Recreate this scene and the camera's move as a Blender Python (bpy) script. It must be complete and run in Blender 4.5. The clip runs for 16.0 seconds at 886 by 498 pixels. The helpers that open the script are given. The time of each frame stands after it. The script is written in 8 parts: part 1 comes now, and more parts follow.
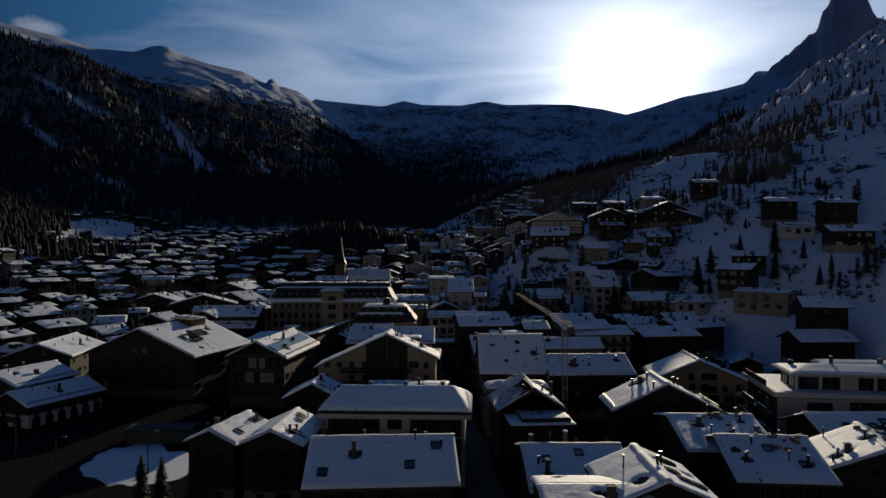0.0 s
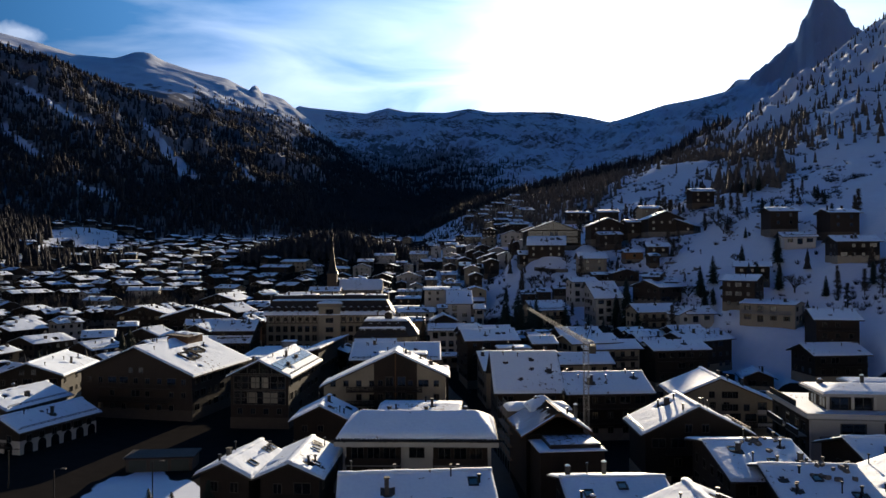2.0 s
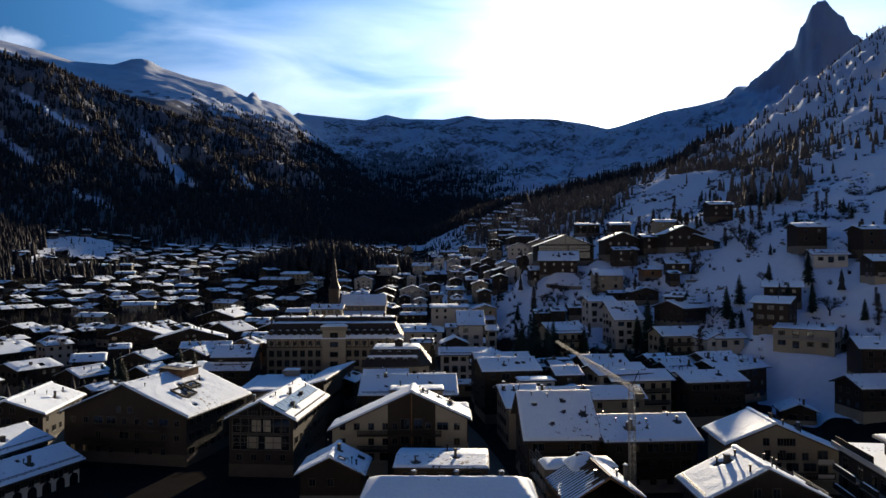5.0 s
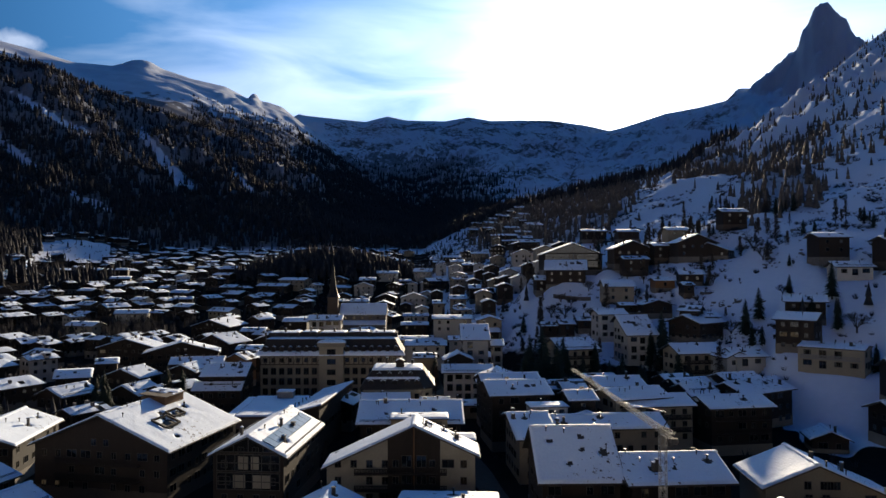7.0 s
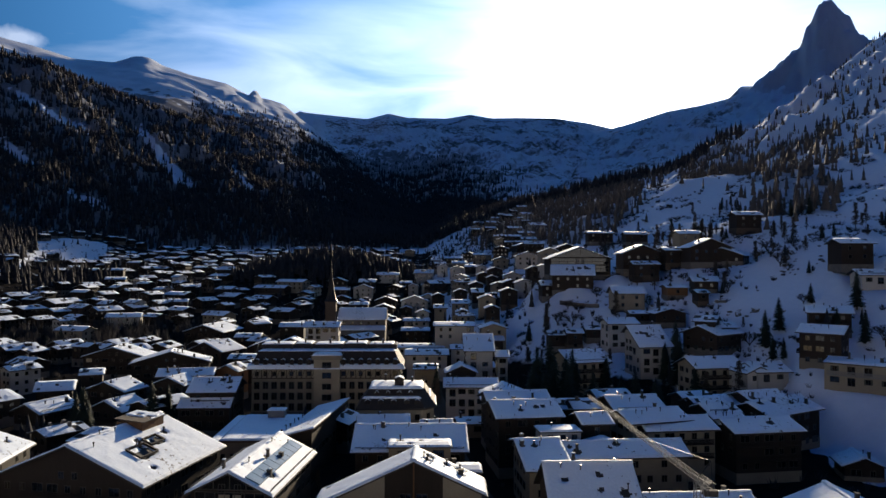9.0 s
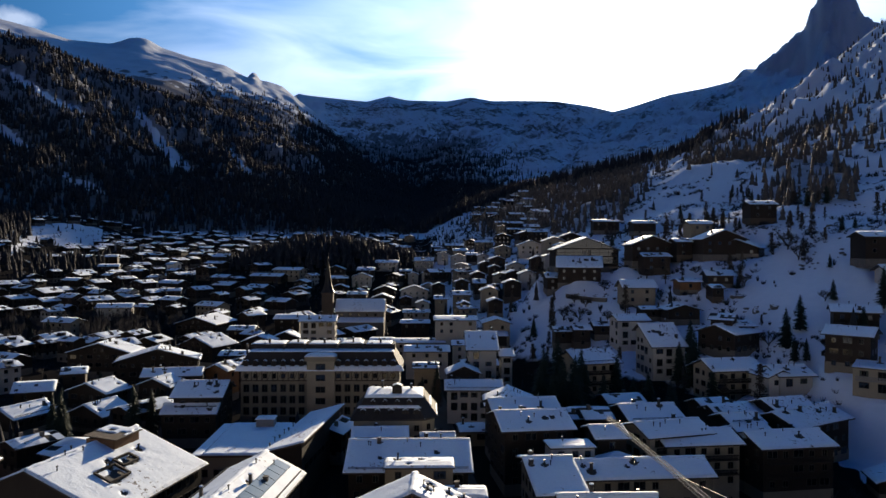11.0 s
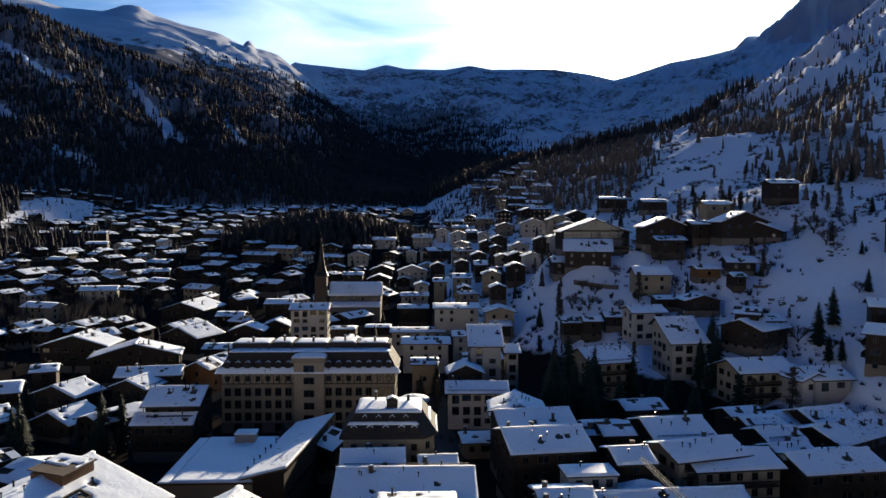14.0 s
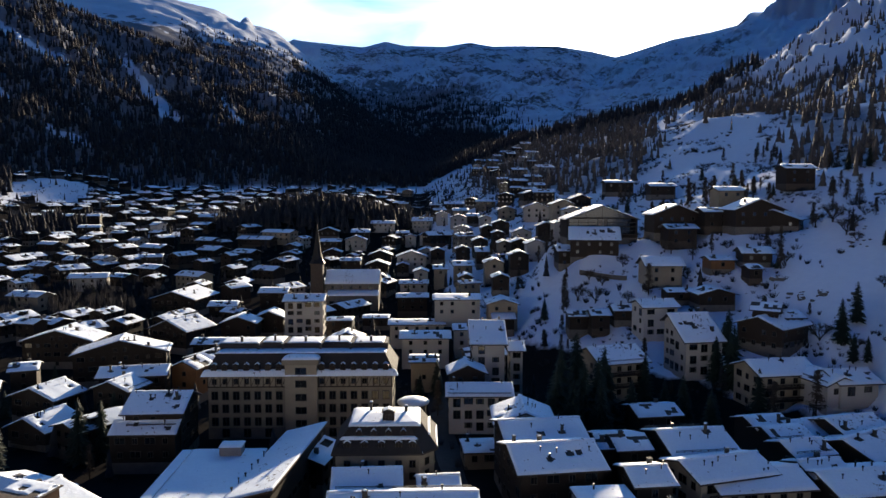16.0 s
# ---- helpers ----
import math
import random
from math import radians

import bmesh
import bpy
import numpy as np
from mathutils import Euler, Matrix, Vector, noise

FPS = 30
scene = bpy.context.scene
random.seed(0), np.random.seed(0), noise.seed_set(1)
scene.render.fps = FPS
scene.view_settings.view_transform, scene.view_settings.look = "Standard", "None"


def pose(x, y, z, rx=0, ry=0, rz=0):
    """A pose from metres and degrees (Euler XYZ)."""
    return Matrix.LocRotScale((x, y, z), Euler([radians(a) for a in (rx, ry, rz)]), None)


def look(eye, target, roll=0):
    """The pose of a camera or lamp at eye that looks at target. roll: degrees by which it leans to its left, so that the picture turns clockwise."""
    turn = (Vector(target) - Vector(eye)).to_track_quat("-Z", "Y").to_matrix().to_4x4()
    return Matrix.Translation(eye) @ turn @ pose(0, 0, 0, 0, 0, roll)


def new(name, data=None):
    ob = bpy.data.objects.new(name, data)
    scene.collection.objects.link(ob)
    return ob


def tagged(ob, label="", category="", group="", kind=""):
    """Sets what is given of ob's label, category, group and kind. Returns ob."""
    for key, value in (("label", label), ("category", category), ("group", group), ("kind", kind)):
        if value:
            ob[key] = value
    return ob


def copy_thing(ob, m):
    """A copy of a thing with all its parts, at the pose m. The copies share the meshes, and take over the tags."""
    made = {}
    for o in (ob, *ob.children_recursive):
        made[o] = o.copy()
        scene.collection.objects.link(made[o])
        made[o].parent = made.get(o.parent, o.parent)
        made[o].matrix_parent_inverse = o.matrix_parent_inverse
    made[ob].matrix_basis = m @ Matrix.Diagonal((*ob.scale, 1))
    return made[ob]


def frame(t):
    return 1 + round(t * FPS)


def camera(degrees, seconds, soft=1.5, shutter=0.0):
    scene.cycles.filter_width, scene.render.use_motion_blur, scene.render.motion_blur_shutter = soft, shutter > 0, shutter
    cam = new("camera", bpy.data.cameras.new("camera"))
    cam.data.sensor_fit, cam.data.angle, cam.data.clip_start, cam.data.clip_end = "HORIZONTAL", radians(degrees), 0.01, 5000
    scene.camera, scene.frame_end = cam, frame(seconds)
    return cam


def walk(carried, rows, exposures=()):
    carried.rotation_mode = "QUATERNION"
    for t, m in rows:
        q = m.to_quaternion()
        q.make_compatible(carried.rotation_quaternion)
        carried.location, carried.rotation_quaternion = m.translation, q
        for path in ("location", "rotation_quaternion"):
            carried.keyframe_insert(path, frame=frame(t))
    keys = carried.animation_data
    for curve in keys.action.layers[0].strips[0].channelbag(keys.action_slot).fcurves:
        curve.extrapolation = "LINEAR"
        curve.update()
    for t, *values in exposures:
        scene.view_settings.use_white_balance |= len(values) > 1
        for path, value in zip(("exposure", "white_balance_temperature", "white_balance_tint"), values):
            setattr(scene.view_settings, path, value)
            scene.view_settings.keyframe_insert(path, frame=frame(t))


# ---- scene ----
cam = camera(63.3, 16.0)
PATH = [
    (0, (0.00, 0.00, 35.00), (0.000, 10.000, 35.000), 0.00),
    (0.5, (-1.81, 0.93, 35.38), (-1.755, 10.932, 35.407), -0.12),
    (1, (-3.31, 1.97, 35.92), (-3.198, 11.966, 35.966), -0.18),
    (1.5, (-4.73, 3.70, 36.22), (-4.551, 13.698, 36.293), -0.14),
    (2, (-5.74, 5.30, 36.61), (-5.510, 15.293, 36.705), -0.15),
    (2.5, (-6.82, 7.23, 37.17), (-6.553, 17.226, 37.276), -0.11),
    (3, (-7.64, 9.26, 37.68), (-7.369, 19.253, 37.808), -0.10),
    (3.5, (-8.46, 11.82, 38.42), (-8.188, 21.819, 38.570), -0.15),
    (4, (-9.02, 14.34, 39.25), (-8.751, 24.336, 39.408), -0.17),
    (4.5, (-9.43, 16.99, 40.06), (-9.171, 26.988, 40.237), -0.15),
    (5, (-9.89, 19.87, 41.02), (-9.631, 29.863, 41.204), -0.15),
    (7.5, (-10.59, 35.48, 45.23), (-10.343, 45.473, 45.444), -0.01),
    (8, (-10.77, 38.59, 46.03), (-10.518, 48.581, 46.251), 0.06),
    (8.5, (-10.68, 41.89, 46.82), (-10.439, 51.888, 47.026), 0.08),
    (9, (-10.51, 44.97, 47.57), (-10.277, 54.961, 47.738), 0.08),
    (11.5, (-10.57, 61.23, 51.54), (-10.337, 71.226, 51.417), 0.19),
    (12, (-10.59, 64.27, 52.20), (-10.356, 74.263, 52.019), 0.20),
    (12.5, (-10.61, 67.52, 53.18), (-10.369, 77.511, 52.920), 0.20),
    (13, (-10.58, 70.69, 54.03), (-10.339, 80.677, 53.697), 0.18),
    (13.5, (-10.60, 73.63, 54.87), (-10.352, 83.621, 54.463), 0.14),
    (14, (-10.45, 76.88, 55.74), (-10.200, 86.867, 55.256), 0.07),
    (14.5, (-10.38, 79.84, 56.46), (-10.131, 89.826, 55.905), 0.05),
    (15, (-10.37, 82.90, 57.28), (-10.117, 92.878, 56.650), 0.04),
    (15.5, (-10.29, 85.82, 58.06), (-10.037, 95.796, 57.354), -0.01),
    (16, (-10.24, 88.68, 58.94), (-9.990, 98.647, 58.155), 0.01),
]
# the picture opens out of the dark
EXPOSURES = [(0.0, -0.25), (0.1, 0.22), (0.2, 0.7), (0.3, 1.12), (0.4, 1.15), (9.0, 1.2), (12.5, 1.28), (14.5, 1.5), (16.0, 1.7)]
walk(cam, [(t, look(eye, target, roll)) for t, eye, target, roll in PATH], EXPOSURES)

# ---------------------------------------------------------------- sky and sun
SUN_BEARING, SUN_HEIGHT = 14.6, 13.1
sun_dir = Vector((math.sin(radians(SUN_BEARING)) * math.cos(radians(SUN_HEIGHT)),
                  math.cos(radians(SUN_BEARING)) * math.cos(radians(SUN_HEIGHT)), math.sin(radians(SUN_HEIGHT))))
sun = new("sun", bpy.data.lights.new("sun", "SUN"))
sun.data.energy, sun.data.angle, sun.data.color = 4.0, radians(0.6), (1.0, 0.83, 0.60)
sun.matrix_world = look(sun_dir * 100, (0, 0, 0))

world = bpy.data.worlds.new("winter_sky")
scene.world = world
world.use_nodes = True
wn, wl = world.node_tree.nodes, world.node_tree.links
wn.clear()


def wnode(kind, **values):
    n = wn.new(kind)
    for k, v in values.items():
        n.inputs[k].default_value = v
    return n


def wmath(op, a, b=None, clamp=False):
    n = wn.new("ShaderNodeMath")
    n.operation, n.use_clamp = op, clamp
    for k, v in enumerate((a, b)):
        if v is None:
            continue
        if isinstance(v, (int, float)):
            n.inputs[k].default_value = v
        else:
            wl.new(v, n.inputs[k])
    return n.outputs[0]


sky = wn.new("ShaderNodeTexSky")
sky.sky_type, sky.sun_disc = "NISHITA", False
sky.sun_elevation, sky.sun_rotation = radians(SUN_HEIGHT), radians(SUN_BEARING)
sky.altitude, sky.dust_density, sky.ozone_density = 1600, 0.4, 2.5
coord = wn.new("ShaderNodeTexCoord")
dot = wn.new("ShaderNodeVectorMath")
dot.operation = "DOT_PRODUCT"
dot.inputs[1].default_value = sun_dir
wl.new(coord.outputs["Generated"], dot.inputs[0])
near = wmath("MAXIMUM", dot.outputs["Value"], 0.0)


def tinted(value, colour):
    c = wn.new("ShaderNodeCombineColor")
    for k, v in enumerate(colour):
        wl.new(wmath("MULTIPLY", value, v), c.inputs[k])
    return c.outputs[0]


def summed(a, b):
    n = wn.new("ShaderNodeVectorMath")
    n.operation = "ADD"
    wl.new(a, n.inputs[0])
    wl.new(b, n.inputs[1])
    return n.outputs[0]


# deep alpine blue away from the sun
base = wn.new("ShaderNodeVectorMath")
base.operation = "MULTIPLY"
base.inputs[1].default_value = (0.0002, 0.0013, 0.0036)
wl.new(sky.outputs[0], base.inputs[0])
# the blue brightens towards the sun
blue = tinted(wmath("POWER", near, 3.2), (0.050, 0.200, 0.45))
# thin high cloud that scatters the sun forwards
stretch = wn.new("ShaderNodeMapping")
stretch.inputs["Scale"].default_value = (1.0, 1.0, 4.5)
stretch.inputs["Rotation"].default_value = (0.0, radians(14), 0.0)
wl.new(coord.outputs["Generated"], stretch.inputs["Vector"])
veil = wnode("ShaderNodeTexNoise", Scale=3.2, Detail=6.0, Roughness=0.5, Distortion=0.6)
wl.new(stretch.outputs["Vector"], veil.inputs["Vector"])
cloud = wmath("MULTIPLY", wmath("SUBTRACT", veil.outputs["Fac"], 0.36, True), 2.6, True)
# it lies as a bank low over the ridges
updown = wn.new("ShaderNodeSeparateXYZ")
wl.new(coord.outputs["Generated"], updown.inputs[0])
bank = wmath("MULTIPLY", wmath("SUBTRACT", 0.40, updown.outputs["Z"]), 6.0, True)
wisp = wmath("MULTIPLY", wmath("MULTIPLY", cloud, bank), wmath("MULTIPLY", wmath("POWER", near, 3.0), 0.52))
halo = wmath("ADD", wmath("MULTIPLY", wmath("POWER", near, 500.0), 1.0),
             wmath("ADD", wmath("MULTIPLY", wmath("POWER", near, 90.0), 0.9), wmath("MULTIPLY", wmath("POWER", near, 14.0), 0.17)))
white = tinted(wmath("ADD", halo, wisp), (1.0, 0.97, 0.93))
# deep blue overhead
overhead = tinted(wmath("POWER", wmath("MAXIMUM", updown.outputs["Z"], 0.0), 1.5), (0.000, 0.014, 0.062))
# a small cloud that rests on the eastern ridge
away = wn.new("ShaderNodeVectorMath")
away.operation = "SUBTRACT"
away.inputs[1].default_value = (math.sin(radians(-29.3)) * math.cos(radians(15.0)), math.cos(radians(-29.3)) * math.cos(radians(15.0)), math.sin(radians(15.0)))
wl.new(coord.outputs["Generated"], away.inputs[0])
flatten = wn.new("ShaderNodeVectorMath")
flatten.operation = "MULTIPLY"
flatten.inputs[1].default_value = (1.0, 1.0, 2.1)
wl.new(away.outputs[0], flatten.inputs[0])
reach = wn.new("ShaderNodeVectorMath")
reach.operation = "LENGTH"
wl.new(flatten.outputs[0], reach.inputs[0])
curl = wnode("ShaderNodeTexNoise", Scale=46.0, Detail=6.0, Roughness=0.55)
wl.new(coord.outputs["Generated"], curl.inputs["Vector"])
puff = wmath("MULTIPLY", wmath("SUBTRACT", wmath("ADD", 0.42, wmath("MULTIPLY", curl.outputs["Fac"], 1.0)), wmath("MULTIPLY", reach.outputs["Value"], 30.0)), 1.6, True)
small_cloud = tinted(wmath("MULTIPLY", puff, 0.20), (1.0, 0.97, 0.95))
back = wnode("ShaderNodeBackground", Strength=1.0)
wl.new(summed(summed(summed(summed(base.outputs[0], blue), white), overhead), small_cloud), back.inputs["Color"])
wl.new(back.outputs[0], wn.new("ShaderNodeOutputWorld").inputs["Surface"])

# ---------------------------------------------------------------- materials
def material(name, colour, rough=0.8, grain=0.0, size=1.0, colour2=None, stain=0.0, bump=0.0, metal=0.0, stretch_z=1.0, per_piece=0.0, spec=0.3, melt=0.0):
    """A procedural surface: two colours mixed by fine grain and broad stains, with relief."""
    m = bpy.data.materials.new(name)
    m.use_nodes = True
    n, l = m.node_tree.nodes, m.node_tree.links
    b = n["Principled BSDF"]
    b.inputs["Roughness"].default_value, b.inputs["Metallic"].default_value = rough, metal
    b.inputs["Specular IOR Level"].default_value = spec
    tc, mp = n.new("ShaderNodeNewGeometry"), n.new("ShaderNodeMapping")
    mp.inputs["Scale"].default_value = (1, 1, stretch_z)
    l.new(tc.outputs["Position"], mp.inputs["Vector"])
    fine, broad = n.new("ShaderNodeTexNoise"), n.new("ShaderNodeTexNoise")
    for t, s, d in ((fine, 6.0 / size, 5.0), (broad, 0.45 / size, 3.0)):
        t.inputs["Scale"].default_value, t.inputs["Detail"].default_value = s, d
        l.new(mp.outputs["Vector"], t.inputs["Vector"])
    c2 = colour2 or tuple(0.55 * c for c in colour)
    mix1, mix2 = n.new("ShaderNodeMix"), n.new("ShaderNodeMix")
    for mx in (mix1, mix2):
        mx.data_type = "RGBA"
    ramp1, ramp2 = n.new("ShaderNodeMapRange"), n.new("ShaderNodeMapRange")
    for rp, src, amount in ((ramp1, fine, grain), (ramp2, broad, stain)):
        rp.inputs["From Min"].default_value, rp.inputs["From Max"].default_value, rp.inputs["To Max"].default_value = 0.35, 0.7, amount
        l.new(src.outputs["Fac"], rp.inputs["Value"])
    mix1.inputs["A"].default_value, mix1.inputs["B"].default_value = (*colour, 1), (*c2, 1)
    mix2.inputs["B"].default_value = (*c2, 1)
    l.new(ramp1.outputs[0], mix1.inputs["Factor"])
    l.new(mix1.outputs["Result"], mix2.inputs["A"])
    l.new(ramp2.outputs[0], mix2.inputs["Factor"])
    out = mix2.outputs["Result"]
    if melt:
        # small melted spots where the roof shows dark through the snow
        spot, size_, rp, mx = n.new("ShaderNodeTexNoise"), n.new("ShaderNodeTexNoise"), n.new("ShaderNodeMapRange"), n.new("ShaderNodeMix")
        spot.inputs["Scale"].default_value, spot.inputs["Detail"].default_value, spot.inputs["Roughness"].default_value = 1.15, 5.0, 0.62
        size_.inputs["Scale"].default_value, size_.inputs["Detail"].default_value = 0.07, 2.0
        both = n.new("ShaderNodeMath")
        both.operation = "MULTIPLY_ADD"
        both.inputs[1].default_value = 0.45
        l.new(tc.outputs["Position"], spot.inputs["Vector"])
        l.new(tc.outputs["Position"], size_.inputs["Vector"])
        l.new(size_.outputs["Fac"], both.inputs[0])
        l.new(spot.outputs["Fac"], both.inputs[2])
        rp.inputs["From Min"].default_value, rp.inputs["From Max"].default_value = melt, melt + 0.035
        l.new(both.outputs[0], rp.inputs["Value"])
        mx.data_type = "RGBA"
        mx.inputs["B"].default_value = (0.10, 0.09, 0.085, 1)
        l.new(rp.outputs[0], mx.inputs["Factor"])
        l.new(out, mx.inputs["A"])
        out = mx.outputs["Result"]
    if per_piece:
        info, hsv = n.new("ShaderNodeObjectInfo"), n.new("ShaderNodeHueSaturation")
        rp = n.new("ShaderNodeMapRange")
        rp.inputs["To Min"].default_value, rp.inputs["To Max"].default_value = 1 - per_piece, 1 + per_piece
        l.new(info.outputs["Random"], rp.inputs["Value"])
        l.new(rp.outputs[0], hsv.inputs["Value"])
        l.new(out, hsv.inputs["Color"])
        out = hsv.outputs["Color"]
    l.new(out, b.inputs["Base Color"])
    if bump:
        bp = n.new("ShaderNodeBump")
        bp.inputs["Strength"].default_value, bp.inputs["Distance"].default_value = 0.6, bump
        l.new(fine.outputs["Fac"], bp.inputs["Height"])
        l.new(bp.outputs["Normal"], b.inputs["Normal"])
    return m


SNOW = material("snow", (0.77, 0.84, 0.91), 0.7, 0.45, 2.6, (0.62, 0.69, 0.79), 0.35, 0.10, melt=0.89)
SNOW_THIN = material("thin_patchy_snow", (0.62, 0.68, 0.78), 0.7, 0.5, 1.2, (0.25, 0.29, 0.36), 0.5, 0.03, melt=0.77)
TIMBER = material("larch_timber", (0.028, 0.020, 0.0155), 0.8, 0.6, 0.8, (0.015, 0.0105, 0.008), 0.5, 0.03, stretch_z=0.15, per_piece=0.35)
TIMBER_WARM = material("honey_larch_timber", (0.17, 0.085, 0.035), 0.7, 0.6, 0.8, (0.09, 0.045, 0.02), 0.4, 0.03, stretch_z=0.15, per_piece=0.2)
PLASTER = material("cream_render", (0.27, 0.235, 0.18), 0.9, 0.3, 1.5, (0.16, 0.135, 0.105), 0.4, 0.02, per_piece=0.25)
WHITE = material("white_render", (0.44, 0.42, 0.385), 0.9, 0.25, 1.5, (0.34, 0.32, 0.295), 0.4, 0.02, per_piece=0.15)
STONE = material("quarry_stone", (0.19, 0.17, 0.15), 0.9, 0.8, 0.5, (0.09, 0.085, 0.08), 0.5, 0.06)
BRICK_DARK = material("weathered_brown_stone", (0.095, 0.072, 0.056), 0.9, 0.7, 0.5, (0.05, 0.04, 0.034), 0.4, 0.05)
MANSARD = material("black_slate_mansard", (0.026, 0.024, 0.025), 0.6, 0.6, 0.4, (0.05, 0.045, 0.042), 0.4, 0.05, spec=0.1)
ROOF = material("slate_roof", (0.060, 0.052, 0.046), 0.8, 0.6, 0.4, (0.03, 0.028, 0.026), 0.4, 0.05, per_piece=0.2)
COPPER = material("brown_sheet_roof", (0.11, 0.075, 0.055), 0.5, 0.4, 1.0, (0.07, 0.05, 0.04), 0.4, 0.02, 0.4)
CHIMNEY_STONE = material("sooty_chimney", (0.075, 0.068, 0.062), 0.9, 0.6, 0.4, None, 0.4, 0.04)
DARK = material("dark_metal", (0.03, 0.03, 0.032), 0.5, 0.4, 0.5, None, 0.3, 0.01, 0.6)
STEEL = material("galvanised_steel", (0.12, 0.115, 0.11), 0.65, 0.4, 0.5, None, 0.3, 0.01, 0.2)
ROPE = material("bright_wire_rope", (0.62, 0.62, 0.60), 0.35, 0.2, 0.5, None, 0.2, 0.0, 0.5)
CRANE_PAINT = material("dull_crane_paint", (0.24, 0.235, 0.22), 0.75, 0.3, 0.4, None, 0.3, spec=0.15)
CONCRETE = material("grey_concrete", (0.26, 0.25, 0.24), 0.9, 0.5, 1.0, None, 0.4, 0.02)
CAR_PAINT = material("grey_car_paint", (0.06, 0.063, 0.07), 0.3, 0.2, 0.5, None, 0.2, per_piece=0.6, spec=0.5)
ASPHALT = material("wet_asphalt", (0.032, 0.031, 0.031), 0.85, 0.6, 0.6, (0.055, 0.054, 0.055), 0.5, 0.02, spec=0.12)
FRAME = material("window_frame_paint", (0.062, 0.054, 0.046), 0.6, 0.2, 0.5, None, 0.2)
SHUTTER = material("shutter_paint", (0.05, 0.06, 0.05), 0.6, 0.3, 0.5, None, 0.2)
GLASS = material("window_glass", (0.012, 0.014, 0.017), 0.06, 0.0, 1.0, spec=0.6)
SOLAR = material("solar_glass", (0.06, 0.10, 0.13), 0.22, 0.4, 0.6, (0.10, 0.15, 0.18), 0.4, spec=0.5)
BARK = material("conifer_bark", (0.05, 0.036, 0.027), 0.9, 0.7, 0.3, None, 0.3, 0.03)
NEEDLE = material("spruce_needles", (0.022, 0.034, 0.022), 0.8, 0.6, 0.5, (0.012, 0.018, 0.013), 0.4)
WOODS = material("winter_woods", (0.046, 0.044, 0.046), 0.9, 0.6, 6.0, (0.022, 0.022, 0.024), 0.5, spec=0.1)
# bare larch brown, made paler for the haze over the western slope
HAZED_LARCH_WOODS = material("hazed_larch_woods", (0.13, 0.112, 0.095), 0.9, 0.6, 6.0, (0.07, 0.062, 0.055), 0.5, spec=0.1)
LARCH = material("bare_larch_twigs", (0.065, 0.048, 0.036), 0.85, 0.6, 0.5, (0.035, 0.028, 0.022), 0.4)


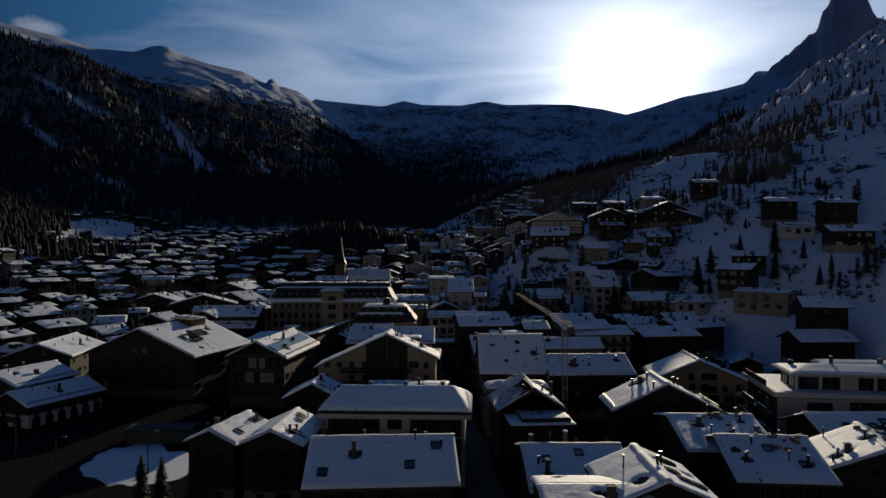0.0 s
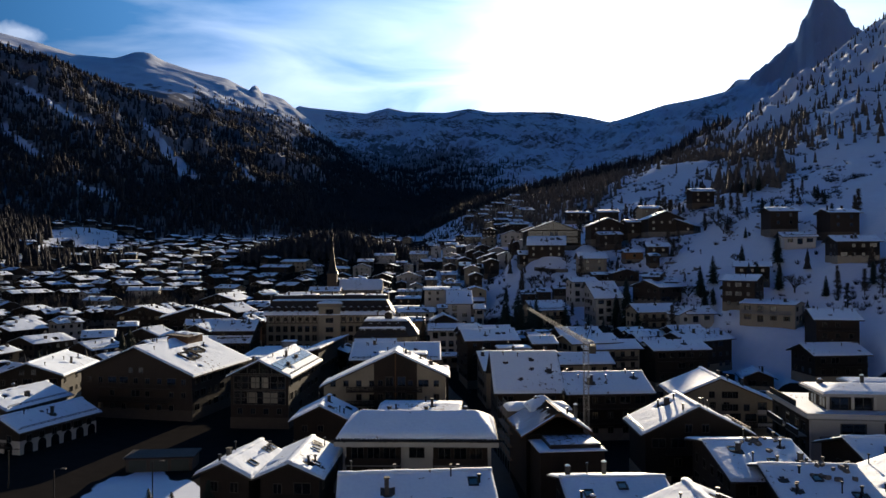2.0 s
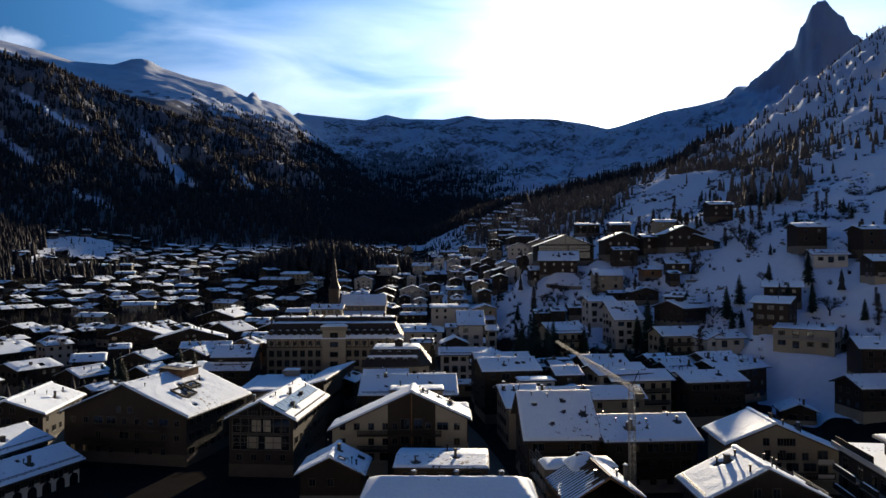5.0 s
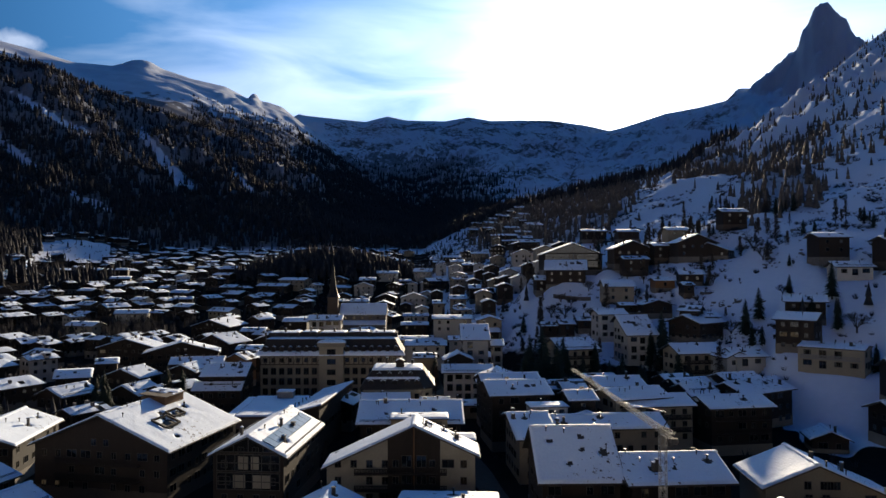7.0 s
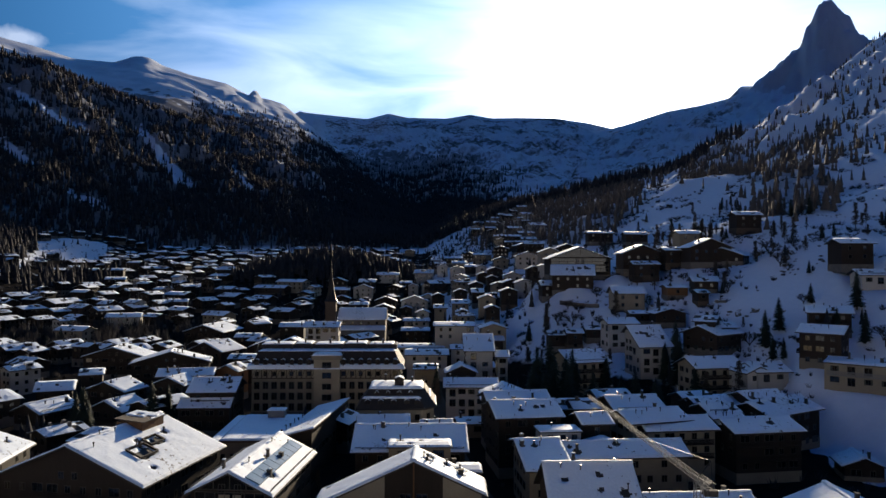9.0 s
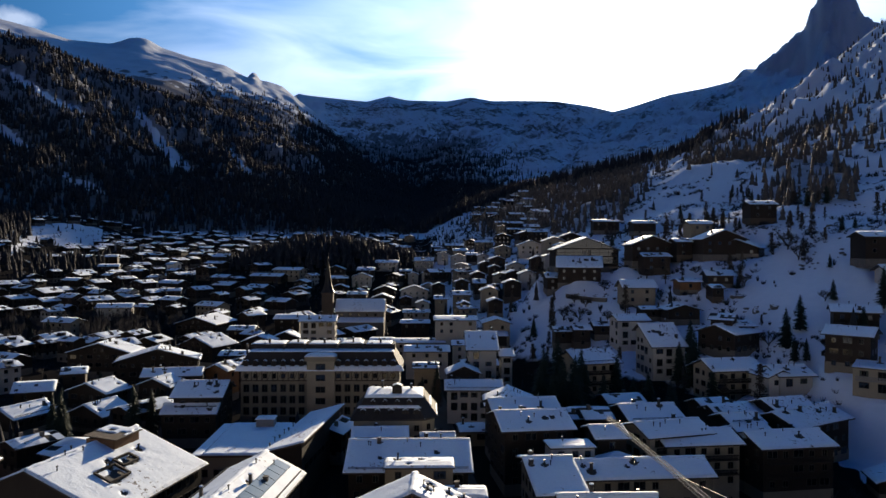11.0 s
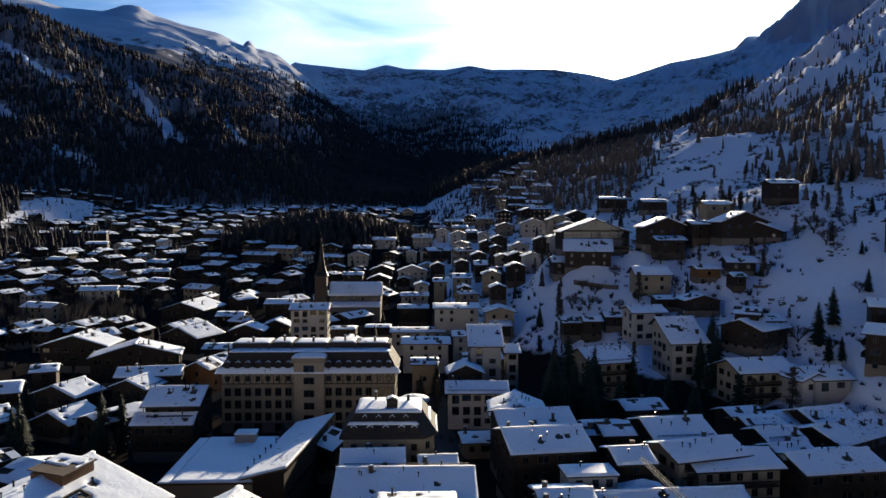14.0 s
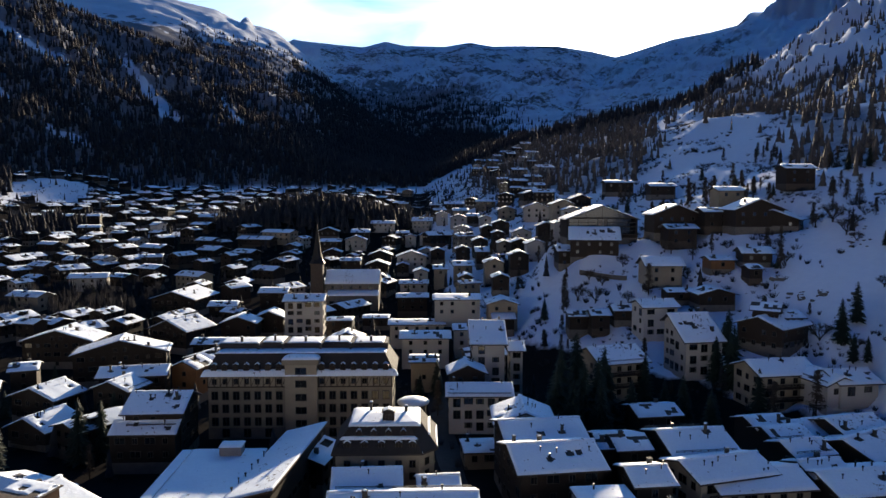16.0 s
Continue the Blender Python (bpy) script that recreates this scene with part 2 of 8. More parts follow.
def ground_material():
    m = bpy.data.materials.new("alpine_ground")
    m.use_nodes = True
    n, l = m.node_tree.nodes, m.node_tree.links
    b = n["Principled BSDF"]
    b.inputs["Roughness"].default_value, b.inputs["Specular IOR Level"].default_value = 0.9, 0.0
    geo = n.new("ShaderNodeNewGeometry")
    sep = n.new("ShaderNodeSeparateXYZ")
    l.new(geo.outputs["Normal"], sep.inputs[0])

    def tex(scale, detail, rough=0.6):
        t = n.new("ShaderNodeTexNoise")
        t.inputs["Scale"].default_value, t.inputs["Detail"].default_value, t.inputs["Roughness"].default_value = scale, detail, rough
        l.new(geo.outputs["Position"], t.inputs["Vector"])
        return t.outputs["Fac"]

    def calc(op, a, b_, clamp=False):
        q = n.new("ShaderNodeMath")
        q.operation, q.use_clamp = op, clamp
        for k, v in enumerate((a, b_)):
            if isinstance(v, (int, float)):
                q.inputs[k].default_value = v
            else:
                l.new(v, q.inputs[k])
        return q.outputs[0]

    def blend(f, a, b_):
        q = n.new("ShaderNodeMix")
        q.data_type = "RGBA"
        l.new(f, q.inputs["Factor"])
        for key, v in (("A", a), ("B", b_)):
            if isinstance(v, tuple):
                q.inputs[key].default_value = (*v, 1)
            else:
                l.new(v, q.inputs[key])
        return q.outputs["Result"]

    big, mid, fine = tex(0.006, 8.0, 0.65), tex(0.03, 8.0, 0.7), tex(0.4, 6.0)
    # rock is paled, with some of the distance haze mixed in
    rock = blend(mid, (0.27, 0.26, 0.255), (0.09, 0.087, 0.086))
    snow = blend(fine, (0.80, 0.84, 0.90), (0.66, 0.71, 0.79))
    # rock shows through where the slope is steep and the wind has swept it
    steep = calc("MULTIPLY", calc("SUBTRACT", calc("ADD", calc("MULTIPLY", mid, 0.42), 0.63), sep.outputs["Z"]), 7.0, True)
    bare = n.new("ShaderNodeAttribute")
    bare.attribute_name = "rockiness"
    swept = calc("MULTIPLY", calc("SUBTRACT", calc("ADD", calc("ADD", calc("MULTIPLY", mid, 0.8), calc("MULTIPLY", big, 0.6)), calc("MULTIPLY", bare.outputs["Fac"], 0.42)), 0.92), 9.0, True)
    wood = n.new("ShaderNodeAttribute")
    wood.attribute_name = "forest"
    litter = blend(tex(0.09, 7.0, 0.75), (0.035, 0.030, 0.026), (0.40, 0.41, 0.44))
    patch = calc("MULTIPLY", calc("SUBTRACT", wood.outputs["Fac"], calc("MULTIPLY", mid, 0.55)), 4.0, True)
    steep = calc("MULTIPLY", steep, calc("MULTIPLY", bare.outputs["Fac"], 1.6, True))
    col = blend(calc("MAXIMUM", steep, swept), snow, rock)
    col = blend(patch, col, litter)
    # village ground: bare earth and asphalt, blackened for the shade between the houses
    shaded_town = n.new("ShaderNodeAttribute")
    shaded_town.attribute_name = "shaded_town"
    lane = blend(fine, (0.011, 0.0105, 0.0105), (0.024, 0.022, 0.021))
    col = blend(calc("MULTIPLY", calc("SUBTRACT", shaded_town.outputs["Fac"], calc("MULTIPLY", tex(0.06, 5.0), 1.05)), 7.0, True), col, lane)
    l.new(col, b.inputs["Base Color"])
    bp = n.new("ShaderNodeBump")
    bp.inputs["Strength"].default_value, bp.inputs["Distance"].default_value = 0.3, 0.12
    l.new(fine, bp.inputs["Height"])
    l.new(bp.outputs["Normal"], b.inputs["Normal"])
    return m


GROUND = ground_material()
# ---------------------------------------------------------------- terrain
O_X, O_Y, O_Z = -10.7, 42.0, 46.8      # the middle of the flight, from which the skyline is laid out


def smooth(t):
    t = np.clip(t, 0.0, 1.0)
    return t * t * (3 - 2 * t)


def fractal(x, y, size, octaves=4, seed=0.0):
    """Ridged value noise from sines, cheap and repeatable, about -1 to 1."""
    out, amp, k = 0.0, 0.5, 2 * math.pi / size
    for n in range(octaves):
        a = 0.7 + 1.9 * n + seed
        u, v = math.cos(a) * x + math.sin(a) * y, -math.sin(a) * x + math.cos(a) * y
        out = out + amp * np.sin(k * u + 1.7 * np.sin(k * 0.63 * v + a)) * np.cos(k * 0.81 * v + 1.3 * np.sin(k * 0.47 * u - a))
        amp, k = amp * 0.55, k * 2.1
    return out


def valley(x, y):
    """Height of the valley floor, the terrace on the west side and the wooded knoll behind the church."""
    x, y = np.asarray(x, float), np.asarray(y, float)
    rise = 0.02 * np.clip(y - 200, 0, 200) + 0.085 * np.clip(y - 400, 0, 800)
    s = np.minimum(0.826 * (x - 90) + 0.565 * (y - 195), 0.9 * (x + 18))
    hill = 0.52 * np.clip(s, 0, 62) + 0.40 * np.clip(s - 62, 0, 60) + 0.27 * np.clip(s - 122, 0, 700)
    hill = hill * (0.35 + 0.65 * smooth((y - 120) / 90)) * np.where(s > 0, smooth(s / 14), 0)
    knoll = 24 * np.exp(-((x + 92) / 74) ** 2 - ((y - 640) / 58) ** 2)
    west = 0.30 * np.clip(-x - 0.33 * np.clip(y, 0, 2000) - 118, 0, 500) * smooth((y - 150) / 300)
    ripple = smooth((s - 62) / 60) * (3.0 * fractal(x, y, 84, 4, 0.4) + 1.0 * np.abs(fractal(x, y, 31, 4, 2.2)))
    meadow = 20 * smooth((y - 850) / 120) * np.exp(-((x + 440) / 50) ** 2) * smooth((1080 - y) / 90)
    return rise + hill + knoll + west + ripple + meadow


# Mountain chains: bearing (degrees right of north) and height of the crest (degrees above the flight's middle)
CHAINS = [
    (600, 1900, 1.1, (-180, -120, -75, -50, -40), (12, 19, 21, 19, 0)),
    (600, 1900, 1.1, (50, 75, 120, 180), (0, 19, 18, 12)),
    # foot, crest distance, steepness, bearings, heights
    (1080, 2100, 1.05, (-60, -40, -30.4, -27, -23.4, -19.5, -15.5, -11.3, -8.6, -5.1, -2.4, 0.3, 3),
     (19, 16.6, 14.0, 13.3, 12.1, 10.8, 10.0, 8.9, 7.1, 4.9, 3.0, 1.5, 0)),
    (1300, 4000, 0.9, (-70, -40, -30.4, -28.4, -26, -23.4, -22.7, -22.1, -21.5, -20.9, -20.4, -20, -18, -15.5, -13.75, -13.5, -13.15, -12.95, -12.4, -11.3, -10.4, -8, -4, 6),
     (16, 16, 14.9, 14.6, 14.1, 14.15, 14.4, 14.68, 14.78, 14.7, 14.45, 14.25, 13.75, 13.35, 12.55, 13.0, 12.95, 12.45, 12.4, 12.1, 11.4, 9.5, 7, 0)),
    (1350, 4850, 1.35, (-24, -14, -10, -9.5, -6.9, -4.7, -3, -1.5, 1.6, 3.5, 5.2, 7.5, 10.2, 12.8, 15.4, 20, 30),
     (4, 9, 11.6, 11.5, 11.3, 11.15, 11.6, 11.3, 11.25, 11.55, 11.25, 11.25, 11.15, 10.7, 10, 8, 3)),
    (1200, 4700, 1.2, (-2, 5, 12.8, 15.4, 18.7, 21.2, 23.1, 23.9, 25.5, 27.3, 32, 45),
     (0, 4.5, 9.9, 10.4, 11.3, 11.6, 11.95, 12.75, 12.6, 12.7, 13, 13)),
    (430, 1500, 1.1, (3, 7, 11, 15.3, 17.5, 19.5, 23.5, 27.3, 30.9, 33.2, 40, 60, 90),
     (-2, 0, 1.2, 3.8, 5.6, 6.9, 9.1, 11.1, 13.8, 15.4, 18, 20, 18)),
]
PEAK_B = (22, 25, 26.05, 27.8, 28.0, 28.17, 28.6, 28.76, 29.0, 29.25, 29.76, 30.24, 31.03, 31.5, 32.03, 33, 38)
PEAK_H = (10, 13.0, 13.7, 15.15, 15.7, 16.4, 16.8, 17.45, 17.9, 18.05, 17.9, 17.35, 16.65, 15.55, 15.05, 14.3, 11)


PADS = []          # levelled building plots on the slope: centre, radius, level


def height(x, y):
    """Height of the ground anywhere."""
    x, y = np.asarray(x, float), np.asarray(y, float)
    dx, dy = x - O_X, y - O_Y
    r = np.hypot(dx, dy) + 1e-6
    bearing = np.degrees(np.arctan2(dx, dy))
    low = valley(x, y)
    for px, py, pr, level in PADS:
        w = smooth((1.75 - np.hypot(x - px, y - py) / pr) / 0.75)
        low = low * (1 - w) + level * w
    top = low
    rough = fractal(x, y, 420, 5) + 0.35 * fractal(x, y, 60, 3, 2.0)
    for foot, crest, steep, bearings, heights in CHAINS:
        t = (r - foot) / (crest - foot)
        # spurs bend and soften below the crest
        bent = bearing + 2.4 * fractal(x, y, 700, 3, 9.0) * np.clip(1 - t, 0, 1) ** 0.7
        broad = sum(np.interp(bent + d, bearings, heights, left=0, right=0) for d in (-2.6, -1.3, 0, 1.3, 2.6)) / 5
        fine = sum(np.interp(bent + d, bearings, heights, left=0, right=0) for d in (-0.1, 0, 0.1)) / 3
        sharp = smooth((t - 0.72) / 0.24)
        tall = O_Z + np.tan(np.radians(broad * (1 - sharp) + fine * sharp)) * crest
        up = np.clip(t, 0, 1) ** steep
        rough_ = fractal(x, y, 800, 3, 2.5) if crest == 4000 else rough
        gully = rough_ * 75 * np.clip(t, 0, 1) * (1 - np.clip(t, 0, 1) ** 5) * np.clip(tall / 400, 0, 1)
        back = np.clip(t - 1, 0, 3)
        calm = 0.30 if crest == 4000 else 1.0
        h = tall * up - tall * 0.35 * back + calm * gully - 20 * (t < 0)
        base = np.minimum(low, 95)
        h = np.where(t > 0, base * (1 - np.clip(t, 0, 1)) + h, -50)
        top = np.maximum(top, np.where((bearing > bearings[0]) & (bearing < bearings[-1]), h, -50))
    tall = O_Z + np.tan(np.radians(np.interp(bearing, PEAK_B, PEAK_H, left=0, right=0))) * 4500
    t = (r - 3300) / 1200
    h = np.where(t > 0, tall * np.clip(t, 0, 1) ** 1.2 - tall * 0.5 * np.clip(t - 1, 0, 2) + (rough * 50 + 260 * (0.35 - np.abs(fractal(x, y, 420, 4, 5.0))) + 140 * (0.3 - np.abs(fractal(x, y, 130, 4, 8.0)))) * np.clip(t, 0, 1) * (1 - 0.85 * np.clip(t, 0, 1) ** 4), -50)
    return np.maximum(top, h)


# ---------------------------------------------------------------- mesh helpers
def mesh_of(name, verts, faces, mats, slots=None, smooth_faces=False):
    me = bpy.data.meshes.new(name)
    me.from_pydata([tuple(v) for v in verts], [], faces)
    for m in mats if isinstance(mats, (list, tuple)) else [mats]:
        me.materials.append(m)
    if slots is not None:
        me.polygons.foreach_set("material_index", slots)
    if smooth_faces:
        me.polygons.foreach_set("use_smooth", [True] * len(me.polygons))
    me.update()
    return me


def part(name, me, parent, at=None, label=""):
    ob = new(name, me)
    ob.parent = parent
    if at is not None:
        ob.matrix_basis = at
    return tagged(ob, label)


class Soup:
    """Collects boxes, beams and loose polygons into one mesh."""

    def __init__(self):
        self.v, self.f, self.s = [], [], []

    def poly(self, pts, faces, slot=0):
        n = len(self.v)
        self.v += [tuple(p) for p in pts]
        self.f += [tuple(n + i for i in f) for f in faces]
        self.s += [slot] * len(faces)

    def box(self, x0, x1, y0, y1, z0, z1, slot=0, taper=0.0):
        t = taper
        self.poly([(x0, y0, z0), (x1, y0, z0), (x1, y1, z0), (x0, y1, z0),
                   (x0 + t, y0 + t, z1), (x1 - t, y0 + t, z1), (x1 - t, y1 - t, z1), (x0 + t, y1 - t, z1)],
                  [(3, 2, 1, 0), (4, 5, 6, 7), (0, 1, 5, 4), (1, 2, 6, 5), (2, 3, 7, 6), (3, 0, 4, 7)], slot)

    def beam(self, a, b, w, slot=0, sides=4):
        a, b = Vector(a), Vector(b)
        d = (b - a).normalized()
        u = d.cross(Vector((0, 0, 1)) if abs(d.z) < 0.9 else Vector((1, 0, 0))).normalized()
        v = d.cross(u)
        ring = [(math.cos(2 * math.pi * (k + 0.5) / sides) * u + math.sin(2 * math.pi * (k + 0.5) / sides) * v) * w * 0.7071 for k in range(sides)]
        pts = [a + r for r in ring] + [b + r for r in ring]
        faces = [(k, (k + 1) % sides, sides + (k + 1) % sides, sides + k) for k in range(sides)]
        self.poly(pts, faces + [tuple(range(sides))[::-1], tuple(range(sides, 2 * sides))], slot)

    def mesh(self, name, mats, smooth_faces=False):
        return mesh_of(name, self.v, self.f, mats, self.s, smooth_faces)


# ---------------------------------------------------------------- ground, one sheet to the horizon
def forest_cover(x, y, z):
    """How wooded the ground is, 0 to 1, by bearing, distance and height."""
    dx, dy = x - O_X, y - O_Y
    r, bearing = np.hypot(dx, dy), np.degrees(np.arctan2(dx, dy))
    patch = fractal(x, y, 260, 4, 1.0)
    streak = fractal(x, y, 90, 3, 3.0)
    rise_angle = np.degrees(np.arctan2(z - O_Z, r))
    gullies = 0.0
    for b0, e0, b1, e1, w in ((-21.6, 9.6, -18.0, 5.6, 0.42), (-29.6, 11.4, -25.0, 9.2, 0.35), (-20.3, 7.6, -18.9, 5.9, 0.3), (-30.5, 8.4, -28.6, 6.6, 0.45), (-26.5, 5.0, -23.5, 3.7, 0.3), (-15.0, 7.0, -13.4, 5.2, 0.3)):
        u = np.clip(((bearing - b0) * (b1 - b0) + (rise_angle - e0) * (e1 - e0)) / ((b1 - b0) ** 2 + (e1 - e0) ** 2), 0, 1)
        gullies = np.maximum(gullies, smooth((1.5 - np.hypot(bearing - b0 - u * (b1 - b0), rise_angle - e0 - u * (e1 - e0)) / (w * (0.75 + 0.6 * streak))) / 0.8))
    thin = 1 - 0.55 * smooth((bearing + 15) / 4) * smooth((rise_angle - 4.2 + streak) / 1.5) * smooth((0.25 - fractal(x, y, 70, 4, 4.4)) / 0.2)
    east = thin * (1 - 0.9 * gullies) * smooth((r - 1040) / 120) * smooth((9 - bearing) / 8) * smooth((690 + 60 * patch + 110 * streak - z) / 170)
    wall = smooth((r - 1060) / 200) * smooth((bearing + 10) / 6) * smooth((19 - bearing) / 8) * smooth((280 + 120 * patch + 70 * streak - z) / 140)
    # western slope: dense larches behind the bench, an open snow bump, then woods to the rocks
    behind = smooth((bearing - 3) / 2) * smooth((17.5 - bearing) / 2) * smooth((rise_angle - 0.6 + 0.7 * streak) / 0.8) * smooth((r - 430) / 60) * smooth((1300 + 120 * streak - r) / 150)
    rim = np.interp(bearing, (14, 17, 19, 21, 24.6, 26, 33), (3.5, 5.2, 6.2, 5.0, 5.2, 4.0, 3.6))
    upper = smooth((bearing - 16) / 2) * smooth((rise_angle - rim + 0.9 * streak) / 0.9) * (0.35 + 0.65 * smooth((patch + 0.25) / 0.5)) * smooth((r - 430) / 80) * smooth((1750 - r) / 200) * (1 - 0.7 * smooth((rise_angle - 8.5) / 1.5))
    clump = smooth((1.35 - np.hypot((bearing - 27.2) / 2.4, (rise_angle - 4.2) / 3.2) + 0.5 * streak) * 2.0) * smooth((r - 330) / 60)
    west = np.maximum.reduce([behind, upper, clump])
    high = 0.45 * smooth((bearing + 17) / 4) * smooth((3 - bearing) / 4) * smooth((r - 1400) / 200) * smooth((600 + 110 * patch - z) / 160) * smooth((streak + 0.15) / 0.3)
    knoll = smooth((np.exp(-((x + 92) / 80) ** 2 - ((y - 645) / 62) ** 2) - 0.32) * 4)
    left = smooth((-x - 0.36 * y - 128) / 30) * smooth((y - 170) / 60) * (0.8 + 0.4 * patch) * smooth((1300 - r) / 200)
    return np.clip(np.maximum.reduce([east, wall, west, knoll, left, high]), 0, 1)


# Open snow among the houses: centre, half length, half depth
FIELDS = [(-50.5, 117, 9.5, 10), (-100, 112, 18, 10), (97, 212, 15, 20), (-430, 915, 33, 56), (-66, 193, 9, 8), (-250, 900, 40, 16), (-60, 470, 14, 8),
          (-150, 660, 30, 12), (-205, 640, 25, 10), (45, 235, 7, 12), (62, 222, 6, 8), (-190, 395, 12, 8)]


def shaded_town_cover(x, y):
    """Cleared lanes, yards and gardens of the village with the shade between the houses, 0 to 1."""
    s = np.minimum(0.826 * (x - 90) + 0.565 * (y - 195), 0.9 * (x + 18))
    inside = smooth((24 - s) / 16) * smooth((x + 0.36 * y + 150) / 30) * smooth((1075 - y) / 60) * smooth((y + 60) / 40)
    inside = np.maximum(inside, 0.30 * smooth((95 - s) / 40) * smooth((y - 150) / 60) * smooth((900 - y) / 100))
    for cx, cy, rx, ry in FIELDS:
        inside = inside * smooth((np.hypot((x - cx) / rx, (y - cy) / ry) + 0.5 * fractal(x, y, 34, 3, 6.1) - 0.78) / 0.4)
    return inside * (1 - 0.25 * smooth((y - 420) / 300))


def ground():
    bearings = np.radians(np.concatenate([np.arange(-180, -46, 4.0), np.arange(-46, 48, 0.16), np.arange(48, 180, 4.0)]))
    radii = np.concatenate([[0.5], np.geomspace(14, 1000, 170), np.geomspace(1014, 5600, 215)])
    B, R = np.meshgrid(bearings, radii, indexing="ij")
    X, Y = O_X + R * np.sin(B), O_Y + R * np.cos(B)
    Z = height(X, Y)
    nb, nr = B.shape
    idx = np.arange(nb * nr).reshape(nb, nr)
    nxt = np.roll(idx, -1, axis=0)
    quads = np.stack([idx[:, :-1], idx[:, 1:], nxt[:, 1:], nxt[:, :-1]], -1).reshape(-1, 4)
    me = bpy.data.meshes.new("ground")
    me.vertices.add(nb * nr)
    me.vertices.foreach_set("co", np.stack([X, Y, Z], -1).ravel().astype(np.float32))
    me.loops.add(quads.size)
    me.loops.foreach_set("vertex_index", quads.ravel().astype(np.int32))
    me.polygons.add(len(quads))
    me.polygons.foreach_set("loop_start", np.arange(0, quads.size, 4, dtype=np.int32))
    me.polygons.foreach_set("use_smooth", np.ones(len(quads), dtype=bool))
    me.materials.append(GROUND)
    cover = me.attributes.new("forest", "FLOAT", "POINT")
    # western forest floor shows more snow, lightened for the haze over it
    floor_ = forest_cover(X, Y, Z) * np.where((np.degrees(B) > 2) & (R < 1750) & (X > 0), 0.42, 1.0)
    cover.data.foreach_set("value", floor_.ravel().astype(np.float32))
    lanes = me.attributes.new("shaded_town", "FLOAT", "POINT")
    lanes.data.foreach_set("value", shaded_town_cover(X, Y).ravel().astype(np.float32))
    # less rock to the right: haze there is put into the ground colour
    far = smooth((R - 1700) / 900) * (0.75 + 0.5 * fractal(X, Y, 700, 3, 4.0))
    snowy = np.degrees(B) < -8
    rocky = me.attributes.new("rockiness", "FLOAT", "POINT")
    rocky.data.foreach_set("value", np.where(snowy, far * 0.17, np.where(np.degrees(B) > 24, far * 0.22, np.where(np.degrees(B) > 12, far * 0.55, far * 0.72))).ravel().astype(np.float32))
    me.update(calc_edges=True)
    me.validate()
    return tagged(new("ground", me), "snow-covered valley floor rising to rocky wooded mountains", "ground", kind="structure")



# ---------------------------------------------------------------- houses
def plate(xs, zs, solid, y0, y1):
    """A plate cut out of a grid of cells, as one connected mesh."""
    s = Soup()
    at = {}

    def vert(i, k, y):
        if (i, k, y) not in at:
            at[(i, k, y)] = len(s.v)
            s.v.append((xs[i], y, zs[k]))
        return at[(i, k, y)]
    cells = {(i, k) for i in range(len(xs) - 1) for k in range(len(zs) - 1) if solid(i, k)}
    for i, k in cells:
        q = ((i, k), (i + 1, k), (i + 1, k + 1), (i, k + 1))
        s.f.append(tuple(vert(a, b, y0) for a, b in q))
        s.f.append(tuple(vert(a, b, y1) for a, b in q[::-1]))
        for (di, dk), (p, r) in (((0, -1), (q[0], q[1])), ((1, 0), (q[1], q[2])), ((0, 1), (q[2], q[3])), ((-1, 0), (q[3], q[0]))):
            if (i + di, k + dk) not in cells:
                s.f.append((vert(*p, y0), vert(*p, y1), vert(*r, y1), vert(*r, y0)))
    s.s = [0] * len(s.f)
    return s


def window_meshes(w, h):
    xs, zs = (-w / 2, -w / 2 + 0.09, -0.035, 0.035, w / 2 - 0.09, w / 2), (0, 0.09, h - 0.09, h)
    frame_me = plate(xs, zs, lambda i, k: not (k == 1 and i in (1, 3)), -0.07, 0.02).mesh("window", [FRAME])
    p = Soup()
    p.box(-w / 2 + 0.08, w / 2 - 0.08, -0.03, -0.005, 0.08, h - 0.08)
    return frame_me, p.mesh("pane", [GLASS])


WIN = {"small": window_meshes(1.15, 1.35), "wide": window_meshes(2.2, 1.5), "door": window_meshes(1.8, 2.1)}
_sh = Soup()
_sh.box(-0.17, 0.17, -0.06, 0.0, -0.02, 1.37)
SHUTTER_LEAF = _sh.mesh("shutter", [SHUTTER])


def far_window(w, h):
    """A window of a far house: frame and glass as one plate."""
    q = plate((-w / 2, -w / 2 + 0.1, w / 2 - 0.1, w / 2), (0, 0.1, h - 0.1, h), lambda i, k: True, -0.05, 0.02)
    q.s = [1 if all(abs(q.v[c][0]) < w / 2 and 0.05 < q.v[c][2] < h - 0.05 for c in f) else 0 for f in q.f]
    return q.mesh("window", [FRAME, GLASS])


FAR_WIN = {"small": far_window(1.15, 1.35), "wide": far_window(2.2, 1.5), "door": far_window(1.8, 2.1)}


def add_window(parent, kind, m, pane=True, shutters=False):
    fm, pm = WIN[kind]
    w = part("window", fm if pane else FAR_WIN[kind], parent, m)
    if pane:
        part("pane", pm, w)
    if shutters:
        for u in (-0.77, 0.77):
            part("shutter", SHUTTER_LEAF, w, pose(u, 0, 0))
    return w


def chimney_mesh(w, h, rng):
    s = Soup()
    s.box(-w / 2, w / 2, -w / 2, w / 2, -1.2, h)
    s.box(-w / 2 - 0.08, w / 2 + 0.08, -w / 2 - 0.08, w / 2 + 0.08, h, h + 0.12)
    return s.mesh("chimney", [CHIMNEY_STONE])


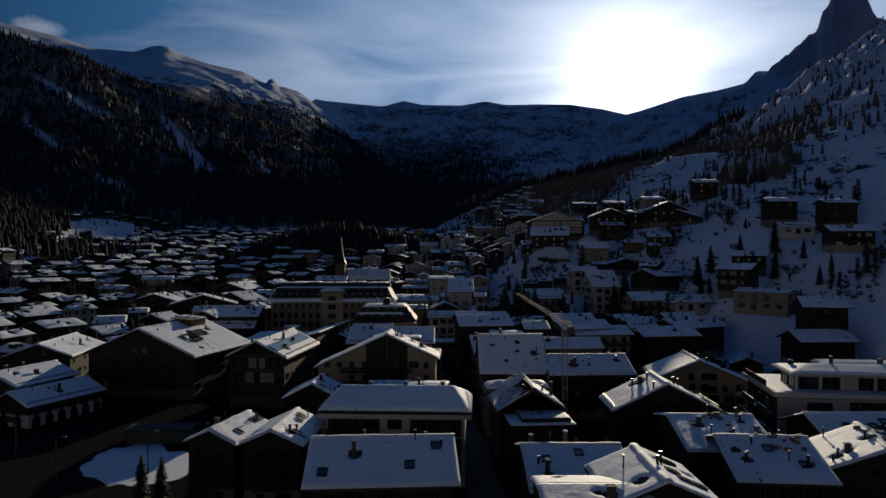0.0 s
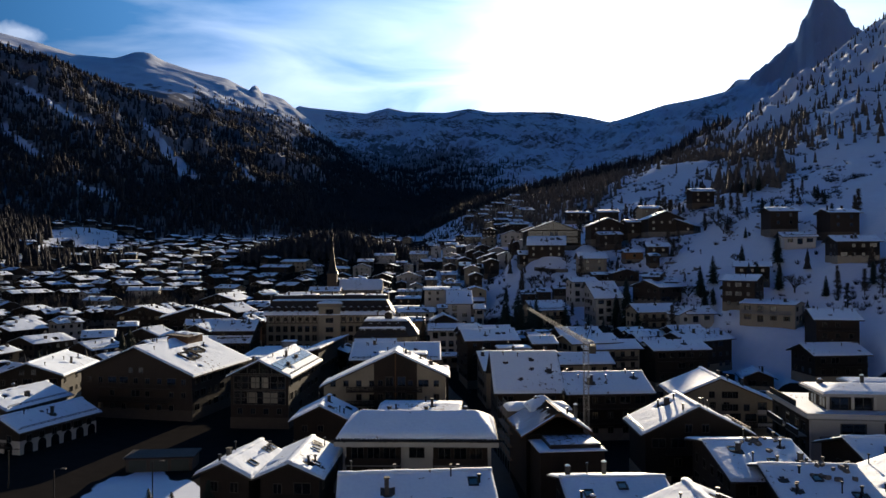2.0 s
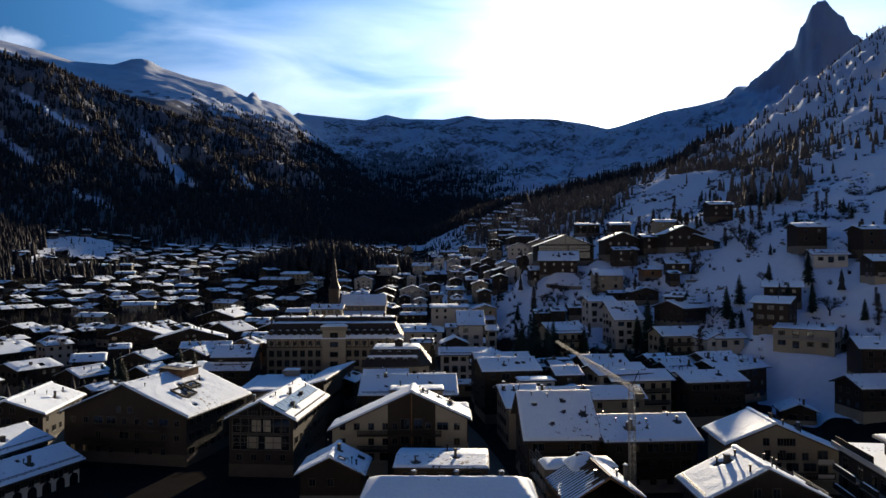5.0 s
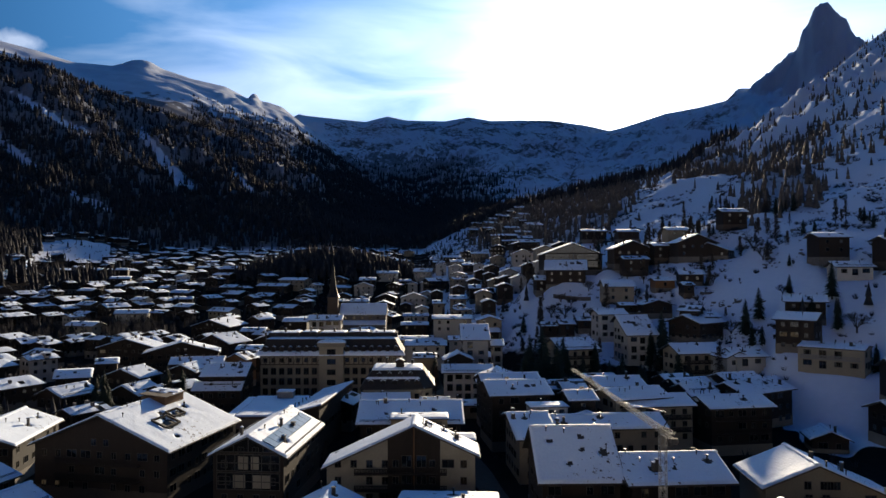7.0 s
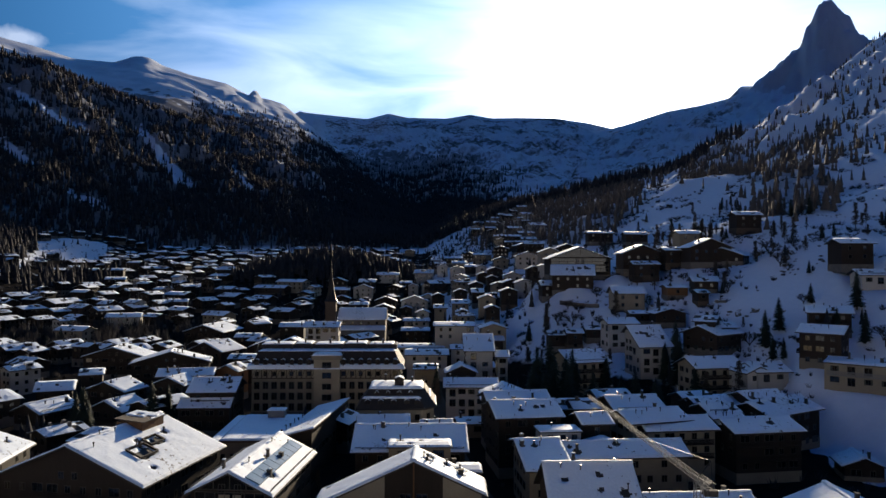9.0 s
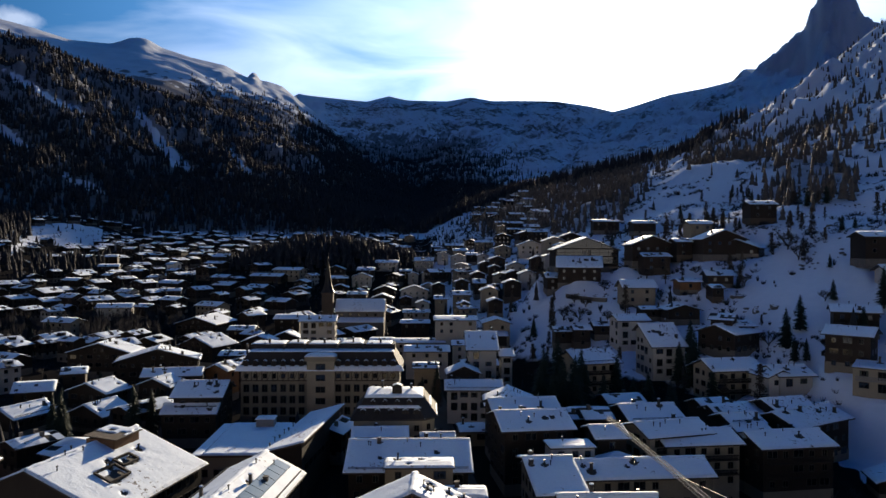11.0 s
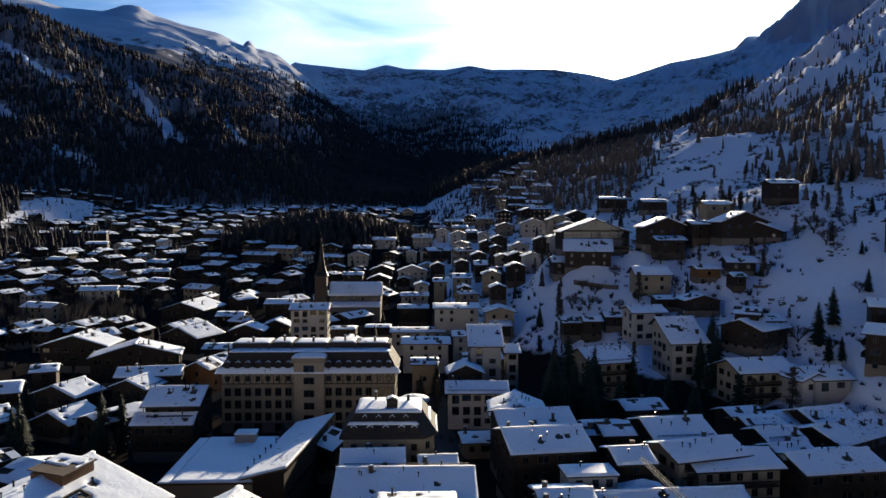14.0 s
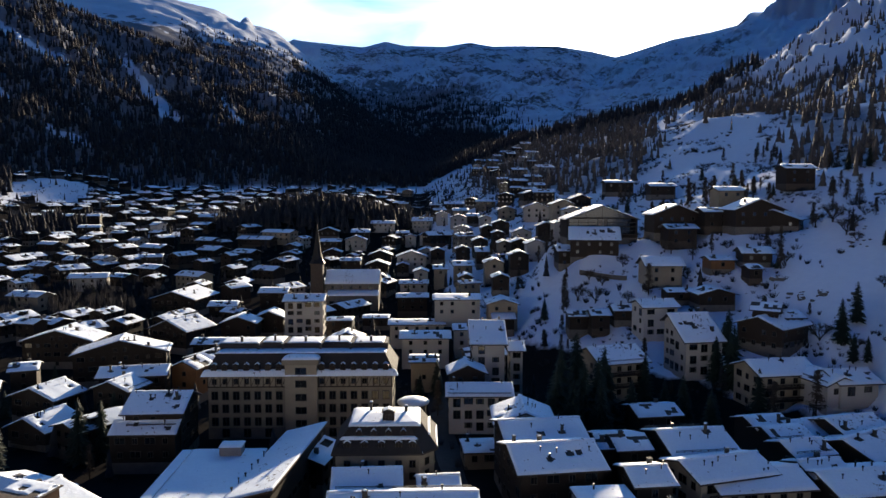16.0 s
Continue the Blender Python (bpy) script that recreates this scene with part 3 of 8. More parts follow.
CHIMNEY = [chimney_mesh(0.55, 1.15, None), chimney_mesh(0.46, 1.6, None), chimney_mesh(0.72, 1.0, None)]
_cap = Soup()
_cap.poly([(math.cos(a) * r, math.sin(a) * r, z) for r, z in ((0.34, 0.0), (0.32, 0.10), (0.16, 0.18)) for a in np.linspace(0, 2 * math.pi, 8, endpoint=False)],
          [(k + 8 * j, (k + 1) % 8 + 8 * j, (k + 1) % 8 + 8 * j + 8, k + 8 * j + 8) for j in range(2) for k in range(8)] + [tuple(range(16, 24))])
CAP = _cap.mesh("snow_cap", [SNOW], True)
_pipe = Soup()
_pipe.beam((0, 0, -0.6), (0, 0, 1.0), 0.2, 0, 8)
_pipe.beam((0, 0, 1.0), (0, 0, 1.2), 0.32, 0, 8)
PIPE = _pipe.mesh("vent_pipe", [DARK])
_pipe = Soup()
_pipe.beam((0, 0, -0.6), (0, 0, 1.5), 0.12, 0, 8)
_pipe.beam((0, 0, 1.4), (0, 0, 1.6), 0.24, 0, 8)
THIN_PIPE = _pipe.mesh("vent_pipe", [DARK])
_rw = plate((-0.55, -0.43, 0.43, 0.55), (-0.7, -0.58, 0.58, 0.7), lambda i, k: i != 1 or k != 1, -0.16, 0.12)
_rw.v = [(p[0], p[2], -p[1]) for p in _rw.v]
_rw.poly([(-0.44, -0.6, 0.06), (0.44, -0.6, 0.06), (0.44, 0.6, 0.06), (-0.44, 0.6, 0.06)], [(0, 1, 2, 3)], 1)
ROOF_WINDOW = _rw.mesh("roof_window", [DARK, GLASS])


def lumps(x, y, seed):
    """Irregular waves of wind-packed snow, about -1 to 1."""
    a = 0.37 * x + 0.21 * y + seed
    return (0.45 * math.sin(0.8 * x + 1.9 * math.sin(0.43 * y + seed) + seed) * math.cos(0.7 * y + 1.6 * math.sin(0.51 * x - seed))
            + 0.30 * math.sin(1.9 * x + 2.2 * math.sin(1.1 * y + 2 * seed)) * math.sin(1.7 * y - 2 * seed + math.sin(a))
            + 0.25 * math.sin(4.3 * x + 2.6 * math.sin(2.9 * y - seed)) * math.cos(3.9 * y + 2.1 * math.sin(a)))


def snow_sheet(s, p00, p10, p01, step, thick, seed, holes=(), ragged=0.0):
    """A snow blanket on the slope p00, p10 (along), p01 (up): soft rim, uneven top, melted holes as (u, v, radius)."""
    p00, p10, p01 = Vector(p00), Vector(p10), Vector(p01)
    eu, ev = p10 - p00, p01 - p00
    lu, lv = eu.length, ev.length
    nu, nv = max(3, int(lu / step)), max(3, int(lv / step))
    nrm = eu.cross(ev).normalized()
    if nrm.z < 0:
        nrm = -nrm
    base = len(s.v)
    for j in range(nv + 1):
        for i in range(nu + 1):
            u, v = i / nu, j / nv
            rim = min(u * lu, (1 - u) * lu, v * lv, (1 - v) * lv + 0.3 * lv)
            k = max(0.0, min(1.0, rim / 0.38)) ** 0.5
            p = p00 + eu * u + ev * v
            t = thick * (0.30 + 0.70 * k) * (1 + 0.17 * lumps(u * lu, v * lv, seed))
            if ragged and j == 0:
                p = p + ev.normalized() * (ragged * (0.5 + 0.5 * lumps(u * lu * 1.7, seed, seed)))
            for hu, hv, hr in holes:
                d = math.hypot(u * lu - hu, v * lv - hv)
                if d < hr * 1.7:
                    t *= 0.12 + 0.88 * smooth((d / hr - 0.75) / 0.95)
            s.v.append(tuple(p + nrm * float(t)))
    for j in range(nv):
        for i in range(nu):
            cu, cv = (i + 0.5) / nu * lu, (j + 0.5) / nv * lv
            if any(math.hypot(cu - hu, cv - hv) < hr for hu, hv, hr in holes):
                continue
            a = base + j * (nu + 1) + i
            s.f.append((a, a + 1, a + nu + 2, a + nu + 1))
            s.s.append(0)
    # skirts down to the roof
    edge = [base + i for i in range(nu + 1)] + [base + j * (nu + 1) + nu for j in range(1, nv + 1)]
    edge += [base + nv * (nu + 1) + i for i in range(nu - 1, -1, -1)] + [base + j * (nu + 1) for j in range(nv - 1, 0, -1)]
    low = len(s.v)
    for e in edge:
        k = e - base
        u, v = (k % (nu + 1)) / nu, (k // (nu + 1)) / nv
        s.v.append(tuple(p00 + eu * u + ev * v + nrm * 0.004))
    for q in range(len(edge)):
        r = (q + 1) % len(edge)
        s.f.append((edge[r], edge[q], low + q, low + r))
        s.s.append(0)


def ridge_snow(s, x0, x1, z, radius, slope, seed):
    """A rounded, uneven roll of snow along a ridge at height z."""
    n = max(4, int((x1 - x0) / 0.6))
    base = len(s.v)
    fall = math.atan(slope)
    for i in range(n + 1):
        x = x0 + (x1 - x0) * i / n
        swell = 1 + 0.35 * lumps(1.3 * x, seed, seed)
        lean = 0.10 * lumps(0.9 * x, seed + 4, seed)
        for k in range(6):
            a = -fall + (math.pi + 2 * fall) * k / 5
            wide = 1.7 * radius * swell
            s.v.append((x, -math.cos(a) * wide + lean, z + (math.sin(a) * 0.8 - 0.1) * radius * swell))
    for i in range(n):
        for k in range(5):
            a = base + 6 * i + k
            s.f.append((a, a + 6, a + 7, a + 1))
            s.s.append(0)
    s.f += [tuple(base + k for k in range(6)), tuple(base + 6 * n + 5 - k for k in range(6))]
    s.s += [0, 0]


def box_mesh(name, x0, x1, y0, y1, z0, z1, mat):
    s = Soup()
    s.box(x0, x1, y0, y1, z0, z1)
    return s.mesh(name, [mat])


GROUP_OF = "houses of the village"
count = {"n": 0}
BUILT = []        # centre and half size of every footprint


def wall_rows(parent, rng, length, z_low, z_top, place, pane, step, kinds, shutters=False, skip=0.1):
    """Rows of windows on a wall: place(u, z) gives the pose of a window at u along it."""
    z = z_low
    while z + 2.0 < z_top:
        n = max(1, int(length / step))
        for k in range(n):
            if rng.random() < skip:
                continue
            u = (k + 0.5) / n * length - length / 2
            kind = rng.choice(kinds)
            add_window(parent, kind, place(u, z + 0.85 if kind != "door" else z + 0.15), pane, shutters and kind == "small")
        z += 2.9


def house(x, y, length, wf, wb, turn, eave, ridge, kind=""):
    """A snow-roofed house. Its ridge runs along its own x axis; -y is the front slope."""
    near = kind.startswith("A")
    count["n"] += 1
    seed = count["n"] * 1.37
    rng = random.Random(count["n"])
    ca, sa = math.cos(radians(turn)), math.sin(radians(turn))
    corner = [(x + ca * u - sa * v, y + sa * u + ca * v) for u in (-length / 2, length / 2) for v in (-wf, wb)]
    g = min(float(valley(cx, cy)) for cx, cy in corner) - 0.6
    levels = [float(valley(cx, cy)) for cx, cy in corner]
    if max(levels) - min(levels) > 1.6:
        level = max(0.35 * min(levels) + 0.65 * float(valley(x, y)), eave - 9.5)
        level = min(level, eave - 3.2)
        PADS.append((x, y, 0.52 * max(length, wf + wb), level))
        g = level - 0.5
    if eave - g < 2.6:
        g = eave - 3.0
    top, low = ridge - g, eave - g
    slope = (top - low) / wf
    low_b = top - wb * slope
    flat = "flat" in kind
    o = 0.35 if flat or "apt" in kind else min(1.0, 0.09 * (wf + wb))
    BUILT.append((x, y, 0.5 * max(length, wf + wb)))
    root = new("house")
    root.matrix_basis = pose(x, y, g, 0, 0, turn)
    # pale walls among the far centre-right houses also stand in for haze
    light = any(k in kind for k in ("white", "apt", "hotel"))
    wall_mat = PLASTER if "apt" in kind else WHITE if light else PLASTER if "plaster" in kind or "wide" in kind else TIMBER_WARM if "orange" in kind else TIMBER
    words = "beige apartment house" if "apt" in kind else "white rendered house" if light else "cream rendered house" if "plaster" in kind else "honey-coloured timber chalet" if "orange" in kind else "dark larch chalet on a rendered base"
    tagged(root, words + (", thick snow on the roof" if near else " with a snowy roof"), "house", GROUP_OF)
    x0, x1, y0, y1 = -length / 2 + o, length / 2 - o, -wf + o, wb - o

    def under(v):
        return top - abs(v) * slope - 0.24
    # walls
    s = Soup()
    base_h = 0.0 if light or "plaster" in kind else min(3.1, 0.75 * low) if "arcade" in kind else min(3.0, 0.42 * low)
    pts = [(y0, base_h), (y1, base_h), (y1, under(y1)), (0, under(0)), (y0, under(y0))]
    s.poly([(x0, v, z) for v, z in pts] + [(x1, v, z) for v, z in pts],
           [(4, 3, 2, 1, 0), (5, 6, 7, 8, 9), (0, 5, 9, 4), (1, 2, 7, 6), (0, 1, 6, 5)])
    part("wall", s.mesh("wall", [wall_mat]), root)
    if base_h:
        s = Soup()
        s.box(x0 - 0.06, x1 + 0.06, y0 - 0.06, y1 + 0.06, 0, base_h)
        part("base_wall", s.mesh("base_wall", [WHITE if "arcade" in kind else BRICK_DARK if "big" in kind or "solar" in kind else STONE if "stone" in kind or rng.random() < 0.5 else PLASTER if near else BRICK_DARK]), root)
    # roof slab
    s = Soup()
    th = 0.22
    prof = [(-wf, low), (0, top), (wb, low_b), (wb, low_b - th), (0, top - th), (-wf, low - th)]
    s.poly([(-length / 2, v, z) for v, z in prof] + [(length / 2, v, z) for v, z in prof],
           [(0, 1, 4, 5), (1, 2, 3, 4), (11, 10, 7, 6), (10, 9, 8, 7), (0, 6, 7, 1), (1, 7, 8, 2), (2, 8, 9, 3), (3, 9, 10, 4), (4, 10, 11, 5), (5, 11, 6, 0)])
    part("roof", s.mesh("roof", [ROOF]), root)
    # chimneys and melted holes
    things, holes_f, holes_b = [], [], []
    lf, lb = math.hypot(wf, top - low), math.hypot(wb, top - low_b)
    for k in range(((rng.choice((2, 3, 3, 4)) if length * wf > 95 else 1) if near else rng.choice((0, 1, 1)))):
        u, v = rng.uniform(0.12, 0.88), rng.uniform(0.35, 0.92)
        front = rng.random() < 0.6
        things.append((u, v, front, rng.random()))
        (holes_f if front else holes_b).append((u * length, v * (lf if front else lb), rng.uniform(0.55, 0.95)))
    if near:
        for k in range(10 if "skylights" in kind else rng.choice((0, 1, 2, 3))):
            (holes_f if rng.random() < 0.6 else holes_b).append((rng.uniform(0.1, 0.9) * length, rng.uniform(0.15, 0.8) * lf, rng.uniform(0.4, 0.8)))
    else:
        for k in range(rng.choice((2, 3, 4, 6, 7))):
            (holes_f if rng.random() < 0.6 else holes_b).append((rng.uniform(0.1, 0.9) * length, rng.uniform(0.15, 0.85) * lf, rng.uniform(0.55, 1.3)))
    if "big" in kind:
        for u, v, q in ((9.0, 6.8, 1.4), (11.0, 7.2, 1.4), (15.5, 8.8, 1.0), (16.8, 8.8, 1.0), (12.8, 10.5, 0.8), (7.0, 3.0, 0.5)):
            holes_f.append((u, v, q))
    step = (0.3 if y < 150 else 0.36 if y < 215 else 0.5) if near else (0.95 if y < 520 else 1.6)
    thick = rng.uniform(0.22, 0.32) if near else rng.uniform(0.22, 0.36)
    s = Soup()
    e = 0.10
    snow_sheet(s, (-length / 2 + e, -wf + e, low + e * slope), (length / 2 - e, -wf + e, low + e * slope), (-length / 2 + e, -0.0, top), step, thick, seed, holes_f, 0.35 if near else 0.5)
    snow_sheet(s, (length / 2 - e, wb - e, low_b + e * slope), (-length / 2 + e, wb - e, low_b + e * slope), (length / 2 - e, 0.0, top), step, thick, seed + 5, holes_b, 0.35 if near else 0.5)
    if near and not flat:
        ridge_snow(s, -length / 2 + e, length / 2 - e, top + 0.55 * thick, 0.30, slope, seed)
    part("roof_snow", s.mesh("roof_snow", [SNOW], True), root, None, "thick wind-packed snow with melted holes" if near else "")
    for u, v, front, kind_r in things:
        px = (u - 0.5) * length * (1 if front else -1)
        py = -wf * (1 - v) if front else wb * (1 - v)
        pz = top - abs(py) * slope
        if near and kind_r < 0.45:
            part("vent_pipe", PIPE, root, pose(px, py, pz))
        else:
            c = part("chimney", CHIMNEY[int(kind_r * 30) % 3], root, pose(px, py, pz, 0, 0, 0))
            if near and kind_r > 0.7:
                part("snow_cap", CAP, c, pose(0, 0, (1.24, 1.7, 1.1)[int(kind_r * 30) % 3]))
    if near and y < 150 and not flat:
        for k in range(rng.choice((2, 3, 4))):
            u, v = rng.uniform(-0.40, 0.40) * length, rng.uniform(0.25, 0.8)
            zz = top - wf * (1 - v) * slope
            part("roof_window", ROOF_WINDOW, root, pose(u, -wf * (1 - v), zz + 0.30, math.degrees(math.atan(slope))))
        for k in range(rng.choice((2, 3, 4))):
            u, v, b_ = rng.uniform(-0.42, 0.42) * length, rng.uniform(0.3, 0.9), rng.random() < 0.6
            py = -wf * (1 - v) if b_ else wb * (1 - v)
            part("vent_pipe", PIPE if k % 2 else THIN_PIPE, root, pose(u, py, top - abs(py) * slope))
    if near and y >= 150 and not flat:
        for k in range(rng.choice((2, 3, 4))):
            u, v = rng.uniform(-0.42, 0.42) * length, rng.uniform(0.55, 0.97)
            part("vent_pipe", THIN_PIPE, root, pose(u, -wf * (1 - v), top - wf * (1 - v) * slope - 0.5))
    if "stones" in kind:
        for k in range(16):
            u, v = rng.uniform(-0.1, 0.46) * length, rng.uniform(-0.12, 0.34)
            py = -v * wf if v > 0 else -v * wb
            a = rng.uniform(0.35, 0.85)
            q = Soup()
            rim = [(a * rng.uniform(0.6, 1.0) * math.cos(w), a * rng.uniform(0.5, 0.9) * math.sin(w)) for w in (0.2, 1.1, 2.0, 3.2, 4.1, 5.3)]
            q.poly([(c, d, -0.3) for c, d in rim] + [(0.8 * c, 0.8 * d, rng.uniform(0.12, 0.3)) for c, d in rim],
                   [(n, (n + 1) % 6, 6 + (n + 1) % 6, 6 + n) for n in range(6)] + [tuple(range(6, 12))])
            part("roof_stone", q.mesh("roof_stone", [STONE]), root, pose(u, py, top - abs(py) * slope + 0.32, rng.uniform(-15, 15), rng.uniform(-15, 15), rng.uniform(0, 90)))
    # windows on the sides that look north
    pane = near
    kinds = ("small",) if not near else ("small", "small", "wide") if not light else ("small", "wide", "door")
    stp = (2.7 if near else 3.6) if not "apt" in kind else 3.2
    z_first = max(0.2, low - 2.9 * max(1, int((low - 0.4) / 2.9)))
    z_from = z_first if near else max(z_first, low - 5.9)
    if ca > 0.15:
        wall_rows(root, rng, x1 - x0 - 1, z_from, low + 0.1, lambda u, z: pose((x0 + x1) / 2 + u, y0 - (0.07 if z < base_h + 0.3 else 0.01), z), pane, stp, kinds, light and near, 0.12)
    if sa > 0.25 or (sa > -0.2 and near):
        wall_rows(root, rng, (y1 - y0) - 1.2, z_from, low + 0.1, lambda u, z: pose(x0 - (0.07 if z < base_h + 0.3 else 0.01), (y0 + y1) / 2 + u, z, 0, 0, -90), pane, stp, kinds, False, 0.15)
        if "loft" in kind:
            for z, ys in ((9.0, (1.5, -1.0, -2.0, -3.0)), (6.5, (1.5, -1.0, -2.0, -3.0, -5.2))):
                for v in ys:
                    add_window(root, "small", pose(x0 - 0.01, v, z, 0, 0, -90), True, False)
            for z in (6.2, 3.6):
                add_window(root, "door", pose(x0 - 0.01, -8.2, z, 0, 0, -90))
                part("balcony_slab", box_mesh("balcony_slab", x0 - 1.2, x0 - 0.02, -9.6, -6.9, z - 0.2, z - 0.02, CONCRETE), root)
                part("balcony_front", box_mesh("balcony_front", x0 - 1.25, x0 - 1.15, -9.6, -6.9, z - 0.01, z + 0.8, WHITE), root)
        if near and top - low > 3:
            for u in (-1.3, 1.3):
                add_window(root, "small", pose(x0 - 0.01, u, low + 0.3, 0, 0, -90), pane)
    if sa < -0.25 or (sa < 0.2 and near and x < -20):
        wall_rows(root, rng, (y1 - y0) - 1.2, z_from, low + 0.1, lambda u, z: pose(x1 + 0.01, (y0 + y1) / 2 + u, z, 0, 0, 90), pane, stp, kinds, False, 0.15)
    if sa > 0.5 and near:
        wall_rows(root, rng, x1 - x0 - 1, z_from, low + 0.1, lambda u, z: pose((x0 + x1) / 2 + u, y0 - (0.07 if z < base_h + 0.3 else 0.01), z), pane, stp * 1.2, kinds, False, 0.2) if ca <= 0.15 else None
    # balconies
    if near and not flat and ("balcony" in kind or "apt" in kind or "big" in kind or "wide" in kind or (not light and rng.random() < 0.6)):
        gable = abs(sa) > 0.6 and not "apt" in kind
        run = (y1 - y0) * 0.62 if gable else (x1 - x0) * 0.9
        z = z_first + 2.9 if low > 5.5 else z_first + 0.1
        while z + 1.5 < low + (1.0 if gable else 0):
            b = Soup()
            b.box(-run / 2, run / 2, -1.25, 0, -0.16, 0)
            b.box(-run / 2, run / 2, -1.25, -1.17, 0.9, 1.0, 1)
            b.box(-run / 2, run / 2, -1.25, -1.17, 0.08, 0.16, 1)
            k = -run / 2
            while k < run / 2 - 0.1:
                b.box(k, k + 0.17, -1.22, -1.19, 0.1, 0.95, 1)
                k += 0.27
            at = pose(x0 - 0.01, (y0 + y1) / 2, z, 0, 0, -90) if gable else pose((x0 + x1) / 2, y0 - 0.01, z)
            part("balcony", b.mesh("balcony", [CONCRETE if light else TIMBER, CONCRETE if "apt" in kind else TIMBER]), root, at)
            z += 2.9
    # snow guards along the lower roof edge
    if near and not flat and rng.random() < 0.2:
        for vv, fr in ((-wf + 0.7, 1), (wb - 0.7, -1)):
            zz = top - abs(vv) * slope
            gsoup = Soup()
            gsoup.beam((x0, vv, zz + 0.62), (x1, vv, zz + 0.62), 0.09)
            gsoup.beam((x0, vv, zz + 0.40), (x1, vv, zz + 0.40), 0.07)
            k = x0
            while k < x1:
                gsoup.beam((k, vv, zz), (k, vv, zz + 0.66), 0.07)
                k += 1.5
            part("snow_guard", gsoup.mesh("snow_guard", [DARK]), root)
    if "big" in kind:
        part("roof_cabin", box_mesh("roof_cabin", 2.5, 9.5, -3.5, 2.0, top - 1.6, top + 0.5, TIMBER_WARM), root, None, "brown sheet-clad rooftop cabin")
        c = Soup()
        c.poly([(2.2, -4.0, top + 0.5), (9.8, -4.0, top + 0.5), (9.8, 2.4, top + 1.0), (2.2, 2.4, top + 1.0), (2.2, -4.0, top + 0.65), (9.8, -4.0, top + 0.65), (9.8, 2.4, top + 1.15), (2.2, 2.4, top + 1.15)],
               [(3, 2, 1, 0), (4, 5, 6, 7), (0, 1, 5, 4), (1, 2, 6, 5), (2, 3, 7, 6), (3, 0, 4, 7)])
        part("cabin_roof", c.mesh("cabin_roof", [BRICK_DARK]), root)
        c = Soup()
        snow_sheet(c, (5.4, -3.6, top + 0.68), (9.6, -3.6, top + 0.68), (5.4, 2.2, top + 1.14), 0.35, 0.22, 3.0, ((0.6, 1.2, 0.8), (1.5, 3.8, 0.7)), 0.9)
        part("cabin_snow", c.mesh("cabin_snow", [SNOW], True), root)
        for u0, u1, v0, v1 in ((-6.5, -1.5, -9.5, -6.5), (-0.5, 3.5, -7.6, -5.6)):
            c = Soup()
            for a_, b_ in (((u0, v0), (u1, v0)), ((u1, v0), (u1, v1)), ((u1, v1), (u0, v1)), ((u0, v1), (u0, v0))):
                za, zb = top - abs(a_[1]) * slope, top - abs(b_[1]) * slope
                c.beam((*a_, za + 0.5), (*b_, zb + 0.5), 0.35)
            part("roof_parapet", c.mesh("roof_parapet", [TIMBER]), root)
    if "wide" in kind:
        s = Soup()
        s.poly([(-4.6, 0, 0), (4.6, 0, 0), (4.6, 0, under(4.6) - 0.05), (0, 0, under(0) - 0.05), (-4.6, 0, under(4.6) - 0.05),
                (-4.6, 0.12, 0), (4.6, 0.12, 0), (4.6, 0.12, under(4.6) - 0.05), (0, 0.12, under(0) - 0.05), (-4.6, 0.12, under(4.6) - 0.05)],
               [(0, 1, 2, 3, 4), (9, 8, 7, 6, 5), (0, 5, 6, 1), (1, 6, 7, 2), (2, 7, 8, 3), (3, 8, 9, 4), (4, 9, 5, 0)])
        part("timber_front", s.mesh("timber_front", [TIMBER]), root, pose(x0 - 0.13, 0, 0, 0, 0, -90), "dark timber-clad middle of the gable")
        part("timber_post", box_mesh("timber_post", -0.12, 0.12, -0.3, -0.02, 0, under(0), TIMBER_WARM), root, pose(x0 - 0.13, 0, 0, 0, 0, -90))
        for z in (3.6, 6.5, 9.4):
            for u in (-3.2, -1.3, 1.3, 3.2):
                if under(u) > z + 2.0:
                    add_window(root, "door" if abs(u) < 2 else "small", pose(x0 - 0.14, u, z, 0, 0, -90))
    if "arcade" in kind:
        a = Soup()
        n = 9
        rim = [(-0.95, 0.0), (0.95, 0.0)] + [(0.95 * math.cos(math.pi * q / n), 1.7 + 0.95 * math.sin(math.pi * q / n)) for q in range(n + 1)]
        m = len(rim)
        a.poly([(u, 0, z) for u, z in rim] + [(u, 0.1, z) for u, z in rim],
               [tuple(range(m))] + [(q, q + m, (q + 1) % m + m, (q + 1) % m) for q in range(m)])
        arch = a.mesh("arch_opening", [GLASS])
        for q in range(6):
            part("arch_opening", arch, root, pose(x0 + 1.8 + q * 3.0, y0 - 0.12, 0.1))
        for u in (-1.8, 1.8):
            part("arch_opening", arch, root, pose(x0 - 0.12, u, 0.1, 0, 0, -90))
    if "solar" in kind or "glassgable" in kind:
        wg, hg = (y1 - y0) - 1.4, 3.0
        nx = 7
        xs = [-wg / 2 + wg * k / nx + d for k in range(nx + 1) for d in (-0.07, 0.07)]
        zs = [0.0, 0.14, 1.4, 1.54, 2.86, 3.0]
        fr = plate(xs, zs, lambda i, k: i % 2 == 0 or k % 2 == 0, -0.10, 0.02)
        part("gable_glazing_frame", fr.mesh("gable_glazing_frame", [FRAME]), root, pose(x0 - 0.02, 0, low - 2.6, 0, 0, -90))
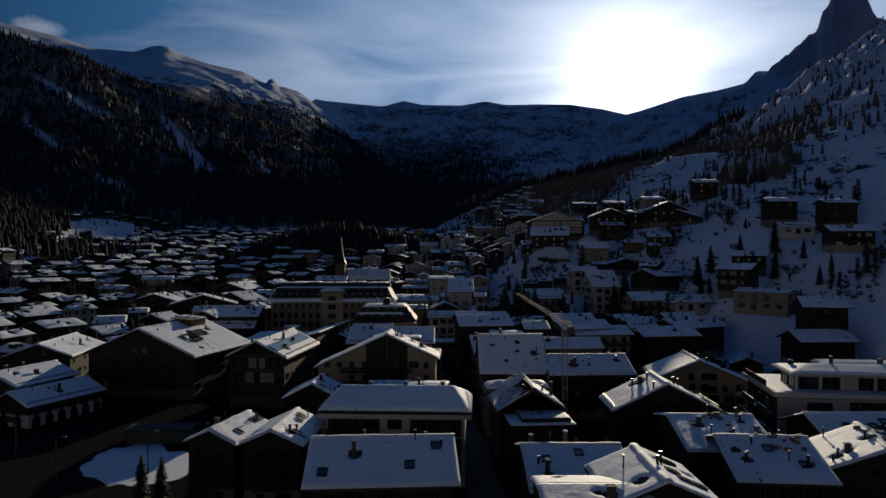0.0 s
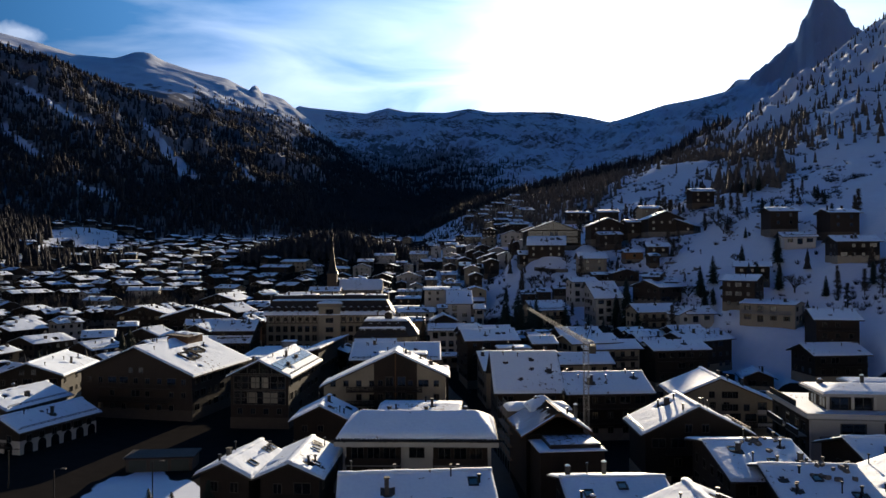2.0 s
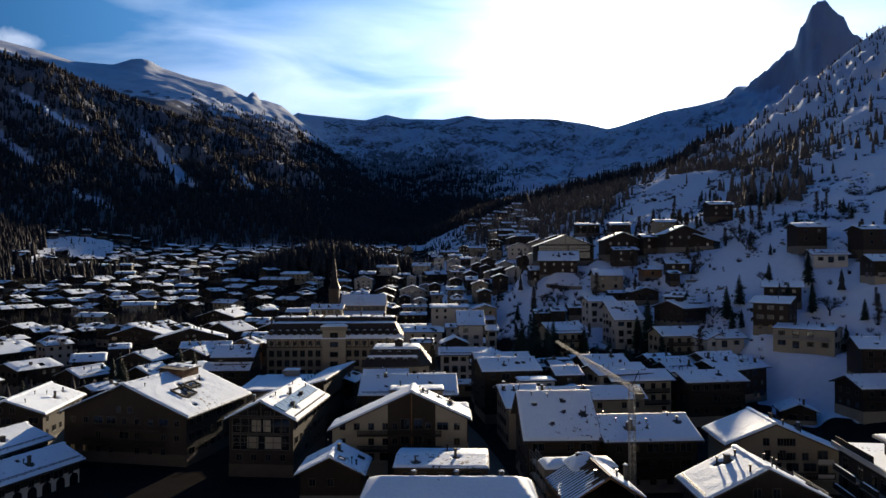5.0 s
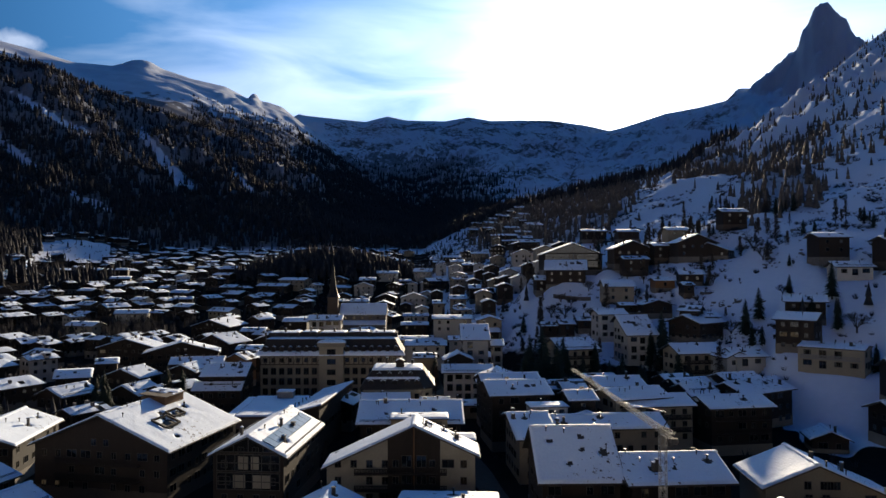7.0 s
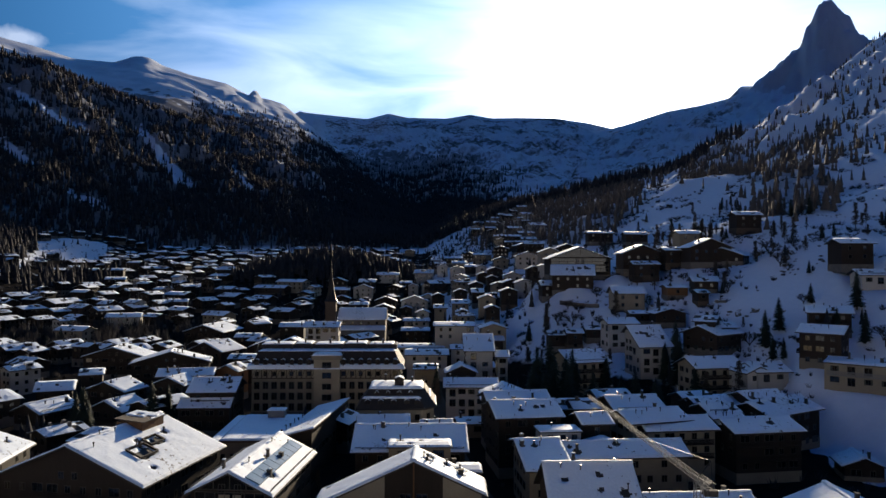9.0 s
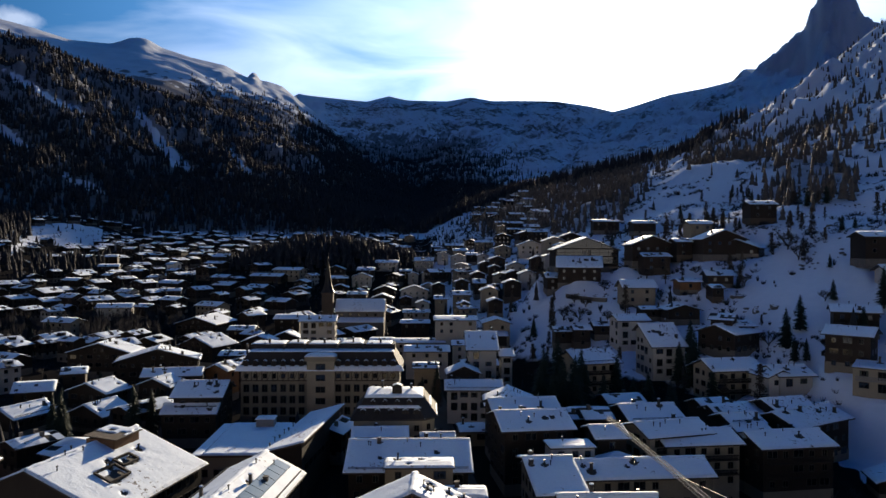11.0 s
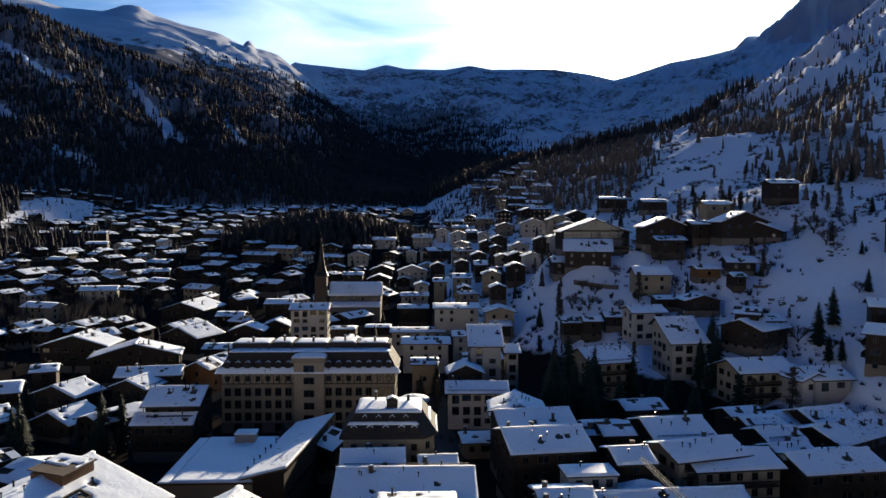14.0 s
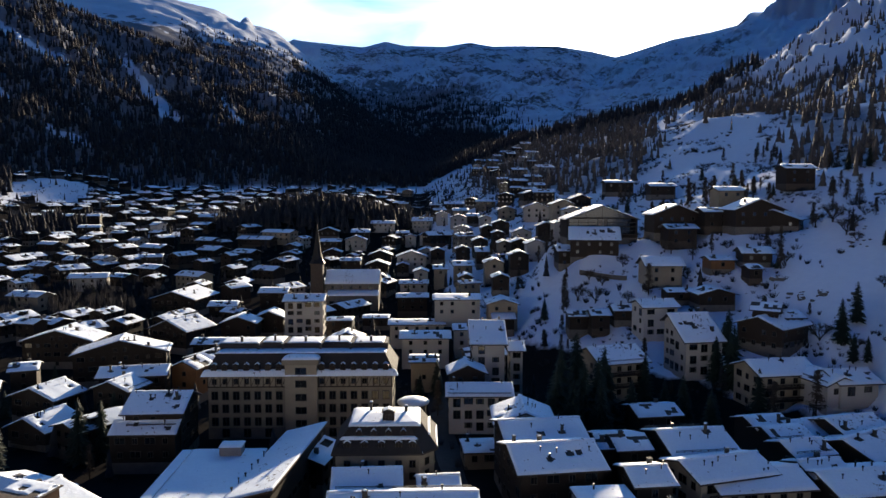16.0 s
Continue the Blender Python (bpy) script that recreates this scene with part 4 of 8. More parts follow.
        part("gable_glass", box_mesh("gable_glass", -wg / 2, wg / 2, -0.05, -0.01, 0.02, 2.98, GLASS), root, pose(x0 - 0.02, 0, low - 2.6, 0, 0, -90))
        part("gable_glazing_frame", fr.mesh("gable_glazing_frame", [FRAME]), root, pose(x0 - 0.02, 0, low - 5.8, 0, 0, -90))
        part("gable_glass", box_mesh("gable_glass", -wg / 2, wg / 2, -0.05, -0.01, 0.02, 2.98, GLASS), root, pose(x0 - 0.02, 0, low - 5.8, 0, 0, -90))
        # pale panels added before the glass put the windows' brightness into colour
        for u, h, w in ((-0.9, low - 2.3, 0.9), (1.2, low - 2.3, 0.7), (2.4, low - 5.5, 1.6), (-1.6, low - 5.5, 1.1)):
            part("curtain", box_mesh("curtain", -w, w, -0.075, -0.06, 0.05, 2.3, PLASTER), root, pose(x0 - 0.02, -u, h, 0, 0, -90), "pale panel for the brightness of the gable glass")
        g2 = (y1 - y0) / 2 - 1.0
        tri_ = [(-g2, 0.0), (g2, 0.0), (0.0, g2 * slope)]
        s = Soup()
        s.poly([(u, -0.05, z) for u, z in tri_] + [(u, 0.0, z) for u, z in tri_], [(0, 1, 2), (5, 4, 3), (0, 3, 4, 1), (1, 4, 5, 2), (2, 5, 3, 0)])
        part("gable_glass", s.mesh("gable_glass", [GLASS]), root, pose(x0 - 0.02, 0, low + 0.75, 0, 0, -90))
        s = Soup()
        for u in (-g2 / 2, 0.0, g2 / 2):
            s.box(u - 0.07, u + 0.07, -0.12, -0.04, 0, (g2 - abs(u)) * slope)
        for (u0, h0), (u1, h1) in zip(tri_, tri_[1:] + tri_[:1]):
            s.beam((u0, -0.08, h0), (u1, -0.08, h1), 0.18)
        part("gable_frame", s.mesh("gable_frame", [FRAME]), root, pose(x0 - 0.02, 0, low + 0.75, 0, 0, -90))
    if "solar" in kind:
        for k in range(9):
            u = -length * 0.46 + k * length * 0.1
            q = [(u, -wf * 0.66), (u + length * 0.094, -wf * 0.66), (u + length * 0.094, -wf * 0.34), (u, -wf * 0.34)]
            p = Soup()
            p.poly([(a, b_, top - abs(b_) * slope + 0.52) for a, b_ in q] + [(a, b_, top - abs(b_) * slope + 0.3) for a, b_ in q],
                   [(0, 1, 2, 3), (7, 6, 5, 4), (0, 4, 5, 1), (1, 5, 6, 2), (2, 6, 7, 3), (3, 7, 4, 0)])
            part("solar_panel", p.mesh("solar_panel", [SOLAR]), root, None, "blue-grey glass roof panel")
    return root




# ---------------------------------------------------------------- singular buildings
def hip_snow(s, x0, x1, y0, y1, z0, z1, inset, thick, seed, step=0.6):
    """Snow on a hipped roof with a ridge inset from both ends."""
    nx, ny = max(6, int((x1 - x0) / step)), max(6, int((y1 - y0) / step))
    base = len(s.v)
    half = (y1 - y0) / 2
    for j in range(ny + 1):
        for i in range(nx + 1):
            px, py = x0 + (x1 - x0) * i / nx, y0 + (y1 - y0) * j / ny
            f = min((px - x0) / max(inset, 0.01), (x1 - px) / max(inset, 0.01), (py - y0) / half, (y1 - py) / half, 1.0)
            rim = min(px - x0, x1 - px, py - y0, y1 - py)
            t = thick * (0.3 + 0.7 * max(0.0, min(1, rim / 0.6)) ** 0.5) * (1 + 0.14 * lumps(px, py, seed))
            s.v.append((px, py, z0 + (z1 - z0) * f + t))
    for j in range(ny):
        for i in range(nx):
            a = base + j * (nx + 1) + i
            s.f.append((a, a + 1, a + nx + 2, a + nx + 1))
            s.s.append(0)
    edge = [base + i for i in range(nx + 1)] + [base + j * (nx + 1) + nx for j in range(1, ny + 1)]
    edge += [base + ny * (nx + 1) + i for i in range(nx - 1, -1, -1)] + [base + j * (nx + 1) for j in range(ny - 1, 0, -1)]
    low = len(s.v)
    for e in edge:
        s.v.append((s.v[e][0], s.v[e][1], z0 + 0.004))
    for q in range(len(edge)):
        r = (q + 1) % len(edge)
        s.f.append((edge[r], edge[q], low + q, low + r))
        s.s.append(0)


def hip_roof(x0, x1, y0, y1, z0, z1, inset, mat):
    s = Soup()
    m = (y0 + y1) / 2
    s.poly([(x0, y0, z0), (x1, y0, z0), (x1, y1, z0), (x0, y1, z0), (x0 + inset, m, z1), (x1 - inset, m, z1),
            (x0, y0, z0 - 0.3), (x1, y0, z0 - 0.3), (x1, y1, z0 - 0.3), (x0, y1, z0 - 0.3)],
           [(0, 1, 5, 4), (1, 2, 5), (2, 3, 4, 5), (3, 0, 4), (0, 6, 7, 1), (1, 7, 8, 2), (2, 8, 9, 3), (3, 9, 6, 0), (9, 8, 7, 6)])
    return s.mesh("roof", [mat])


def thing(name, x, y, z, turn, label, category, group="", size=8):
    root = new(name)
    root.matrix_basis = pose(x, y, z, 0, 0, turn)
    BUILT.append((x, y, size))
    return tagged(root, label, category, group)


def chimney_on(root, x, y, z, k=0):
    c = part("chimney", CHIMNEY[k], root, pose(x, y, z))
    part("snow_cap", CAP, c, pose(0, 0, (1.24, 1.7, 1.1)[k]))


def rail_mesh(length, h=1.0, gap=0.3):
    s = Soup()
    s.box(-length / 2, length / 2, -0.04, 0.04, h - 0.08, h)
    s.box(-length / 2, length / 2, -0.03, 0.03, 0.08, 0.14)
    k = -length / 2
    while k <= length / 2:
        s.box(k - 0.02, k + 0.02, -0.02, 0.02, 0.0, h - 0.07)
        k += gap
    return s.mesh("railing", [DARK])


# --- apartment house with a hipped snow roof and dark loggias, beside the street
def hipped_apartment_house():
    r = thing("apartment_house", -6.9, 111.5, 0, -3, "white apartment house, dark wooden loggias, snow on a hipped roof", "house", GROUP_OF, 13)
    part("wall", box_mesh("wall", -10.4, 10.4, -5.2, 6, -0.5, 10.6, WHITE), r)
    part("roof", hip_roof(-11.4, 11.4, -6.6, 7, 11.1, 13.3, 2.6, ROOF), r)
    s = Soup()
    hip_snow(s, -11.2, 11.2, -6.4, 6.8, 11.15, 13.35, 2.6, 0.55, 3.3, 0.4)
    part("roof_snow", s.mesh("roof_snow", [SNOW], True), r)
    part("eaves_board", box_mesh("eaves_board", -11.4, 11.4, -6.68, -6.6, 10.2, 10.85, WHITE), r)
    for z in (1.8, 4.7, 7.6):
        for x0, x1 in ((-9.9, -2.2), (2.3, 9.9)):
            part("loggia_wall", box_mesh("loggia_wall", x0, x1, -5.25, -5.2, z, z + 2.6, TIMBER), r, None, "dark larch cladding")
            part("balcony_slab", box_mesh("balcony_slab", x0, x1, -6.4, -5.2, z - 0.2, z, CONCRETE), r)
            part("balcony_front", box_mesh("balcony_front", x0, x1, -6.4, -6.3, z, z + 0.95, TIMBER), r)
            for u in (x0 + 1.6, (x0 + x1) / 2, x1 - 1.6):
                add_window(r, "door", pose(u, -5.26, z + 0.1))
        add_window(r, "wide", pose(0, -5.21, z + 0.7))
    # ice and gutter along the eaves
    s = Soup()
    rng = random.Random(8)
    k = -11.3
    while k < 11.3:
        s.box(k, k + 0.22, -6.75, -6.62, 11.1 - rng.uniform(0.05, 0.3), 11.35)
        k += rng.uniform(0.25, 0.5)
    s.beam((-11.4, -6.72, 11.02), (11.4, -6.72, 11.02), 0.16, 0, 6)
    part("gutter", s.mesh("gutter", [DARK]), r)
    for x in (-4.5, 1.0, 6.8):
        chimney_on(r, x, 1.3, 12.9, 0)


# --- white block with a set-back top storey and a roof terrace
def garage_row():
    r = thing("garage", -51.5, 131.5, 0, 4, "low brown garage with a dark flat roof", "garage", "", 5)
    part("wall", box_mesh("wall", -5.5, 5.5, -2.4, 2.4, -0.4, 2.3, BRICK_DARK), r)
    part("roof_slab", box_mesh("roof_slab", -5.9, 5.9, -2.8, 2.7, 2.3, 2.52, MANSARD), r)
    for k in range(3):
        part("garage_door", box_mesh("garage_door", -5.0 + 3.5 * k, -2.1 + 3.5 * k, -2.46, -2.4, 0.0, 2.0, SHUTTER), r)


garage_row()


def terrace_house():
    r = thing("terrace_house", 71.6, 125.6, 0.4, -8, "pale apartment block with a set-back top storey and snowy terrace", "house", GROUP_OF, 17)
    part("wall", box_mesh("wall", -15, 15, -9, 9, -0.9, 10.0, WHITE), r)
    part("terrace_slab", box_mesh("terrace_slab", -16, 16, -10.2, 9.5, 10.35, 10.8, WHITE), r)
    part("slab_band", box_mesh("slab_band", -15.5, 15.5, -9.6, 9.2, 10.0, 10.35, CONCRETE), r)
    s = Soup()
    hip_snow(s, -15.4, 15.6, -9.6, 9.2, 10.81, 10.85, 5, 0.2, 1.2, 0.5)
    part("terrace_snow", s.mesh("terrace_snow", [SNOW], True), r)
    for name, box in (("front_kerb", (-16, 16, -10.2, -9.95)), ("side_kerb", (-16, -15.75, -9.94, 9.5))):
        part(name, box_mesh(name, *box, 10.81, 11.12, WHITE), r)
    part("terrace_screen", box_mesh("terrace_screen", -15.6, -15.48, -4.0, 8.8, 10.9, 12.0, TIMBER), r, None, "dark timber terrace screen")
    part("top_storey", box_mesh("top_storey", -11.5, 13, -6.2, 1.4, 10.85, 13.45, TIMBER), r, None, "dark timber-clad top storey")
    part("rear_storey", box_mesh("rear_storey", -3.0, 13, 1.41, 7.5, 10.85, 13.4, TIMBER), r)
    for x in (-11.4, -7.6, -4.2, 1.0, 6.8, 12.9):
        part("corner_post", box_mesh("corner_post", x - 0.22, x + 0.22, -6.5, -6.2, 10.9, 13.45, WHITE), r)
    part("pale_panel", box_mesh("pale_panel", -4.4, -1.6, -6.3, -6.2, 10.9, 13.45, WHITE), r)
    part("roof_edge", box_mesh("roof_edge", -12.8, 14.2, -8, 2.4, 13.45, 13.85, WHITE), r)
    part("rear_roof_edge", box_mesh("rear_roof_edge", -4.0, 14.2, 2.41, 8.7, 13.4, 13.8, WHITE), r)
    s = Soup()
    hip_snow(s, -12.5, 13.9, -7.7, 2.2, 13.86, 14.7, 4.2, 0.2, 6.1, 0.45)
    part("roof_snow", s.mesh("roof_snow", [SNOW], True), r)
    s = Soup()
    hip_snow(s, -3.8, 13.9, 2.6, 8.5, 13.81, 14.2, 2.5, 0.25, 3.1, 0.5)
    part("rear_roof_snow", s.mesh("rear_roof_snow", [SNOW], True), r)
    for x in (-9.5, -5.9, -0.3, 3.9, 9.8):
        add_window(r, "door", pose(x, -6.21, 11.0) @ Matrix.Diagonal((1.6, 1.0, 1.0, 1.0)))
    for y in (-4.4, -0.8):
        add_window(r, "door", pose(-11.51, y, 11.0, 0, 0, -90) @ Matrix.Diagonal((1.4, 1.0, 1.0, 1.0)))
    # flank: dark cladding with three tiers of balconies, snow lying on their rails
    part("flank_cladding", box_mesh("flank_cladding", -15.12, -15.0, -8.2, 8.8, -0.5, 9.95, TIMBER), r, None, "dark larch cladding")
    for z in (0.8, 3.9, 7.0):
        for x0, x1 in ((-4, 3.5), (6, 14.5)):
            part("loggia_wall", box_mesh("loggia_wall", x0, x1, -9.05, -9, z, z + 2.6, TIMBER), r, None, "dark larch cladding")
            part("balcony_slab", box_mesh("balcony_slab", x0, x1, -10.0, -9, z - 0.2, z, CONCRETE), r)
            part("railing", rail_mesh(x1 - x0), r, pose((x0 + x1) / 2, -9.9, z))
            for u in np.arange(x0 + 1.4, x1 - 1, 2.6):
                add_window(r, "door", pose(float(u), -9.06, z + 0.1))
        add_window(r, "door", pose(-8.6, -9.01, z + 0.2) @ Matrix.Diagonal((2.2, 1.0, 1.05, 1.0)))
        for y0, y1 in ((-7.6, -2.0), (-0.4, 7.6)):
            part("flank_balcony", box_mesh("flank_balcony", -16.5, -15.12, y0, y1, z - 0.2, z, CONCRETE), r)
            part("flank_parapet", box_mesh("flank_parapet", -16.55, -16.45, y0, y1, z, z + 0.95, TIMBER), r)
            c = Soup()
            hip_snow(c, -16.66, -16.34, y0 + 0.2, y1 - 0.8, z + 0.96, z + 0.97, 0.1, 0.12, y0 + z, 0.3)
            part("parapet_snow", c.mesh("parapet_snow", [SNOW], True), r)
            for y in (y0 + 1.4, y1 - 1.4):
                add_window(r, "door", pose(-15.13, y, z + 0.1, 0, 0, -90))
    chimney_on(r, -10.6, -1.0, 14.0, 2)
    chimney_on(r, -4.5, -2.5, 14.4, 1)
    chimney_on(r, 4.0, -1.0, 14.5, 2)


# --- grand hotel with a mansard roof
def mansard(r, x0, x1, y0, y1, z0, z1, inset, mat, flat_seed):
    s = Soup()
    s.poly([(x0, y0, z0), (x1, y0, z0), (x1, y1, z0), (x0, y1, z0), (x0 + inset, y0 + inset, z1), (x1 - inset, y0 + inset, z1), (x1 - inset, y1 - inset, z1), (x0 + inset, y1 - inset, z1)],
           [(0, 1, 5, 4), (1, 2, 6, 5), (2, 3, 7, 6), (3, 0, 4, 7), (4, 5, 6, 7), (3, 2, 1, 0)])
    part("roof", s.mesh("roof", [mat]), r)
    s = Soup()
    hip_snow(s, x0 + inset - 0.3, x1 - inset + 0.3, y0 + inset - 0.3, y1 - inset + 0.3, z1 + 0.01, z1 + 0.2, 3, 0.26, flat_seed, 0.7)
    part("roof_snow", s.mesh("roof_snow", [SNOW], True), r)
    s = Soup()
    hip_snow(s, x0 - 0.5, x1 + 0.5, y0 - 0.6, y0 + 1.7, z0 + 0.0, z0 + 1.25, 0.6, 0.2, flat_seed + 2, 0.4)
    part("eaves_snow", s.mesh("eaves_snow", [SNOW], True), r)


def dormer(r, x, y, z, scale=1.0):
    s = Soup()
    w, h = 0.8 * scale, 1.5 * scale
    s.poly([(-w, 0, 0), (w, 0, 0), (w, 0, h), (0, 0, h + 0.4), (-w, 0, h), (-w, 1.8, 0), (w, 1.8, 0), (w, 1.8, h), (0, 1.8, h + 0.4), (-w, 1.8, h)],
           [(0, 1, 2, 3, 4), (0, 4, 9, 5), (1, 6, 7, 2)])
    d = part("dormer", s.mesh("dormer", [TIMBER]), r, pose(x, y, z))

    def cap(o, y0, y1, low, thick):
        q = Soup()
        q.poly([(u, v, h + 0.45 - 0.4 * abs(u) / w + low + e) for e in (0, thick) for v in (y0, y1) for u in (-o, 0, o)],
               [(6, 7, 10, 9), (7, 8, 11, 10), (0, 1, 7, 6), (1, 2, 8, 7), (0, 6, 9, 3), (2, 5, 11, 8), (3, 9, 10, 4), (4, 10, 11, 5)])
        return q
    part("dormer_roof", cap(w + 0.18, -0.25, 1.9, -0.06, 0.07).mesh("dormer_roof", [MANSARD]), d)
    part("dormer_snow", cap(w - 0.05, 0.18, 1.85, 0.012, 0.12).mesh("dormer_snow", [SNOW]), d)
    part("window", WIN["small"][0], d, pose(0, -0.01, 0.12))
    return d


def grand_hotel():
    r = thing("grand_hotel", -39.5, 263, 1.2, 0, "cream grand hotel, timber-framed upper storey, snowy mansard roof", "hotel", "", 24)
    part("wall", box_mesh("wall", -21.5, 21.5, -8, 8, -1, 12.2, PLASTER), r)
    part("plinth", box_mesh("plinth", -21.6, 21.6, -8.1, 8.1, -1, 2.6, STONE), r)
    part("framed_storey", box_mesh("framed_storey", -21.6, 21.6, -8.12, 8.1, 12.25, 15.1, PLASTER), r, None, "timber-framed top storey")
    s = Soup()
    s.box(-21.65, 21.65, -8.2, -8.12, 12.2, 12.45)
    s.box(-21.65, 21.65, -8.2, -8.12, 14.85, 15.1)
    k = -21.5
    while k < 21.6:
        s.box(k - 0.09, k + 0.09, -8.2, -8.12, 12.45, 14.85)
        s.beam((k + 0.1, -8.16, 12.5), (k + 1.1, -8.16, 14.8), 0.1)
        k += 1.43
    part("timber_frame", s.mesh("timber_frame", [TIMBER]), r, None, "dark timber framing")
    mansard(r, -22.4, 22.4, -8.8, 8.8, 15.1, 19.9, 2.6, MANSARD, 2.2)
    for i in range(17):
        x = -20 + i * 2.5
        if abs(x - 0.3) < 4.2:
            continue
        dormer(r, x, -8.5, 16.3, 0.8)
        if i % 4 == 1:
            chimney_on(r, x + 1.2, -1.5, 20.1, 1)
        for z in (3.0, 6.1, 9.2):
            add_window(r, "small", pose(x, -8.01, z) @ Matrix.Diagonal((1.4, 1.0, 1.55, 1.0)), True, False)
        add_window(r, "small", pose(x, -8.13, 12.95), True, False)
        add_window(r, "door", pose(x, -8.12, 0.3)) if i % 2 else None
    part("central_bay", box_mesh("central_bay", -3.4, 4.0, -9.2, -6, -1, 17.8, PLASTER), r, None, "pale projecting centre bay")
    part("bay_top", box_mesh("bay_top", -4.0, 4.6, -9.7, -4, 17.8, 19.0, PLASTER), r)
    s = Soup()
    hip_snow(s, -4.0, 4.6, -9.7, -4, 19.02, 19.4, 2, 0.45, 5.0, 0.5)
    part("bay_snow", s.mesh("bay_snow", [SNOW], True), r)
    for z in (0.4, 3.0, 6.1, 9.2, 12.4, 15.4):
        add_window(r, "wide", pose(0.3, -9.21, z) @ Matrix.Diagonal((1.2, 1.0, 1.15, 1.0)))
    for y in (-5.5, -2.5, 0.5, 3.5):
        for z in (3.0, 6.1, 9.2, 12.8):
            add_window(r, "small", pose(21.62, y, z, 0, 0, 90), True, True)
    for x in (-17, -9, 9, 16):
        chimney_on(r, x, 2.0, 20.1, 2)
    # attic added higher and unbroken along the roof so that it shades the hall
    for k, (a, b) in enumerate(((-20.2, -10.0), (-9.99, -4.2), (-4.19, 4.8), (4.81, 12.0), (12.01, 20.2))):
        part("attic", box_mesh("attic", a, b, -2.5, 4.8, 19.9, 21.45 + 0.2 * (k % 2), MANSARD), r, None, "dark attic behind the mansard, raised to shade the hall")
        s = Soup()
        hip_snow(s, a + 0.1, b - 0.9, -2.2, 5.0, 21.47 + 0.2 * (k % 2), 21.65 + 0.2 * (k % 2), 1.6, 0.2, 6.6 + k, 0.45)
        part("attic_snow", s.mesh("attic_snow", [SNOW], True), r)
        chimney_on(r, a - 0.7, -3.4, 20.0, 1)
        chimney_on(r, 0.5 * (a + b), -1.2, 21.6, k % 2)


def corner_hotel():
    r = thing("corner_house", -17.3, 218, 0.8, 0, "yellow corner house with a dark mansard roof under snow", "house", GROUP_OF, 10)
    s = Soup()
    ring = [(-8.6, -7), (6.0, -7), (8.6, -4.2), (8.6, 7), (-8.6, 7)]
    s.poly([(a, b, -1) for a, b in ring] + [(a, b, 12.8) for a, b in ring], [(k, (k + 1) % 5, 5 + (k + 1) % 5, 5 + k) for k in range(5)] + [(9, 8, 7, 6, 5)])
    part("wall", s.mesh("wall", [PLASTER]), r, None, "ochre render with stone corners")
    s = Soup()
    out = [(a * 1.08, b * 1.1) for a, b in ring]
    mid_ = [(a * 0.9, b * 0.88) for a, b in ring]
    s.poly([(a, b, 12.6) for a, b in out] + [(a, b, 13.0) for a, b in out] + [(a, b, 15.0) for a, b in mid_] + [(a * 0.82, b * 0.8, 17.0) for a, b in mid_],
           [(k + 5 * j, (k + 1) % 5 + 5 * j, 5 + (k + 1) % 5 + 5 * j, 5 + k + 5 * j) for j in range(3) for k in range(5)] + [tuple(range(15, 20)), (4, 3, 2, 1, 0)])
    part("roof", s.mesh("roof", [MANSARD]), r)
    s = Soup()
    hip_snow(s, -6.5, 6.2, -5.2, 5.2, 17.0, 17.5, 3, 0.45, 4.0, 0.5)
    part("roof_snow", s.mesh("roof_snow", [SNOW], True), r)
    for (z, w) in ((13.02, 1.0), (15.02, 0.86)):
        s = Soup()
        hip_snow(s, -9.2 * w, 6.6 * w, -7.6 * w, -7.6 * w + 0.9, z, z + 0.35, 0.5, 0.22, z, 0.45)
        part("eaves_snow", s.mesh("eaves_snow", [SNOW], True), r)
        s = Soup()
        hip_snow(s, 8.3 * w, 9.3 * w, -4.4 * w, 7.4 * w, z, z + 0.35, 0.5, 0.22, z + 1, 0.45)
        part("eaves_snow", s.mesh("eaves_snow", [SNOW], True), r)
    for x in (-6.6, -3.6, -0.6, 2.4, 4.8):
        dormer(r, x, -7.0, 13.2, 0.85)
        if abs(x) < 6.8:
            for z in (1.2, 4.6, 8.0, 10.2):
                add_window(r, "small", pose(x, -7.01, z), True, False)
    for z in (1.2, 4.6, 8.0, 10.2):
        add_window(r, "small", pose(7.31, -5.61, z, 0, 0, 47))
        for y in (-2, 1.5, 5):
            add_window(r, "small", pose(8.61, y, z, 0, 0, 90))
    for x in (-4.6, -2.0, 0.6, 3.2):
        dormer(r, x, -6.0, 15.2, 0.65)
    dormer(r, 0.5, -3.8, 17.2, 1.3)
    chimney_on(r, -3, 2, 17.6, 1)
    chimney_on(r, 3.5, 1, 17.6, 0)


